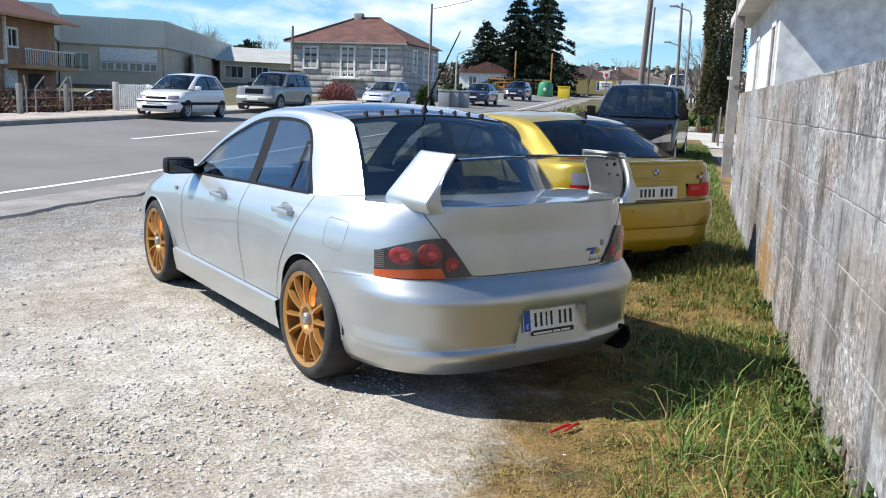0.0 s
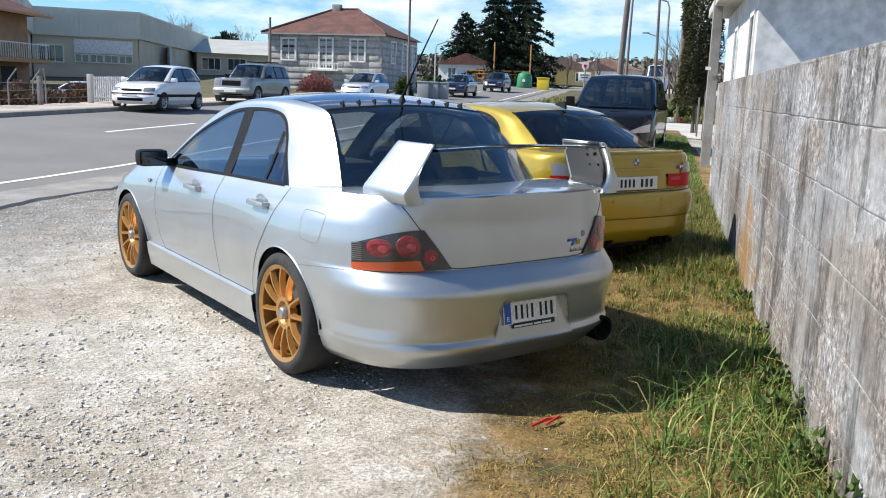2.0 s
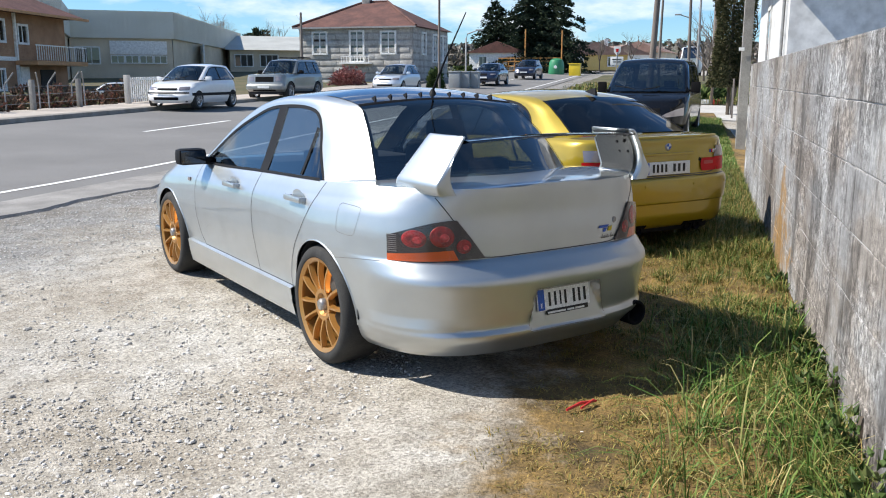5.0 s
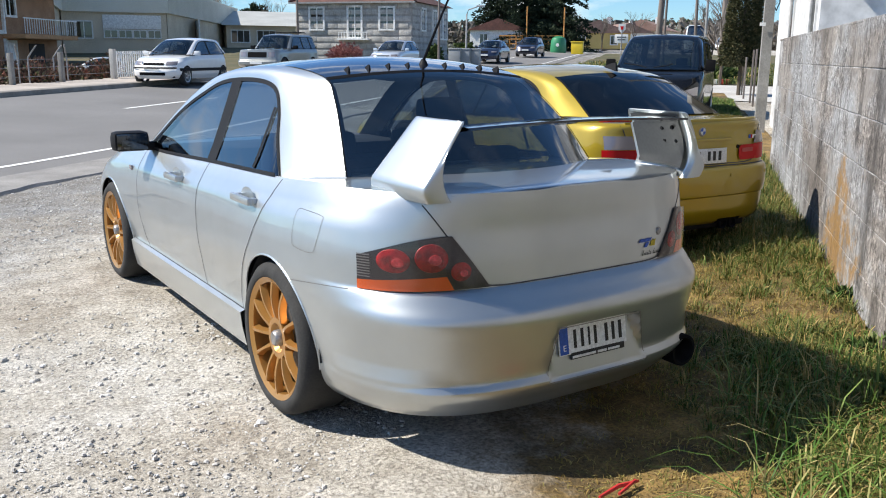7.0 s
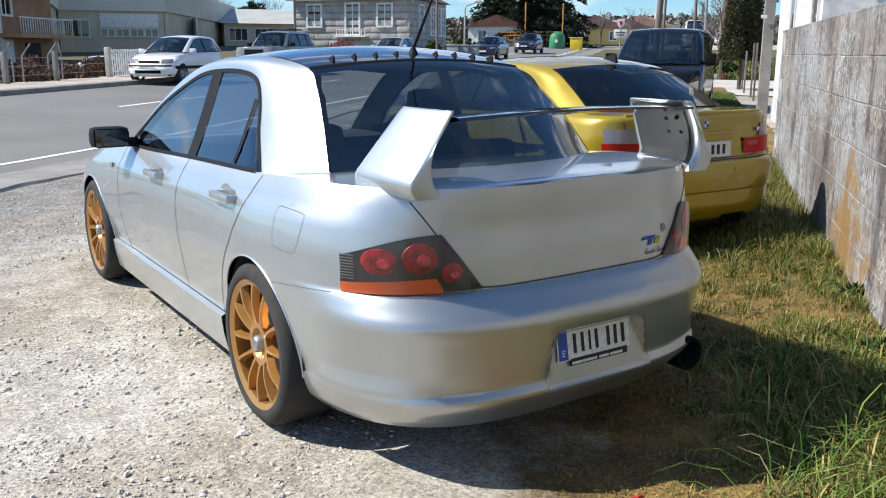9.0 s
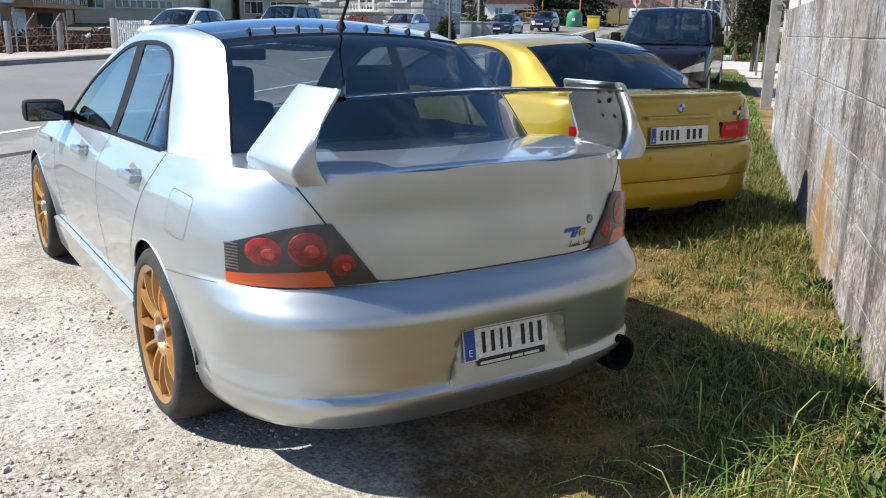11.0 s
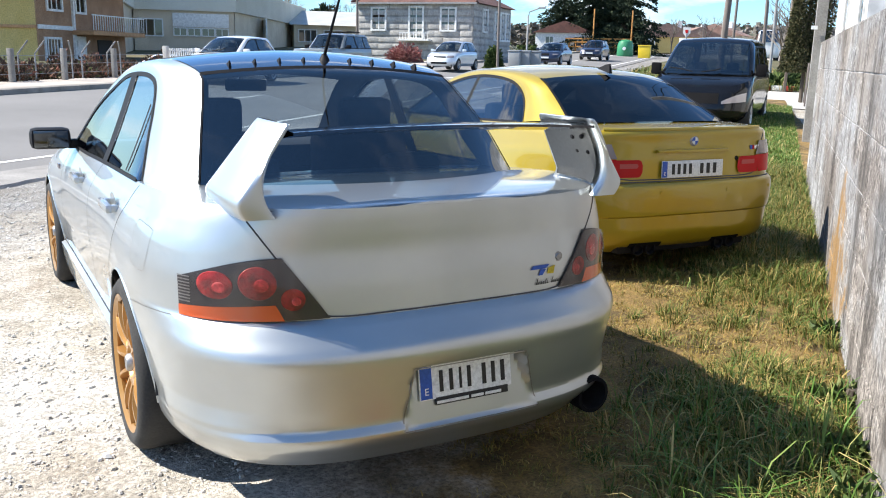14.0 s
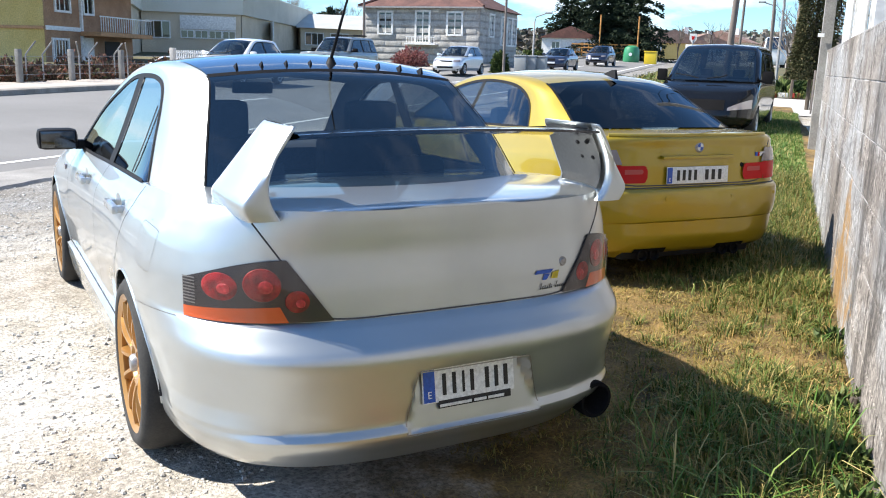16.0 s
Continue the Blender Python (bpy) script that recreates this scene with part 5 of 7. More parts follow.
    t.links.new(c, p.inputs["Base Color"])
    p.inputs["Roughness"].default_value = 0.95
    rel = mix_of(t, 0.5, fine, cell.outputs["Green"])
    bump_of(t, p, rel, 1.0, 0.02)
    return m


M_GRAVEL = gravel("gravel ground")
M_PEBBLE = island("pebbles", [(0.0, (0.33, 0.31, 0.28)), (0.3, (0.46, 0.435, 0.40)), (0.75, (0.56, 0.54, 0.505)), (1.0, (0.70, 0.685, 0.66))])
M_ASPHALT = two_tone("asphalt", (0.150, 0.145, 0.139), (0.200, 0.194, 0.187), 0.35, 140, 0.9, 0.35, 0.004, lo=0.3, hi=0.7)
M_OLDASPHALT = two_tone("broken asphalt edge", (0.20, 0.19, 0.178), (0.33, 0.315, 0.295), 1.3, 60, 0.95, 0.7, 0.012)
M_PAVE = two_tone("pavement concrete", (0.36, 0.315, 0.27), (0.46, 0.41, 0.36), 1.1, 45, 0.9, 0.3, 0.005)
M_KERB = two_tone("kerb stone", (0.22, 0.20, 0.175), (0.32, 0.295, 0.26), 2.5, 40, 0.9, 0.4, 0.006)
M_LINE = two_tone("road paint", (0.66, 0.66, 0.64), (0.78, 0.78, 0.76), 3, 60, 0.8, 0.2, 0.002)
M_SOIL = gravel("grassy soil", True)
M_FIELD = two_tone("far grass", (0.060, 0.064, 0.024), (0.12, 0.10, 0.048), 0.4, 8, 1.0, 0.5, 0.05)
M_CONCRETE = two_tone("pale concrete", (0.42, 0.40, 0.37), (0.54, 0.52, 0.48), 1.5, 40, 0.9, 0.3, 0.004)
M_POSTCONC = two_tone("old concrete", (0.20, 0.19, 0.175), (0.31, 0.298, 0.275), 2.5, 50, 0.9, 0.4, 0.005)
M_WHITEWALL = two_tone("white render", (0.50, 0.50, 0.50), (0.70, 0.70, 0.69), 0.35, 6, 0.9, 0.25, 0.004)
M_STICKER = plain("yellow sticker", (0.62, 0.46, 0.02), 0.5)


def sheet(us, ns, lift=0.0, wobble=0.0, edge=None):
    rows = []
    for i, u in enumerate(us):
        row = []
        for j, n in enumerate(ns):
            d = noise.noise(Vector((u * 0.9, n * 0.9, 3.1))) * wobble
            row.append(plan(u, n, height(u, n) + lift + d))
        rows.append(row)
    return Geo().grid(rows)


us = [-400, -150, -60, -30, -20, -14, -10] + list(np.arange(-8, 20, 0.5)) + [20, 22, 25, 28, 32, 38, 46, 56, 70, 90, 120, 160, 240, 400, 900]
ns = [-900, -300, -100, -40, -15, -8, -5, -4] + list(np.arange(-3, 7, 0.4)) + [7, 8, 9, 10, 11, 12, 13, 14, 15, 16, 18, 22, 30, 45, 70, 120, 300, 900]
single("ground", sheet(us, ns, 0.0, 0.025), M_GRAVEL, "pale stony gravel ground", "ground", kind="structure")
ru = [-300, -100, -40, -20, -10] + list(np.arange(-6, 30, 2.0)) + [30, 36, 44, 54, 66, 80, 100, 130, 200, 400, 800]
rn = [6.35, 6.6, 7.0, 7.4, 8, 9, 10, 11, 12, 13, 14, 14.7]
single("road", sheet(ru, rn, 0.035), M_ASPHALT, "grey asphalt road with worn white lines", "road", kind="structure")
er = Geo()
rows = []
for u in np.arange(-14, 24, 0.2):
    a = 5.72 + 0.16 * noise.noise(Vector((u * 0.8, 0, 0))) + 0.08 * noise.noise(Vector((u * 3.1, 5, 0)))
    rows.append([plan(u, n, height(u, n) + z) for n, z in ((a - 0.05, -0.02), (a, 0.030), (6.0, 0.034), (6.5, 0.040))])
single("road_edge", er.grid(rows), M_OLDASPHALT, "broken asphalt edge beside the gravel", "road", kind="structure")
single("edge_line", sheet([u for u in ru if u > -60], [7.06, 7.18], 0.040), M_LINE, "white edge line on the road", "road marking", kind="structure")
for k in range(-3, 12):
    u0 = 13.4 + 9.5 * k
    single("centre_line", sheet(np.linspace(u0, u0 + 4.2, 5), [10.72, 10.84], 0.040), M_LINE, "white dash of the road's centre line", "road marking", kind="structure")
kerb = Geo()
prof = [(14.62, 0.0), (14.64, 0.15), (14.68, 0.17), (14.9, 0.17)]
kerb.grid([[plan(u, n, height(u, n) + z) for n, z in prof] for u in ru])
single("kerb", kerb, M_KERB, "worn stone kerb along the road", "kerb", kind="structure")
single("pavement", sheet(ru, [14.88, 15.5, 16.2, 17.2], 0.168), M_PAVE, "pale concrete pavement", "pavement", kind="structure")
single("field", sheet([u for u in ru if u > -120], [17.2, 18, 19, 22, 28, 40, 60, 100, 250, 600], 0.12, 0.1), M_FIELD, "rough grass behind the pavement", "ground", kind="structure")
single("side_lane", sheet(np.linspace(22.8, 33.2, 14), np.linspace(-8.0, 6.3, 10), 0.03), M_CONCRETE, "pale concrete lane leaving the road", "road", kind="structure")
single("verge", sheet(np.linspace(33.0, 80, 20), np.linspace(-12, 4.6, 9), 0.09, 0.10), M_FIELD, "rough grass bank beside the road", "ground", kind="structure")


def grass_edge(u):
    return -0.66 + 0.28 * noise.noise(Vector((u * 0.7, 9, 0))) + 0.12 * noise.noise(Vector((u * 2.6, 2, 0)))


def wall_n(u):
    return -2.05 - 0.0367 * (u - 2)


def soil_height(u, n):
    base = height(u, n) + 0.025 * noise.noise(Vector((u * 0.9, n * 0.9, 3.1)))
    return base + 0.014 * smooth(0.15, -0.15, n) + 0.035 * smooth(-0.9, -2.0, n) + 0.02 * smooth(-0.3, -1.0, n) * noise.noise(Vector((u * 2.3, n * 2.3, 3)))


rows = []
for u in np.arange(-9, 26.6, 0.1):
    rows.append([plan(u, n, soil_height(u, n)) for n in (0.3, 0.1, -0.05, -0.2, -0.35, -0.5, -0.65, -0.8, -0.95, -1.1, -1.25, -1.4, -1.55, -1.7, -1.85, -2.1, -2.4, -2.75)])
single("grass_strip", Geo().grid(rows), M_SOIL, "dry and green grassy soil along the wall", "ground", kind="structure")

# loose stones on the gravel
rng = random.Random(11)
st = Geo()
for k in range(84000):
    u = -3.2 + 11.5 * rng.random() ** 1.7
    n = rng.uniform(-0.9, 5.7)
    if n < grass_edge(u) - 0.25 * rng.random() and rng.random() > 0.10:
        continue
    dens = 0.5 + 0.9 * noise.noise(Vector((u * 0.55, n * 0.55, 7)))
    if rng.random() > dens + 0.25:
        continue
    s = 0.0026 + 0.011 * rng.random() ** 6.0 + 0.0036 * rng.random()
    if rng.random() < 0.006:
        s *= 1.9
    p = plan(u, n)
    p.z += 0.025 * noise.noise(Vector((u * 0.9, n * 0.9, 3.1))) + s * 0.25
    a = rng.uniform(0, 6.28)
    ca, sa = math.cos(a), math.sin(a)
    ex, ey, ez = s * rng.uniform(0.8, 1.5), s * rng.uniform(0.6, 1.0), s * rng.uniform(0.28, 0.6)
    ring = [(ex * math.cos(q) * rng.uniform(0.75, 1.1), ey * math.sin(q) * rng.uniform(0.75, 1.1)) for q in (0.2, 1.4, 2.5, 3.6, 4.9)]
    k0 = len(st.v)
    st.v += [(p.x + x * ca - y * sa, p.y + x * sa + y * ca, p.z) for x, y in ring]
    st.v += [(p.x + (x * ca - y * sa) * 0.55, p.y + (x * sa + y * ca) * 0.55, p.z + ez) for x, y in ring]
    for i in range(5):
        j = (i + 1) % 5
        st.f.append((k0 + i, k0 + j, k0 + 5 + j, k0 + 5 + i))
    st.f.append(tuple(k0 + 5 + i for i in range(5)))
me = bpy.data.meshes.new("loose_stones")
me.from_pydata(st.v, [], st.f)
me.materials.append(M_PEBBLE)
tagged(new("loose_stones", me), "loose pale stones scattered over the gravel", "stones", kind="stuff")

# grass along the wall
M_GREEN = island("green grass", [(0.0, (0.040, 0.066, 0.012)), (0.40, (0.080, 0.122, 0.020)), (0.66, (0.15, 0.165, 0.040)), (0.84, (0.28, 0.215, 0.07)), (1.0, (0.40, 0.28, 0.11))], 0.6)
M_TALL = island("long grass", [(0.0, (0.045, 0.105, 0.016)), (0.5, (0.080, 0.160, 0.026)), (0.75, (0.16, 0.215, 0.05)), (0.9, (0.32, 0.29, 0.11)), (1.0, (0.46, 0.36, 0.16))], 0.6)
M_STRAW = island("dry grass", [(0.0, (0.21, 0.145, 0.04)), (0.35, (0.36, 0.25, 0.075)), (0.6, (0.13, 0.135, 0.036)), (0.85, (0.24, 0.20, 0.06)), (1.0, (0.46, 0.35, 0.14))], 0.85)
M_WEED = island("weed leaves", [(0.0, (0.03, 0.055, 0.012)), (0.6, (0.07, 0.11, 0.03)), (1.0, (0.14, 0.15, 0.05))], 0.6)


def lush(u, n):
    return noise.noise(Vector((u * 0.9, n * 1.2, 21)))


def blade(v, f, p, d, L, width, lean):
    s = Vector((-d.y, d.x, 0)) * width
    m1 = p + d * L * lean * 0.28 + Vector((0, 0, L * 0.5 * (1 - 0.12 * lean)))
    m2 = p + d * L * lean * 0.68 + Vector((0, 0, L * (0.85 - 0.28 * lean)))
    tip = p + d * L * lean * 1.1 + Vector((0, 0, L * (0.98 - 0.55 * lean)))
    k = len(v)
    v += [tuple(p - s), tuple(p + s), tuple(m1 + s), tuple(m1 - s), tuple(m2 + s * 0.7), tuple(m2 - s * 0.7), tuple(tip)]
    f += [(k, k + 1, k + 2, k + 3), (k + 3, k + 2, k + 4, k + 5), (k + 5, k + 4, k + 6)]


def grass(name, label, mat, clumps, seed, area, per, size, length, width, keep, lean):
    """Tufts: blades that fan out from a common root."""
    rng = random.Random(seed)
    v, f = [], []
    u0, u1, n0, n1 = area
    for _ in range(clumps):
        u, n = rng.uniform(u0, u1), rng.uniform(n0, n1)
        w = keep(u, n)
        if rng.random() > w:
            continue
        L0 = length(u, n) * rng.uniform(0.55, 1.3)
        r0 = size * rng.uniform(0.5, 1.5)
        for _ in range(int(per * rng.uniform(0.4, 1.6))):
            a = rng.uniform(0, 6.28)
            d = Vector((math.cos(a), math.sin(a), 0))
            p = plan(u, n) + d * r0 * rng.random() ** 0.7
            nn = p.x * DN.x + p.y * DN.y
            if nn < wall_n(p.x * DU.x + p.y * DU.y) + 0.02:
                continue
            p.z = soil_height(p.x * DU.x + p.y * DU.y, nn) - 0.004
            d = (d + Vector((rng.gauss(0, 0.5), rng.gauss(0, 0.5), 0))).normalized()
            blade(v, f, p, d, L0 * rng.uniform(0.4, 1.2), width * rng.uniform(0.6, 1.4), lean * rng.uniform(0.1, 1.0))
    me = bpy.data.meshes.new(name)
    me.from_pydata(v, [], f)
    me.materials.append(mat)
    tagged(new(name, me), label, "grass", kind="stuff")


def green_keep(u, n):
    w = 0.30 * noise.noise(Vector((u * 1.1, n * 1.1, 9)))
    near = 0.7 * smooth(-1.26, -1.66, n + w) * smooth(1.35, 0.65, u + w)
    patch = smooth(1.0, 0.55, math.hypot((u - 3.4) / 1.25, (n + 1.66) / 0.55) + 0.8 * w)
    far = smooth(-0.95, -1.25, n + w) * smooth(4.4, 5.2, u)
    foot = 0.45 * smooth(0.34, 0.05, n - wall_n(u))
    thin = 0.12 * smooth(-0.7, -1.1, n) + 0.14 * smooth(-1.15, -1.6, n)
    return min(1.0, max(near * smooth(-0.45, 0.10, lush(u, n) + 0.25), patch, far, foot, thin))


def straw_keep(u, n):
    a = grass_edge(u) + 0.04
    edge = smooth(a + 0.35, a - 0.30, n + 0.3 * noise.noise(Vector((u * 3, n * 3, 4))))
    return edge ** 1.5 * (0.75 + 0.5 * lush(u + 7, n)) * (1.0 - 0.5 * smooth(-1.2, -1.9, n))


grass("green_grass", "thick tufts of green grass along the wall", M_GREEN, 5200, 3, (-3.3, 9.0, -2.3, -0.6), 34, 0.060,
      lambda u, n: 0.05 + 0.045 * smooth(-1.0, -1.8, n) + 0.03 * smooth(-1.2, -1.8, n) * smooth(1.2, -0.6, u) + 0.05 * smooth(2.0, 3.0, u) + 0.05 * max(0, lush(u, n)), 0.0021, green_keep, 1.35)
grass("tall_grass", "long loose grass blades at the foot of the wall", M_TALL, 620, 4, (-2.6, 4.5, -2.1, -1.0), 9, 0.07,
      lambda u, n: 0.14 + 0.13 * smooth(0.9, -0.3, u), 0.0024, lambda u, n: 0.03 + 0.80 * smooth(1.0, 0.2, u) * smooth(-1.05, -1.45, n), 1.5)
grass("dry_grass", "short dry yellow grass beside the gravel", M_STRAW, 14500, 5, (-3.3, 9.0, -2.3, 0.1), 11, 0.06,
      lambda u, n: 0.030 + 0.022 * smooth(-0.7, -1.9, n), 0.0017, straw_keep, 1.7)
grass("far_grass", "green grass beyond the yellow car", M_TALL, 4200, 8, (9.0, 22.6, -2.9, -0.6), 26, 0.12, lambda u, n: 0.10, 0.0036, lambda u, n: 0.95 if n < grass_edge(u) - 0.2 else 0.0, 1.0)

rng = random.Random(31)
v, f = [], []
for _ in range(9000):
    u, n = 33.1 + 22 * rng.random() ** 1.6, rng.uniform(-9, 4.5)
    p = plan(u, n)
    p.z += 0.08
    a = rng.uniform(0, 6.28)
    blade(v, f, p, Vector((math.cos(a), math.sin(a), 0)), rng.uniform(0.12, 0.4), 0.016, rng.uniform(0.2, 1.0))
me = bpy.data.meshes.new("verge_grass")
me.from_pydata(v, [], f)
me.materials.append(M_GREEN)
tagged(new("verge_grass", me), "rough grass tufts on the bank by the lane", "grass", kind="stuff")

# ---- garden wall of rough blocks ----
def streaked(name):
    """Weathered grey render: pale and dark blotches, dark runs from the top, white flakes and rusty runs."""
    m, t, p = tree_of(name)
    big = noise_of(t, 1.1, 8.0, 0.62, (1, 1, 1.3), "World")
    col = ramp_of(t, big, [(0.34, (0.27, 0.265, 0.26)), (0.47, (0.39, 0.392, 0.395)), (0.56, (0.47, 0.48, 0.485)), (0.68, (0.54, 0.55, 0.555))])
    pos = t.nodes.new("ShaderNodeNewGeometry").outputs["Position"]
    # crumbly stretches where the skin has gone and the grain shows
    bare = noise_of(t, 1.7, 7.0, 0.70, (1, 1, 1.2), "World")
    grain = noise_of(t, 30, 7.0, 0.85, (1.0, 1.0, 0.8), "World")
    speck = ramp_of(t, grain, [(0.40, (0.28, 0.265, 0.26)), (0.50, (0.80, 0.78, 0.77)), (0.58, (1.7, 1.68, 1.66))])
    col = mix_of(t, ramp_of(t, bare, [(0.42, (0.15, 0.15, 0.15)), (0.54, (1.0, 1.0, 1.0))]), col, mix_of(t, 1.0, col, speck, "MULTIPLY"))
    # brown film of old dirt in drifts
    film = noise_of(t, 0.8, 8.0, 0.66, (1, 1, 2.4), "World")
    col = mix_of(t, ramp_of(t, film, [(0.44, (0, 0, 0)), (0.56, (0.8, 0.8, 0.8))]), col, mix_of(t, 1.0, col, (0.74, 0.64, 0.55), "MULTIPLY"))
    # narrow dark runs of rain, broken off here and there
    run = noise_of(t, 5.0, 7.0, 0.68, (1.0, 1.0, 0.13), "World")
    gaps = noise_of(t, 2.3, 6.0, 0.65, (1.0, 1.0, 0.8), "World")
    cut = t.nodes.new("ShaderNodeMath")
    cut.operation = "MULTIPLY_ADD"
    cut.inputs[1].default_value = 0.9
    t.links.new(gaps, cut.inputs[0])
    t.links.new(run, cut.inputs[2])
    col = mix_of(t, 0.8, col, ramp_of(t, cut.outputs["Value"], [(0.78, (0.25, 0.24, 0.235)), (0.86, (0.62, 0.61, 0.60)), (0.94, (1.0, 1.0, 1.0))]), "MULTIPLY")
    pale = noise_of(t, 7.0, 7.0, 0.75, (1.0, 1.0, 0.35), "World")
    col = mix_of(t, ramp_of(t, pale, [(0.62, (0, 0, 0)), (0.72, (0.4, 0.4, 0.4))]), col, (0.64, 0.64, 0.64))
    # rusty moss low down on one stretch
    dist = t.nodes.new("ShaderNodeVectorMath")
    dist.operation = "DISTANCE"
    c = plan(RUST_U, -2.0, 0.12)
    dist.inputs[1].default_value = (c.x, c.y, c.z)
    t.links.new(pos, dist.inputs[0])
    rust = noise_of(t, 2.6, 9.0, 0.75, (1.0, 1.0, 1.0), "World")
    rm = t.nodes.new("ShaderNodeMath")
    rm.operation = "MULTIPLY_ADD"
    rm.inputs[1].default_value = -0.22
    t.links.new(dist.outputs["Value"], rm.inputs[0])
    t.links.new(rust, rm.inputs[2])
    col = mix_of(t, ramp_of(t, rm.outputs["Value"], [(0.36, (0, 0, 0)), (0.45, (0.8, 0.8, 0.8))]), col, (0.42, 0.23, 0.055))
    fine = noise_of(t, 24, 8.0, 0.8, (1, 1, 1.0), "World")
    col = mix_of(t, 0.75, col, ramp_of(t, fine, [(0.38, (0.66, 0.67, 0.67)), (0.62, (1.15, 1.15, 1.15))]), "MULTIPLY")
    col = mix_of(t, 1.0, col, (0.72, 0.715, 0.715), "MULTIPLY")
    t.links.new(col, p.inputs["Base Color"])
    p.inputs["Roughness"].default_value = 0.95
    bump_of(t, p, mix_of(t, 0.5, fine, grain), 0.5, 0.008)
    return m


RUST_U = 2.3
M_BLOCK = streaked("weathered block")
M_MORTAR = two_tone("mortar", (0.16, 0.155, 0.15), (0.50, 0.49, 0.48), 3.5, 34, 0.95, 0.5, 0.005)
ROAD_TURN = pose(0, 0, 0, 0, 0, -48)
WALL_TURN = pose(-0.027, 0.032, 0, 0, 0, -50.1)
wall = single("wall_garden", Geo().box((2.024 + 0.08, -0.15, 0.80), (0.16, 17.0, 1.74)), M_MORTAR, "weathered grey block garden wall", "wall", kind="structure", m=WALL_TURN)

# ---- white building behind the wall ----
bld = thing("white_building", "white rendered house with stained walls behind the wall", "house", WALL_TURN)
part("wall", Geo().box((7.52, 12.2, 1.5), (10.0, 6.6, 3.4)), M_WHITEWALL, bld)
part("roof_slab", Geo().box((7.35, 12.1, 3.30), (10.5, 7.2, 0.20), bevel=0.02), M_CONCRETE, bld)
part("upper_wall", Geo().box((7.8, 12.9, 4.3), (9.4, 5.2, 1.9)), M_WHITEWALL, bld)
for y in (9.55, 12.6):
    w = part("window", Geo().box((2.515, y, 2.1), (0.02, 0.62, 1.25)), M_WINDOW, bld)
    part("frame", Geo().box((2.51, y - 0.34, 2.1), (0.04, 0.07, 1.35)).box((2.51, y + 0.34, 2.1), (0.04, 0.07, 1.35)).box((2.51, y, 2.75), (0.04, 0.75, 0.07)).box((2.50, y, 1.45), (0.07, 0.8, 0.05)), M_WHITEWALL, w)
post = thing("concrete_post", "square grey concrete power pole beside the wall", "pole", along(13.0, -2.60))
part("shaft", Geo().tube([(0, 0, -0.1), (0, 0, 4.5), (0, 0, 8.0)], [0.125, 0.115, 0.10], 4).moved(pose(0, 0, 0, 0, 0, 45)), M_POSTCONC, post)
part("cable", Geo().tube([(0.02, 0.13, z) for z in np.linspace(0.6, 6.5, 12)], 0.022, 6), M_TRIM, post, "black cables down the pole")
part("bracket_cable", Geo().tube([(0.05, 0.12, 2.35), (0.14, 0.22, 2.2), (0.2, 0.3, 2.35), (0.16, 0.2, 2.6)], 0.012, 6), M_TRIM, post)
part("plate", Geo().box((-0.10, -0.13, 1.95), (0.10, 0.01, 0.06)).moved(pose(0, 0, 0, 0, 0, 0)), M_LINE, post)

# ---- trees ----
M_BARK = two_tone("bark", (0.07, 0.055, 0.04), (0.13, 0.105, 0.08), 5, 50, 0.95, 0.6, 0.01, stretch=(1, 1, 0.3))
M_NEEDLE = island("conifer needles", [(0.0, (0.012, 0.022, 0.014)), (0.6, (0.026, 0.042, 0.024)), (1.0, (0.05, 0.068, 0.034))])
M_CYPRESS = island("cypress needles", [(0.0, (0.035, 0.042, 0.018)), (0.6, (0.075, 0.078, 0.034)), (1.0, (0.14, 0.12, 0.06))])
M_LEAF = island("hedge leaves", [(0.0, (0.02, 0.04, 0.012)), (0.6, (0.05, 0.08, 0.02)), (1.0, (0.11, 0.14, 0.04))])
M_BROWNLEAF = island("brown undergrowth", [(0.0, (0.07, 0.05, 0.035)), (0.5, (0.17, 0.115, 0.08)), (0.75, (0.30, 0.12, 0.08)), (0.9, (0.24, 0.20, 0.14)), (1.0, (0.09, 0.11, 0.04))])
M_PALELEAF = island("pale blossom bush", [(0.0, (0.20, 0.21, 0.15)), (0.6, (0.40, 0.40, 0.33)), (1.0, (0.12, 0.16, 0.06))])
M_TWIG = two_tone("bare twigs", (0.16, 0.13, 0.11), (0.27, 0.235, 0.20), 2, 30, 0.95, 0, 0)
M_REDTWIG = island("reddish twigs", [(0.0, (0.20, 0.07, 0.06)), (0.6, (0.34, 0.14, 0.13)), (1.0, (0.42, 0.24, 0.20))])
M_WOODS = island("winter woods", [(0.0, (0.09, 0.085, 0.07)), (0.5, (0.16, 0.14, 0.12)), (0.8, (0.22, 0.20, 0.18)), (1.0, (0.07, 0.09, 0.05))])


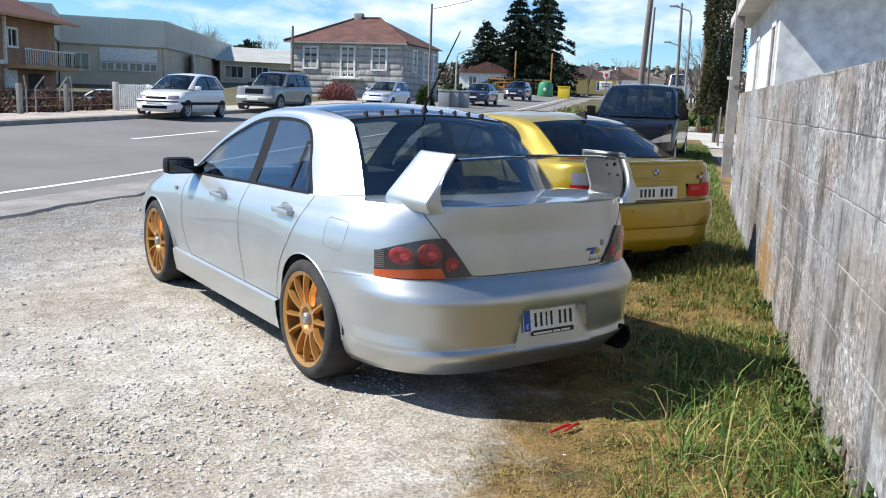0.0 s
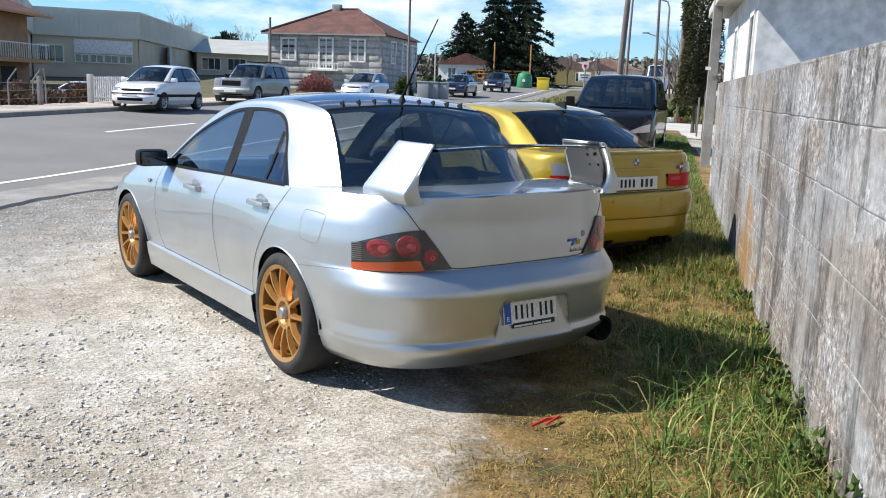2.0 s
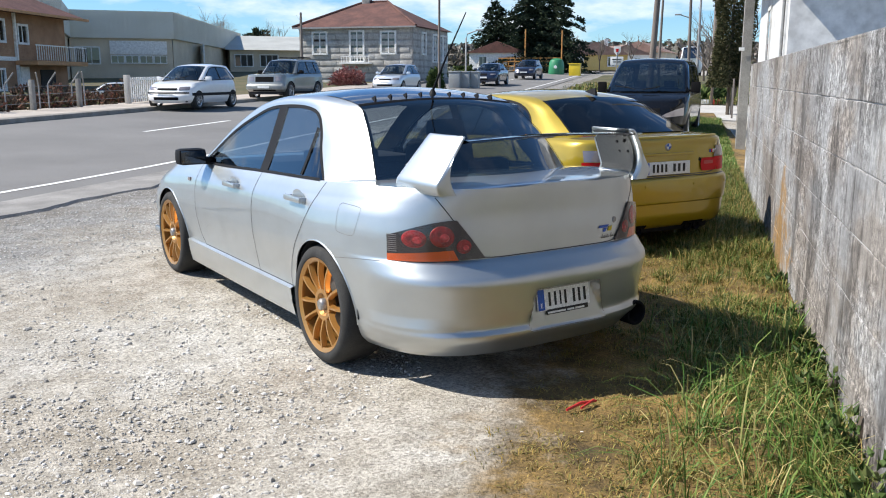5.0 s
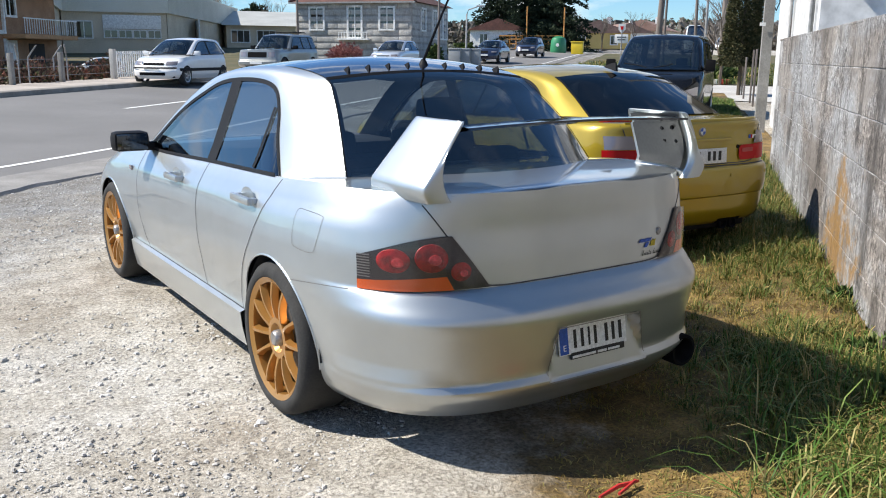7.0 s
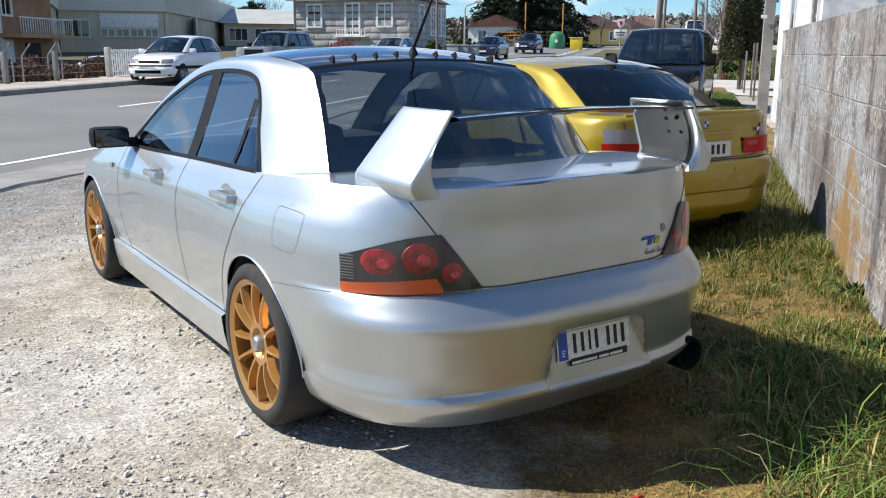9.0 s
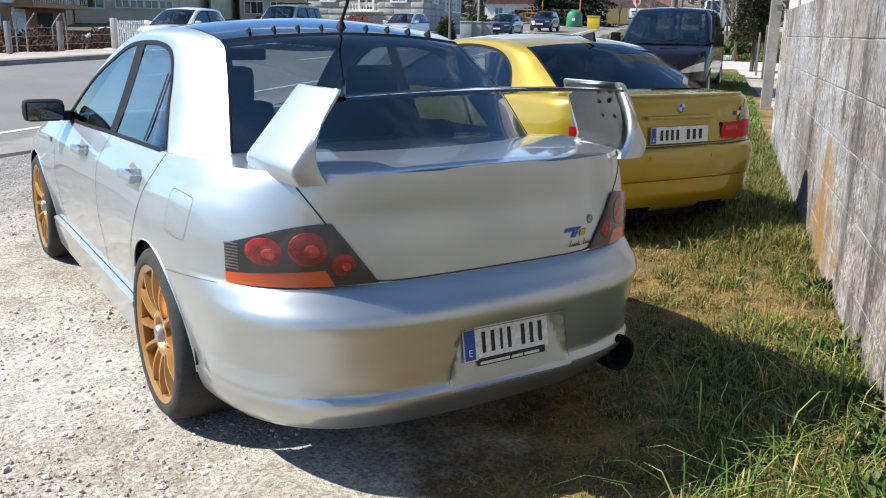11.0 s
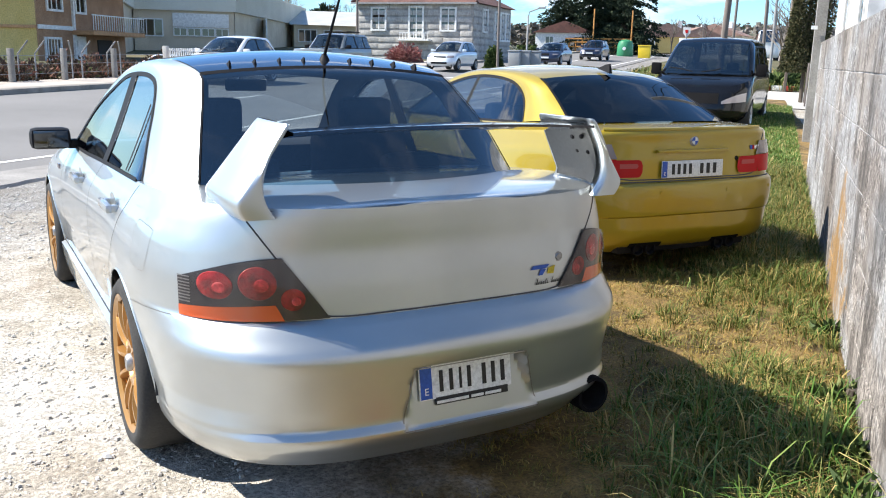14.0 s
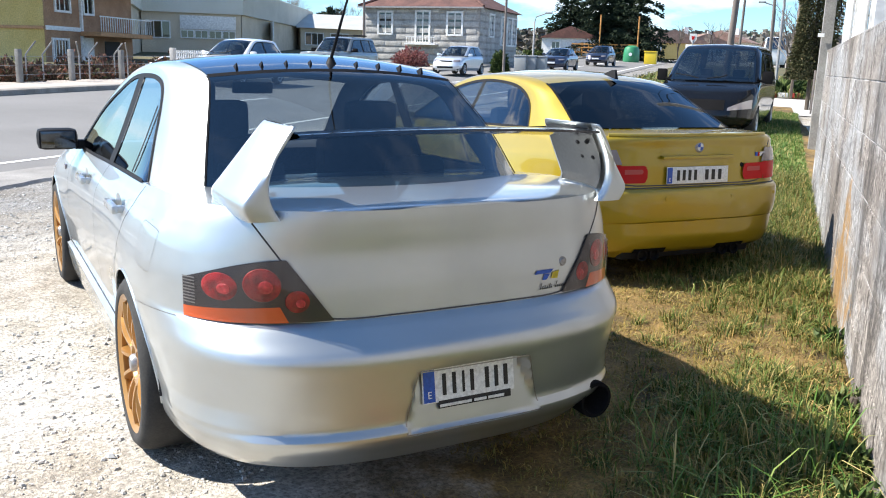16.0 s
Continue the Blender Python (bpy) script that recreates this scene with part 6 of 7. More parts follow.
def sprays(count, place, size, seed, droop=-0.3):
    """Many small leaf clumps: place(rng) gives the centre and the way it points."""
    rng = random.Random(seed)
    g = Geo()
    for _ in range(count):
        c, d = place(rng)
        s = size * rng.uniform(0.6, 1.3)
        d = (Vector(d) + Vector((rng.uniform(-0.6, 0.6), rng.uniform(-0.6, 0.6), rng.uniform(-0.5, 0.5) + droop))).normalized()
        a = d.cross(Vector((rng.uniform(-1, 1), rng.uniform(-1, 1), rng.uniform(0.2, 1)))).normalized()
        k = len(g.v)
        b = d.cross(a)
        g.v += [tuple(c - d * s * 0.4), tuple(c + a * s * 0.42), tuple(c + d * s), tuple(c - a * s * 0.42), tuple(c + b * s * 0.3)]
        g.f += [(k, k + 1, k + 4), (k + 1, k + 2, k + 4), (k + 2, k + 3, k + 4), (k + 3, k, k + 4)]
    return g


def leafy(name, g, mat, parent):
    me = bpy.data.meshes.new(name)
    me.from_pydata(g.v, [], g.f)
    me.materials.append(mat)
    o = new(name, me)
    o.parent = parent
    return o


def conifer(name, label, m, h, r, count, size, mat, seed, low=0.08, power=0.8, whorl=0):
    tree = thing(name, label, "tree", m, "firs beside the road" if whorl else "")
    part("trunk", Geo().tube([(0, 0, -0.2), (0, 0, h * 0.5), (0, 0, h * 0.97)], [r * 0.09, r * 0.05, 0.02], 8), M_BARK, tree)

    def place(rng):
        if whorl:
            # boughs in uneven tiers, longer towards the foot, drooping outwards
            i = int(whorl * (1 - rng.random() ** 0.62))
            t = (i + 0.5) / whorl
            bough = rng.randrange(9)
            key = i * 9 + bough
            a = (bough / 9 + 0.618 * i) * 2 * math.pi + 0.5 * math.sin(key * 12.9)
            reach = r * ((1 - t) ** power) * (0.78 + 0.38 * math.sin(key * 78.233 + seed)) + 0.12
            s = rng.random() ** 0.6
            side = rng.gauss(0, 0.06 + 0.10 * s * reach)
            z = h * (low + (1 - low) * t) - 0.26 * reach * s * s + 0.13 * rng.gauss(0, 1)
            ca, sa = math.cos(a), math.sin(a)
            return Vector((reach * s * ca - side * sa, reach * s * sa + side * ca, z)), (ca, sa, 0.0)
        t = rng.random() ** 1.25
        z = h * (low + (1 - low) * t)
        a = rng.uniform(0, 2 * math.pi)
        tier = 0.80 + 0.10 * math.sin(z * 3.1 + a * 2 + seed) + 0.55 * noise.noise(Vector((math.cos(a) * 1.7, math.sin(a) * 1.7, z * 0.75 + seed)))
        rad = r * (1 - t) ** power * tier * (rng.random() ** 0.4) + 0.08
        return Vector((rad * math.cos(a), rad * math.sin(a), z)), (math.cos(a), math.sin(a), 0.0)
    leafy("crown", sprays(count, place, size, seed), mat, tree)
    return tree


def bare_tree(name, label, m, h, seed, mat=M_TWIG, spread=0.55, levels=4, thick=0.016):
    tree = thing(name, label, "tree", m, "bare winter trees")
    rng = random.Random(seed)
    trunk, twigs = Geo(), Geo()

    def grow(p, d, length, rad, level):
        q = p + d * length * 0.5 + Vector((rng.uniform(-1, 1), rng.uniform(-1, 1), 0.3)) * length * 0.06
        e = q + d * length * 0.5
        (trunk if level < 2 else twigs).tube([p, q, e], [rad, rad * 0.8, rad * 0.6], 5 if level < 2 else 3, False)
        if level < levels:
            for _ in range(4 if level < 2 else 3):
                nd = (d + Vector((rng.uniform(-1, 1), rng.uniform(-1, 1), rng.uniform(-0.2, 0.7))) * spread * 1.3).normalized()
                start = p + (e - p) * rng.uniform(0.45, 1.0)
                grow(start, nd, length * rng.uniform(0.55, 0.78), rad * 0.55, level + 1)
    grow(Vector((0, 0, -0.1)), Vector((0, 0, 1)), h * 0.36, h * thick, 0)
    part("trunk", trunk, M_BARK, tree)
    leafy("crown", twigs, mat, tree)
    return tree


def bush(name, label, m, size, count, leaf, mat, seed, group=""):
    b = thing(name, label, "bush", m, group)

    def place(rng):
        d = Vector((rng.gauss(0, 1), rng.gauss(0, 1), abs(rng.gauss(0, 1)))).normalized()
        k = (rng.random() ** 0.35) * (0.8 + 0.35 * noise.noise(d * 2.2 + Vector((seed, 0, 0))))
        return Vector((d.x * size[0] * k, d.y * size[1] * k, d.z * size[2] * k)), d
    leafy("crown", sprays(count, place, leaf, seed, 0.0), mat, b)
    part("stems", Geo().tube([(0, 0, -0.05), (0.03, 0, size[2] * 0.7)], [0.04, 0.015], 5), M_BARK, b)
    return b


conifer("fir_tree", "tall dark green fir tree", along(90.4, 10.7), 13.2, 4.9, 24000, 0.21, M_NEEDLE, 4, 0.04, 1.05, 17)
conifer("fir_tree", "broad dark green fir tree", along(90, 13.6), 10.6, 4.8, 22000, 0.21, M_NEEDLE, 7, 0.06, 0.80, 14)
conifer("fir_tree", "lower dark green fir tree at the edge of the group", along(91, 17.2), 7.6, 3.6, 10000, 0.21, M_NEEDLE, 12, 0.06, 0.6, 14)
conifer("cypress_tree", "slim old cypress with brown-green needles behind the pole", along(26.0, -3.2), 9.5, 0.72, 30000, 0.07, M_CYPRESS, 9, 0.10, 0.25)
k = 0
for u, n, h in ((106, 67, 10.5), (109, 61, 9.2), (115, 64, 9.8), (117, 56, 9.2), (123, 53, 8.6), (64, 83, 10.5), (95, 10, 6), (100, 6.5, 5.5), (108, 3, 6), (60, -6, 6.5), (66, -4, 6), (38, -4.2, 5.5), (33, -3.0, 4.6), (84, -5, 6), (120, 12, 7)):
    k += 1
    bare_tree("bare_tree", "leafless grey-brown winter tree", along(u, n), h, 40 + k)
bush("evergreen_bush", "round dark evergreen among bare trees", along(120, 60, 5.0), (3.6, 3.6, 4.2), 1800, 0.5, M_NEEDLE, 5)
bush("hedge_bush", "clipped green bush before the stone house", along(45.0, 12.0), (0.65, 0.65, 1.45), 1300, 0.16, M_LEAF, 3)
bush("red_shrub", "bare reddish shrub before the stone house", along(45.0, 17.4, 1.1), (1.4, 1.2, 1.2), 1600, 0.13, M_REDTWIG, 6)
bush("pale_shrub", "pale flowering shrub beside the gate", along(25.5, 17.8), (0.7, 0.7, 1.15), 800, 0.09, M_PALELEAF, 8)
for j, (u, n, r) in enumerate(((62, 16.5, 1.6), (66, 17.5, 1.8), (70, 16.0, 1.4), (59, 18.5, 1.3))):
    bush("garden_shrub", "pale grey-green garden shrub", along(u, n), (r, r, r * 0.8), 700, 0.22, M_PALELEAF if j % 2 else M_LEAF, 20 + j, "garden shrubs")
for j, (u, n) in enumerate(((12.6, 17.6), (14.2, 17.9), (15.6, 17.5), (17.2, 17.7), (18.6, 17.5), (19.6, 17.9), (20.9, 17.6), (13.4, 18.6), (15.0, 19.0), (16.4, 18.7), (17.9, 18.9), (19.2, 19.0), (20.4, 18.8), (21.9, 18.6), (23.2, 18.2), (22.6, 19.6), (24.4, 19.0))):
    bush("garden_thicket", "tangled brown and red undergrowth behind the fence", along(u, n), (0.95, 0.8, 0.60 + 0.18 * (j % 3)), 900, 0.10, M_BROWNLEAF, 60 + j, "undergrowth behind the fence")
for j, (u, n) in enumerate(((34.4, -2.9), (36.2, -3.4))):
    bush("verge_plant", "spiky green plant beside the lane", along(u, n), (0.6, 0.6, 0.75), 420, 0.25, M_LEAF, 80 + j, "plants beside the lane")
for j, (u, n, s) in enumerate(((-1.35, -1.90, 0.20), (-0.75, -1.90, 0.15), (-0.35, -1.90, 0.13), (0.05, -1.92, 0.12), (0.6, -1.95, 0.12), (-1.9, -1.9, 0.22), (1.6, -1.98, 0.11))):
    bush("wall_weed", "leafy green weed at the foot of the wall", along(u, n), (s * 1.4, s * 0.9, s * 1.6), 300, 0.036, M_WEED, 90 + j, "weeds along the wall")

rng = random.Random(5)
wd = Geo()
for k in range(17000):
    a = rng.uniform(-0.35, 1.0)
    d = rng.uniform(150, 260)
    x, y = d * math.sin(radians(48) - a * 0.9 + 0.25), d * math.cos(radians(48) - a * 0.9 + 0.25)
    ridge = 7.4 + 3.0 * noise.noise(Vector((a * 4.0, d * 0.01, 2))) + (d - 150) * 0.03
    c = Vector((x, y, 1.5 + (ridge - 1.5) * rng.random() ** 0.7))
    s = rng.uniform(0.4, 1.1)
    k0 = len(wd.v)
    q = [Vector((rng.uniform(-1, 1), rng.uniform(-1, 1), rng.uniform(-0.8, 1))).normalized() * s for _ in range(6)]
    wd.v += [tuple(c + p) for p in q]
    wd.f += [(k0, k0 + 1, k0 + 2), (k0 + 1, k0 + 2, k0 + 3), (k0 + 2, k0 + 3, k0 + 4), (k0 + 3, k0 + 4, k0 + 5), (k0, k0 + 4, k0 + 5)]
me = bpy.data.meshes.new("far_woods")
me.from_pydata(wd.v, [], wd.f)
me.materials.append(M_WOODS)
tagged(new("far_woods", me), "brown winter woods on the far hill", "woods", kind="stuff")

# ---- power poles and lamps ----
M_POLE = two_tone("weathered pole wood", (0.15, 0.125, 0.11), (0.25, 0.215, 0.19), 2, 30, 0.9, 0.4, 0.006, stretch=(1, 1, 0.15))
for u, n, h, lean, rad, lab in ((41, -0.35, 10.5, 2.4, 0.17, "leaning grey power pole beside the road"), (35, -3.1, 8.2, 0.5, 0.15, "dark wooden power pole on the verge"), (44.5, 11.6, 5.9, 0.0, 0.08, "wooden power pole before the stone house"), (41.9, 19.0, 4.3, 0.0, 0.08, "thin pole beside the low building"), (58, -0.6, 7.0, 1.0, 0.1, "far grey power pole beside the road"), (48, -2.4, 6.5, -1.0, 0.1, "thin grey pole on the verge")):
    pl = thing("power_pole", lab, "pole", along(u, n) @ pose(0, 0, 0, 0, lean, 0), "power poles")
    part("shaft", Geo().tube([(0, 0, -0.3), (0, 0, h)], [rad, rad * 0.75], 10), M_POLE, pl)
    if rad > 0.12:
        part("crossbar", Geo().box((0, 0, h - 0.3), (0.5, 0.08, 0.1), bevel=0.01), M_POLE, pl)
M_GREYMETAL = plain("grey metal", (0.30, 0.30, 0.30), 0.6)
for u, n, h, side in ((49.7, 11.2, 3.4, -1), (58, -2.6, 4.6, 1), (40, -2.6, 5.6, 1)):
    lp = thing("street_lamp", "grey street lamp with a short arm", "street lamp", along(u, n), "street lamps")
    part("pole", Geo().tube([(0, 0, -0.2), (0, 0, h - 0.4), (-0.1 * side, 0, h - 0.1), (-0.7 * side, 0, h + 0.1)], [0.07, 0.05, 0.04, 0.035], 8), M_GREYMETAL, lp)
    part("lamp_head", Geo().box((-0.85 * side, 0, h + 0.12), (0.45, 0.2, 0.1), pose(0, 0, 0), 0.03), M_GREYMETAL, lp)
cb = Geo()
for a, b, sag in (((41, -0.7, 10.4), (13.0, -2.6, 7.6), 0.7), ((41, -0.7, 10.1), (35, -3.1, 8.4), 0.3), ((35, -3.1, 8.3), (13.0, -2.6, 7.2), 0.5), ((44.5, 11.6, 6.4), (41, -0.7, 10.2), 0.5)):
    pa, pb = plan(*a), plan(*b)
    cb.tube([pa.lerp(pb, t) - Vector((0, 0, sag * 4 * t * (1 - t))) for t in np.linspace(0, 1, 14)], 0.014, 4)
single("overhead_cables", cb, M_TRIM, "black overhead cables between the poles", "cables")

# ---- cars ----
silver_saloon()
yellow_coupe()
small_car("black_van", "black van with tinted windscreen parked facing along the wall", M_BLACKCAR, along(18.5, -1.05, 0.06, 174), "van")
small_car("white_hatchback", "white three-door hatchback parked by the kerb", M_WHITECAR, along(22.8, 14.2, None, 182) @ Matrix.Translation((0, 0, 0.04)), "hatch", bumper=True)
small_car("grey_suv", "boxy grey off-roader with a roof rack parked by the kerb", M_GREYCAR, along(30.4, 14.2, None, 178) @ Matrix.Translation((0, 0, 0.04)), "suv", roof_rack=True)
small_car("silver_hatchback", "pale silver hatchback parked beside the road", M_PALECAR, along(41.0, 12.6, None, 176) @ Matrix.Translation((0, 0, 0.06)), "hatch")
small_car("blue_saloon", "dark blue saloon parked beside the road", M_BLUECAR, along(54.8, 10.3, None, 178) @ Matrix.Translation((0, 0, 0.04)), "sedan")
small_car("blue_hatchback", "dark blue hatchback parked beside the road", M_BLUECAR, along(68.8, 9.8, None, 176) @ Matrix.Translation((0, 0, 0.04)), "hatch", scale=(1.05, 1.05, 1.08))
small_car("white_minibus", "white high-roofed minibus seen from behind on the far road", M_WHITECAR, along(80.6, -3.3, None, 2), "van", scale=(1.05, 1.1, 1.4))
small_car("pale_hatchback", "pale silver hatchback parked far up the road", M_PALECAR, along(108, -4.6, None, 4), "hatch", "cars far up the road")
small_car("pale_hatchback", "pale silver hatchback parked far up the road", M_PALECAR, along(104, -7.2, None, 174), "hatch", "cars far up the road")
small_car("white_estate", "white car parked behind the fence", M_WHITECAR, along(30.0, 22.4, 0.35, 120), "hatch", scale=(0.65, 0.65, 0.65))

# ---- houses ----
M_STONE = two_tone("grey granite", (0.25, 0.24, 0.225), (0.40, 0.385, 0.36), 1.6, 9, 0.9, 0.5, 0.03)
M_STONE_PALE = two_tone("pale granite", (0.36, 0.345, 0.32), (0.50, 0.485, 0.455), 1.6, 9, 0.9, 0.5, 0.03)
M_TILE = two_tone("clay roof tiles", (0.085, 0.040, 0.034), (0.145, 0.066, 0.052), 1.2, 9, 0.9, 0.5, 0.03)
M_TILEDARK = two_tone("dark clay tiles", (0.10, 0.045, 0.038), (0.16, 0.07, 0.055), 1.2, 9, 0.9, 0.5, 0.03)
M_FARTILE = two_tone("faded clay tiles", (0.20, 0.125, 0.10), (0.29, 0.19, 0.155), 1.2, 9, 0.9, 0.5, 0.03)
M_BEIGE = two_tone("beige render", (0.56, 0.48, 0.36), (0.66, 0.58, 0.45), 0.6, 12, 0.9, 0.2, 0.01)
M_PANEL = two_tone("cream metal cladding", (0.64, 0.62, 0.53), (0.72, 0.70, 0.61), 0.5, 20, 0.6, 0.1, 0.004)
M_PALEROOF = two_tone("pale sheet roof", (0.38, 0.385, 0.36), (0.46, 0.465, 0.435), 0.5, 20, 0.6, 0.1, 0.004)
M_YELLOWWALL = two_tone("yellow render", (0.58, 0.42, 0.14), (0.66, 0.50, 0.20), 0.7, 14, 0.9, 0.2, 0.01)
M_BRICK = two_tone("brown brick", (0.29, 0.165, 0.095), (0.41, 0.24, 0.14), 1.0, 16, 0.9, 0.3, 0.01)
M_WHITEPAINT = plain("white paintwork", (0.78, 0.78, 0.76), 0.6)
M_BALCONY = plain("ochre balcony edge", (0.50, 0.27, 0.13), 0.8)
M_DARKOPENING = plain("dark opening", (0.03, 0.03, 0.03), 0.8)


def facing(x, y, z, heading):
    """A pose whose local y runs away along the heading (degrees clockwise from y)."""
    return pose(x, y, z, 0, 0, -heading)


def framed(parent, x, z, w, h, y=0.0, name="window", bars=1, glass=None, fw=0.12, at=None):
    g = Geo().box((x, y + 0.04, z), (w - 0.06, 0.05, h - 0.06))
    o = part(name, g, glass or M_WINDOW, parent)
    f = Geo().box((x - w / 2, y, z), (fw, 0.14, h + fw)).box((x + w / 2, y, z), (fw, 0.14, h + fw)).box((x, y, z + h / 2), (w, 0.14, fw)).box((x, y, z - h / 2), (w, 0.18, fw))
    for k in range(bars):
        f.box((x - w / 2 + w * (k + 1) / (bars + 1), y + 0.02, z), (0.07, 0.06, h))
    part("frame", f, M_WHITEPAINT, o)
    # near-black sheet behind the glass paints the darkness of the room
    part("dark_backing", Geo().box((x, y + 0.075, z), (w * 0.9, 0.01, h * 0.9)), M_DARKOPENING if glass is None else M_WHITEPAINT, o)
    if at:
        o.matrix_basis = at
    return o


def stone_house():
    h = thing("stone_house", "grey stone house with white window frames and a hipped tile roof", "house", facing(28.4, 46.3, 0.0, 50.4))
    W, D, H = 8.3, 8.2, 4.92
    part("wall", Geo().box((-W / 2, D / 2, H / 2), (W, D, H)), M_STONE, h)
    r = Geo()
    e = 0.35
    x0, x1, y0, y1, z0, z1 = -W - e, e, -e, D + e, H - 0.02, H + 1.95
    cx0, cx1, cy = -W / 2 - 0.9, -W / 2 + 0.9, D / 2
    r.add([(x0, y0, z0), (x1, y0, z0), (x1, y1, z0), (x0, y1, z0), (cx0, cy, z1), (cx1, cy, z1)], [(0, 1, 5, 4), (1, 2, 5), (2, 3, 4, 5), (3, 0, 4), (3, 2, 1, 0)])
    roof = part("roof", r, M_TILE, h, "", None)
    part("ridge_tiles", Geo().tube([(cx0, cy, z1 + 0.03), (cx1, cy, z1 + 0.03)], 0.09, 6).tube([(cx1, cy, z1 + 0.02), (x1, y0, z0 + 0.05)], 0.09, 6).tube([(cx0, cy, z1 + 0.02), (x0, y0, z0 + 0.05)], 0.09, 6), M_TILE, roof)
    part("chimney", Geo().box((cx0 + 0.2, cy, z1 + 0.1), (0.6, 0.5, 0.5), bevel=0.02), M_STONE, roof)
    part("gutter", Geo().box((-W / 2, -e, z0 - 0.04), (W + 2 * e, 0.1, 0.1)), M_GREYMETAL, roof)
    for x in (-6.75, -1.72):
        framed(h, x, 3.85, 1.05, 1.45, -0.03)
    framed(h, -4.0, 3.62, 1.0, 2.05, -0.03, "balcony_door")
    br = Geo().box((-4.0, -0.45, 2.95), (2.1, 0.04, 0.05)).box((-4.0, -0.28, 2.5), (2.2, 0.5, 0.1))
    for k in range(11):
        br.box((-5.0 + k * 0.2, -0.45, 2.72), (0.03, 0.03, 0.45))
    part("balcony_rail", br, M_WHITEPAINT, h)
    side = Matrix.Translation((0.03, 0, 0)) @ pose(0, 0, 0, 0, 0, 90)
    framed(h, 2.3, 3.85, 0.95, 1.45, 0.0, at=side)
    for y in (4.9, 6.2, 7.4):
        framed(h, y, 3.6, 1.1, 1.9, 0.0, "gallery_window", 2, at=side)
    rr = random.Random(2)
    for k in range(11):
        z = 0.30 + k * 0.44
        x = -W + 0.05
        while x < -0.25:
            w = rr.uniform(0.7, 1.5)
            w = min(w, -0.04 - x)
            part("stone", Geo().box((x + w / 2, -0.005, z), (w - 0.03, 0.05, 0.30), bevel=0.012), M_STONE_PALE, h)
            x += w
        y = 0.08
        while y < D - 0.3:
            w = min(rr.uniform(0.8, 1.6), D - y)
            part("stone", Geo().box((0.005, y + w / 2, z), (0.05, w - 0.03, 0.30), bevel=0.012), M_STONE_PALE, h)
            y += w


stone_house()


def low_building():
    """Long beige building with a cream clad upper storey."""
    h = thing("low_building", "long beige building with cream metal cladding under a flat roof", "building", facing(14.1, 72.0, 0.0, 13.5))
    part("wall", Geo().box((1.7, 10, 2.4), (8.0, 20, 4.9)), M_BEIGE, h)
    part("left_wall", Geo().box((-8.9, -2.1, 2.4), (13.0, 16, 4.9)), M_BEIGE, h)
    s = Geo()
    s.add([(5.75, 0, 0), (15.5, 34, 0), (15.5, 34, 4.9), (5.75, 0, 4.9), (-6, 34, 0), (-6, 34, 4.9)], [(0, 1, 2, 3), (1, 4, 5, 2)])
    part("side_wall", s, M_BEIGE, h)
    ribs = Geo()

    def clad(x0, y0, x1, y1, z0, z1):
        n = max(2, int(math.hypot(x1 - x0, y1 - y0) / 0.35))
        nx, ny = (y1 - y0), -(x1 - x0)
        L = math.hypot(nx, ny)
        for k in range(n):
            t0, t1 = k / n, (k + 0.55) / n
            d = 0.05
            a = (x0 + (x1 - x0) * t0 + nx / L * d, y0 + (y1 - y0) * t0 + ny / L * d)
            b = (x0 + (x1 - x0) * t1 + nx / L * d, y0 + (y1 - y0) * t1 + ny / L * d)
            ribs.add([(*a, z0), (*b, z0), (*b, z1), (*a, z1)], [(0, 1, 2, 3)])
    part("cladding", Geo().add([(-4.8, -0.3, 4.7), (5.9, -0.3, 4.7), (15.8, 34, 4.7), (-4.8, 34, 4.7), (-4.8, -0.3, 6.9), (5.9, -0.3, 6.9), (15.8, 34, 6.9), (-4.8, 34, 6.9)], [(0, 1, 5, 4), (1, 2, 6, 5), (4, 5, 6, 7), (3, 2, 1, 0)]), M_PANEL, h)
    part("left_cladding", Geo().box((-8.8, -2.8, 5.8), (13.3, 15, 2.2)), M_PANEL, h)
    clad(-4.8, -0.3, 5.9, -0.3, 4.7, 6.9)
    clad(5.9, -0.3, 15.8, 34, 4.7, 6.9)
    clad(-15.4, -10.3, -2.2, -10.3, 4.7, 6.9)
    tagged(part("cladding_rib", ribs, M_PANEL, h), kind="stuff")
    framed(h, -1.0, 3.3, 1.9, 1.35, -0.03, bars=2, fw=0.1)
    part("shutter", Geo().box((3.0, -0.06, 3.95), (4.5, 0.12, 1.1), bevel=0.02), M_WHITEPAINT, h, "white roller shutters")
    for k in range(4):
        framed(h, 1.32 + k * 1.12, 3.0, 1.02, 0.62, -0.05, bars=1, fw=0.08)
    part("shutter", Geo().box((8.9, 10.1, 3.7), (0.12, 6.0, 1.7), pose(0, 0, 0)).moved(Matrix()), M_WHITEPAINT, h, "white roller shutters")
    r2 = thing("low_wing", "lower beige wing with a pale sloping roof", "building", facing(14.1, 72.0, 0.0, 13.5) @ Matrix.Translation((18.5, 22, 0)))
    part("wall", Geo().box((0, 6, 2.3), (11, 12, 4.6)), M_BEIGE, r2)
    part("roof", Geo().add([(-6, -0.8, 4.55), (6, -0.8, 4.55), (6, 9, 6.5), (-6, 9, 6.5), (6, 9, 4.5), (-6, 9, 4.5)], [(0, 1, 2, 3), (1, 4, 2), (0, 3, 5), (3, 2, 4, 5)]), M_PALEROOF, r2)
    for x in (-4.0, -1.2):
        framed(r2, x, 3.4, 2.0, 1.3, -0.03, bars=2, fw=0.1)


low_building()


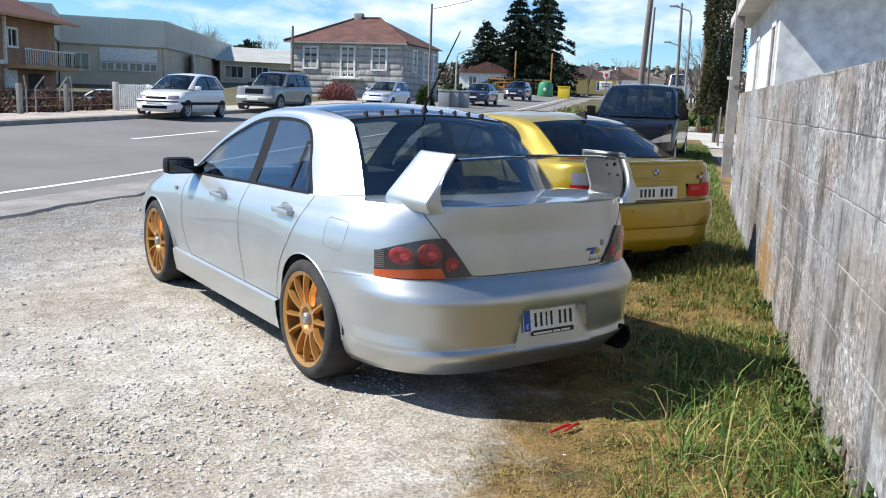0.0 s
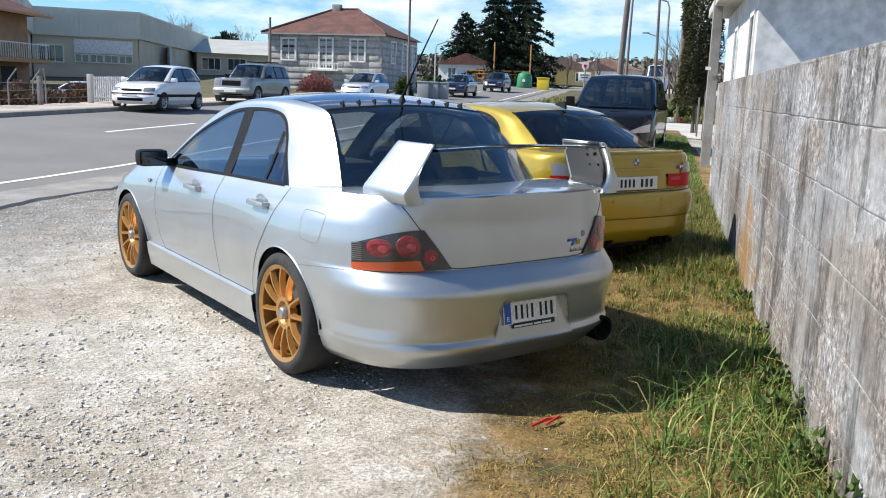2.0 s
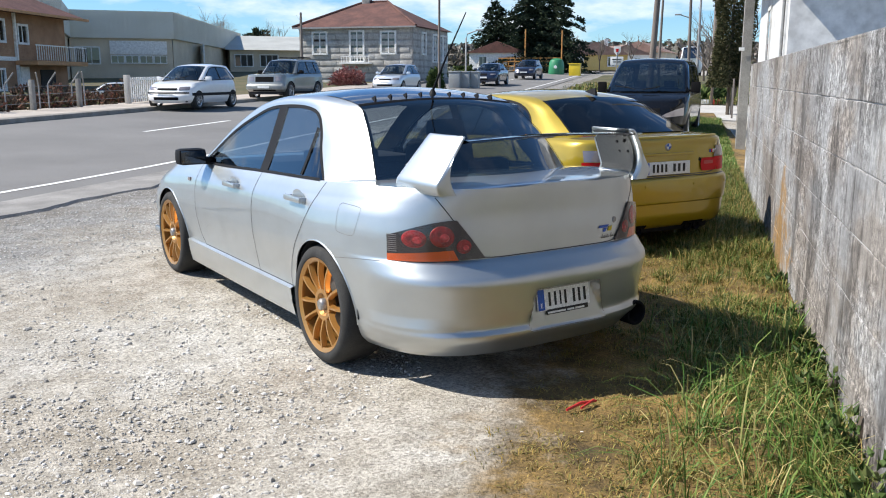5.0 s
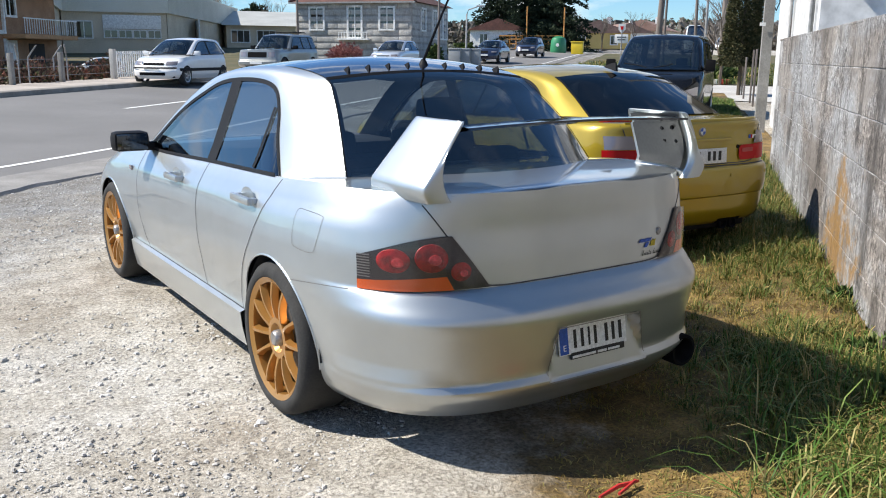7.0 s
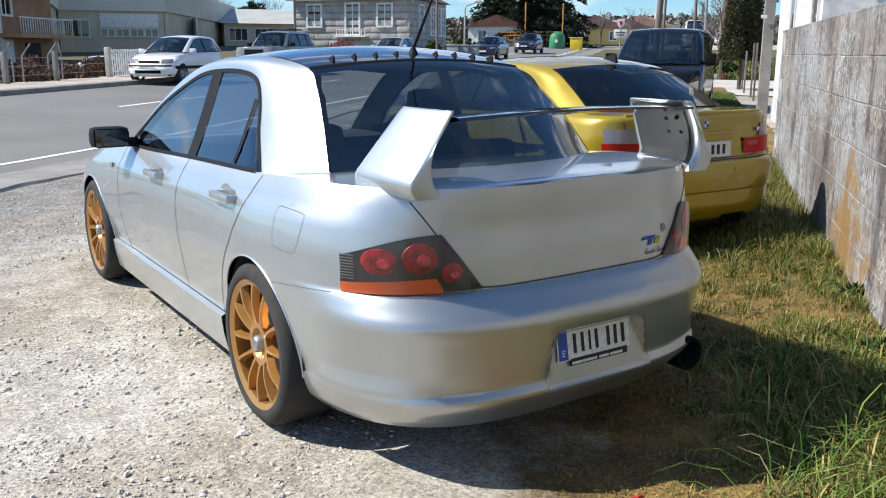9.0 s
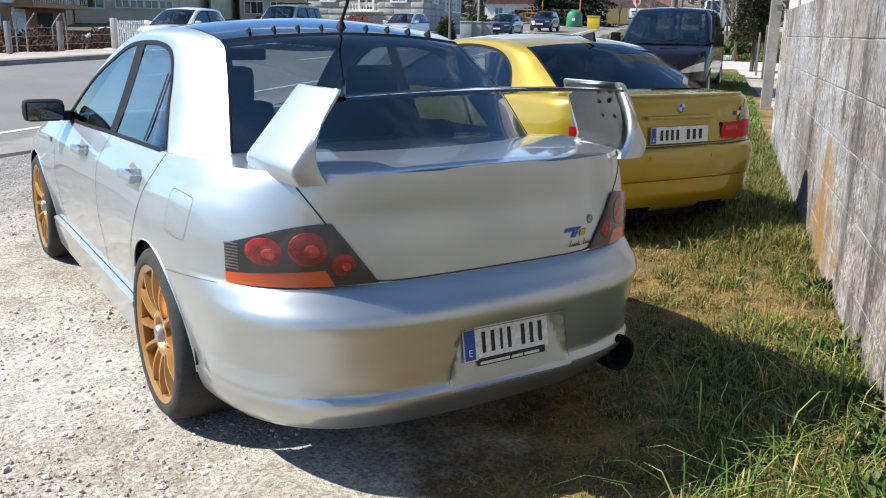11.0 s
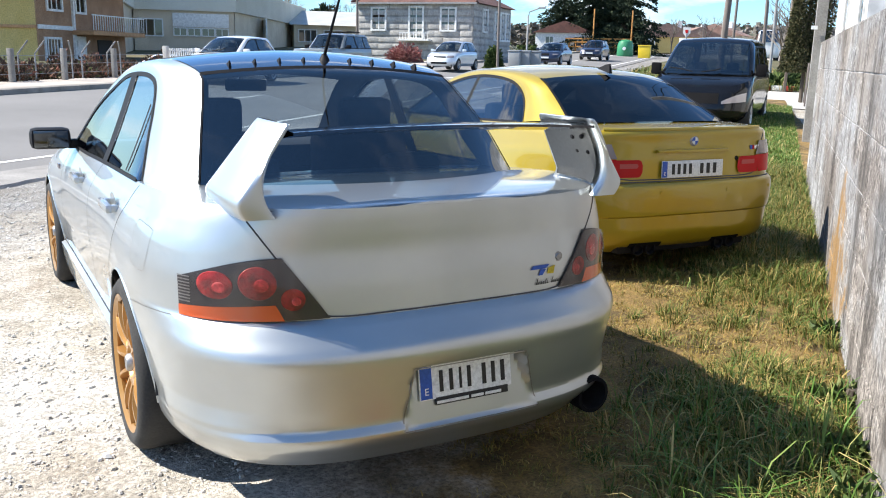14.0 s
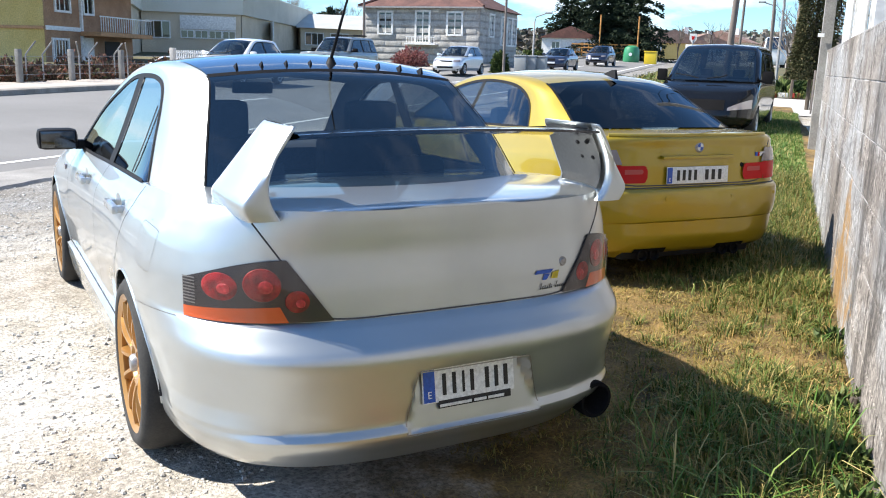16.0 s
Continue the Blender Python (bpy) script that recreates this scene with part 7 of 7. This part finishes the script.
def corner_house():
    """Two-storey house, yellow on one side and brown brick with a balcony on the other."""
    h = thing("corner_house", "two-storey yellow and brown brick house with a balcony", "house", facing(2.56, 46.5, 0.0, -52.4))
    part("wall", Geo().box((4.4, 4.6, 2.5), (8.8, 9.2, 5.0)), M_YELLOWWALL, h)
    part("brick_front", Geo().box((1.6, -0.03, 2.5), (3.2, 0.1, 5.0)), M_BRICK, h)
    part("back_front", Geo().box((6.0, -0.03, 2.5), (5.6, 0.08, 5.0)), M_BRICK, h)
    part("band", Geo().box((1.6, -0.1, 2.5), (3.2, 0.1, 0.22), bevel=0.01), M_WHITEPAINT, h)
    part("band", Geo().box((-0.04, 4.6, 2.5), (0.1, 9.2, 0.16), bevel=0.01), M_BALCONY, h)
    rf = Geo().add([(-0.7, -1.2, 4.95), (9.6, -1.2, 4.95), (9.6, 10, 4.95), (-0.7, 10, 4.95), (4.4, 3.6, 7.4), (4.4, 5.6, 7.4)], [(0, 1, 4), (1, 2, 5, 4), (2, 3, 5), (3, 0, 4, 5), (3, 2, 1, 0)])
    part("roof", rf, M_TILEDARK, h, "", None)
    part("eave", Geo().box((4.45, -1.2, 4.92), (10.3, 0.14, 0.14)).box((-0.7, 4.4, 4.92), (0.14, 11.2, 0.14)), M_BALCONY, h)
    framed(h, 1.55, 3.95, 1.35, 1.15, -0.1, bars=2)
    framed(h, 1.2, 1.4, 1.4, 1.1, -0.1, bars=4)
    framed(h, 4.0, 3.85, 1.0, 1.0, -0.1, bars=1)
    bal = part("balcony", Geo().box((6.0, -0.7, 2.3), (5.8, 1.3, 0.24), bevel=0.02), M_BALCONY, h)
    rail = Geo().box((6.0, -1.3, 3.25), (5.8, 0.05, 0.06))
    for k in range(24):
        rail.box((3.2 + k * 0.245, -1.3, 2.85), (0.03, 0.03, 0.8))
    part("rail", rail, M_WHITEPAINT, bal)
    part("post", Geo().box((3.2, -0.15, 2.5), (0.14, 0.14, 4.9)), M_WHITEPAINT, h)
    part("doorway", Geo().box((6.4, -0.08, 1.0), (1.6, 0.1, 1.9)), M_DARKOPENING, h)
    part("side_door", Geo().box((3.9, -0.1, 1.1), (0.9, 0.1, 2.0), bevel=0.01), M_WHITEPAINT, h)


corner_house()


def far_house(u, n, w, d, hh, mat, roofmat, turn, lab):
    h = thing("far_house", lab, "house", along(u, n, None, turn))
    part("wall", Geo().box((0, d / 2, hh / 2), (w, d, hh)), mat, h)
    part("roof", Geo().add([(-w / 2 - 0.3, -0.3, hh), (w / 2 + 0.3, -0.3, hh), (w / 2 + 0.3, d + 0.3, hh), (-w / 2 - 0.3, d + 0.3, hh), (0, -0.3, hh + w * 0.2), (0, d + 0.3, hh + w * 0.2)], [(0, 4, 5, 3), (1, 2, 5, 4), (0, 1, 4), (2, 3, 5), (3, 2, 1, 0)]), roofmat, h, "", None)
    part("chimney", Geo().box((w * 0.2, d * 0.4, hh + w * 0.2), (0.5, 0.5, 0.9)), M_WHITEPAINT, h)
    for x in (-w * 0.25, w * 0.25):
        framed(h, x, hh * 0.55, 0.9, 1.1, -0.03)


far_house(122, 4.5, 7, 9, 2.2, M_WHITEPAINT, M_FARTILE, 20, "white far house with a steep roof")
far_house(108, 7.6, 8, 8, 1.9, M_YELLOWWALL, M_FARTILE, 10, "ochre far house with a tile roof")
far_house(126, 3.0, 8, 9, 2.6, M_BEIGE, M_FARTILE, -10, "beige far house with a tile roof")
far_house(140, 24, 10, 9, 4.0, M_WHITEPAINT, M_TILE, 10, "white far house with an orange tile roof")
far_house(88, 16.5, 6, 6, 2.0, M_WHITEPAINT, M_TILE, 0, "small white far house")

# ---- fence, gate, bins and signs ----
def garden_fence():
    f = thing("garden_fence", "grey concrete posts with slanted arms and wire", "fence", ROAD_TURN)
    M = M_POSTCONC
    for u in (13.2, 15.1, 17.0, 19.1):
        z = height(u, 16.75) + 0.17
        part("post", Geo().box((-16.75, u, z + 0.41), (0.13, 0.13, 0.92), bevel=0.012), M, f)
    for k, u in enumerate((13.9, 15.6, 16.2, 17.6, 18.0, 19.1, 19.7)):
        z = height(u, 17.0) + 0.17
        lean = 0.28 if k % 3 else -0.2
        part("slanted_arm", Geo().tube([(-17.0, u, z + 0.72), (-17.0 + 0.1, u + lean, z + 1.08)], 0.022, 6), M, f)
        part("stake", Geo().tube([(-17.0, u, z), (-17.0, u, z + 0.72)], 0.02, 6), M_GREYMETAL, f)
    for zz in (0.2, 0.45, 0.68):
        part("wire", Geo().tube([(-16.75, u, height(u, 16.75) + 0.17 + zz) for u in np.linspace(12.0, 21.6, 12)], 0.006, 4), M_GREYMETAL, f)
    g = thing("slatted_gate", "white slatted metal gate behind the pavement", "gate", ROAD_TURN)
    for k in range(26):
        u = 21.7 + k * 0.125
        z = height(u, 16.7) + 0.2
        part("slat", Geo().box((-16.7, u, z + 0.43), (0.025, 0.055, 0.84)), M_WHITEPAINT, g)
    for zz in (0.12, 0.76):
        part("rail", Geo().box((-16.72, 23.25, height(23.2, 16.7) + 0.2 + zz), (0.03, 3.2, 0.05)), M_WHITEPAINT, g)
    for u in (21.6, 24.9):
        part("gate_post", Geo().box((-16.7, u, height(u, 16.7) + 0.6), (0.16, 0.16, 1.05), bevel=0.015), M_CONCRETE, g)


garden_fence()
M_GREENBIN = paint("green bin plastic", (0.03, 0.22, 0.10), 0.0, 0.45, 0.2)
M_YELLOWBIN = paint("yellow bin plastic", (0.70, 0.50, 0.02), 0.0, 0.45, 0.2)
M_GREYBIN = paint("grey bin plastic", (0.30, 0.31, 0.31), 0.0, 0.5, 0.2)
gb = thing("bottle_bank", "green dome-shaped bottle bank beside the road", "bin", along(83.9, 9.6) @ Matrix.Scale(1.5, 4))
part("body", Geo().lathe([(0.0, 1.08), (0.2, 1.06), (0.42, 0.95), (0.5, 0.75), (0.54, 0.1), (0.5, 0.0)], 24, "z"), M_GREENBIN, gb)
part("sign", Geo().lathe([(0.0, 0.0), (0.11, 0.0), (0.11, 0.02)], 16, "x").moved(Matrix.Translation((0, -0.55, 0.5)) @ pose(0, 0, 0, 0, 0, 90)), M_LINE, gb)


def wheelie(name, lab, mat, m, w=0.7, h=0.8):
    b = thing(name, lab, "bin", m, "bins beside the pavement" if "grey" in name else "")
    part("body", Geo().box((0, 0, h / 2), (w, w * 0.8, h), bevel=0.04), mat, b)
    part("lid", Geo().box((0, 0, h + 0.05), (w * 1.06, w * 0.88, 0.1), bevel=0.03), mat, b)
    for s in (-1, 1):
        part("wheel", Geo().lathe([(0.0, -0.02), (0.07, -0.02), (0.07, 0.02), (0, 0.02)], 12, "x", (s * w * 0.4, w * 0.3, 0.06)), M_TYRE, b)


wheelie("yellow_bin", "yellow recycling bin beside the road", M_YELLOWBIN, along(80.7, 7.4), 1.1, 1.1)
for u, n in ((47.6, 11.4), (48.0, 10.9), (48.4, 10.4)):
    wheelie("grey_bin", "grey wheeled bin beside the pavement", M_GREYBIN, along(u, n), 0.7, 0.95)
M_ORANGEWOOD = plain("orange timber", (0.52, 0.25, 0.07), 0.7)
of = thing("timber_fence", "orange timber lattice fence beside the firs", "fence", along(87.5, 9.6) @ Matrix.Scale(1.35, 4))
for k in range(10):
    part("board", Geo().box((-0.1 - k * 0.5, 0, 0.62), (0.09, 0.05, 1.25), pose(0, 0, 0)), M_ORANGEWOOD, of)
for z in (0.25, 0.6, 0.95, 1.2):
    part("rail", Geo().box((-2.4, -0.03, z), (5.0, 0.04, 0.09)), M_ORANGEWOOD, of)
for u, n in ((86.5, 13.2), (86.5, 9.4)):
    yp = single("marker_post", Geo().tube([(0, 0, 0), (0, 0, 4.4)], 0.07, 8), M_ORANGEWOOD, "slim ochre post beside the fence", "post", group="marker posts", m=along(u, n))
sg = thing("road_sign", "white sign with a shield on a post", "sign", along(46, 1.6))
part("post", Geo().tube([(0, 0, -0.1), (0, 0, 2.2)], 0.035, 8), M_GREYMETAL, sg)
part("board", Geo().box((0, 0, 1.75), (0.72, 0.04, 0.48), bevel=0.01), M_LINE, sg)
part("shield", Geo().prism([(-0.19, 2.55), (0.19, 2.55), (0.19, 2.25), (0, 2.02), (-0.19, 2.25)], 0.03), M_LINE, sg)
part("shield_mark", Geo().prism([(-0.09, 2.42), (0.09, 2.42), (0.05, 2.24), (-0.05, 2.24)], 0.02, Matrix.Translation((0, -0.015, 0))), M_REDLAMP, sg)
part("writing_bar", Geo().box((0, -0.025, 1.84), (0.5, 0.01, 0.05)).box((0, -0.025, 1.70), (0.42, 0.01, 0.05)), M_INK, sg)
M_REDPAINT = plain("red kerb paint", (0.45, 0.06, 0.04), 0.8)
pk = thing("painted_kerb", "red and white painted kerb block by the lane", "kerb", along(33.4, -2.5))
for k in range(4):
    part("kerb_block", Geo().box((-0.6 + k * 0.42, 0, 0.1), (0.40, 0.25, 0.24), bevel=0.02), M_REDPAINT if k % 2 else M_WHITEPAINT, pk)
fp = thing("fence_post", "rusty metal fence posts by the lane", "post", along(21.0, -3.2))
for k, (x, y, hh) in enumerate(((0, 0, 1.5), (0.05, 1.4, 1.5), (0.0, 3.0, 1.3), (0.1, 5.0, 1.4))):
    part("stake", Geo().box((x, y, hh / 2), (0.05, 0.05, hh), bevel=0.008), M_POLE, fp)

# small things on the ground
rd = Geo().tube([(-0.28, -1.29, 0.03), (-0.19, -1.285, 0.042), (-0.09, -1.28, 0.03)], [0.006, 0.008, 0.005], 6).tube([(-0.21, -1.31, 0.03), (-0.11, -1.285, 0.04)], 0.006, 6)
single("red_stick", rd, plain("red plastic", (0.5, 0.03, 0.03), 0.5), "broken red plastic stick lying on the gravel", "stick")

# ---- the wall's blocks ----
block = Geo().box((0, 0, 0), (0.05, 0.4945, 0.2780), bevel=0.006).mesh("block", M_BLOCK, None)
for row in range(6):
    for k in range(36):
        y = -8.6 + 0.5 * k + (0.25 if row % 2 else 0.0)
        if y > 8.12:
            continue
        o = new("block", block)
        o.parent = wall
        o.matrix_basis = Matrix.Translation((2.022 + 0.02 + 0.004 * (((k * 7 + row * 3) % 5) / 5), y, -0.02 + 0.14 + 0.2835 * row)) @ pose(0, 0, 0, 0.5 * math.sin(k * 2.3 + row), 0, 0)
top = new("coping", Geo().box((2.100, -0.15, 1.679), (0.165, 17.0, 0.022), bevel=0.008).mesh("coping", M_BLOCK, None))
top.parent = wall
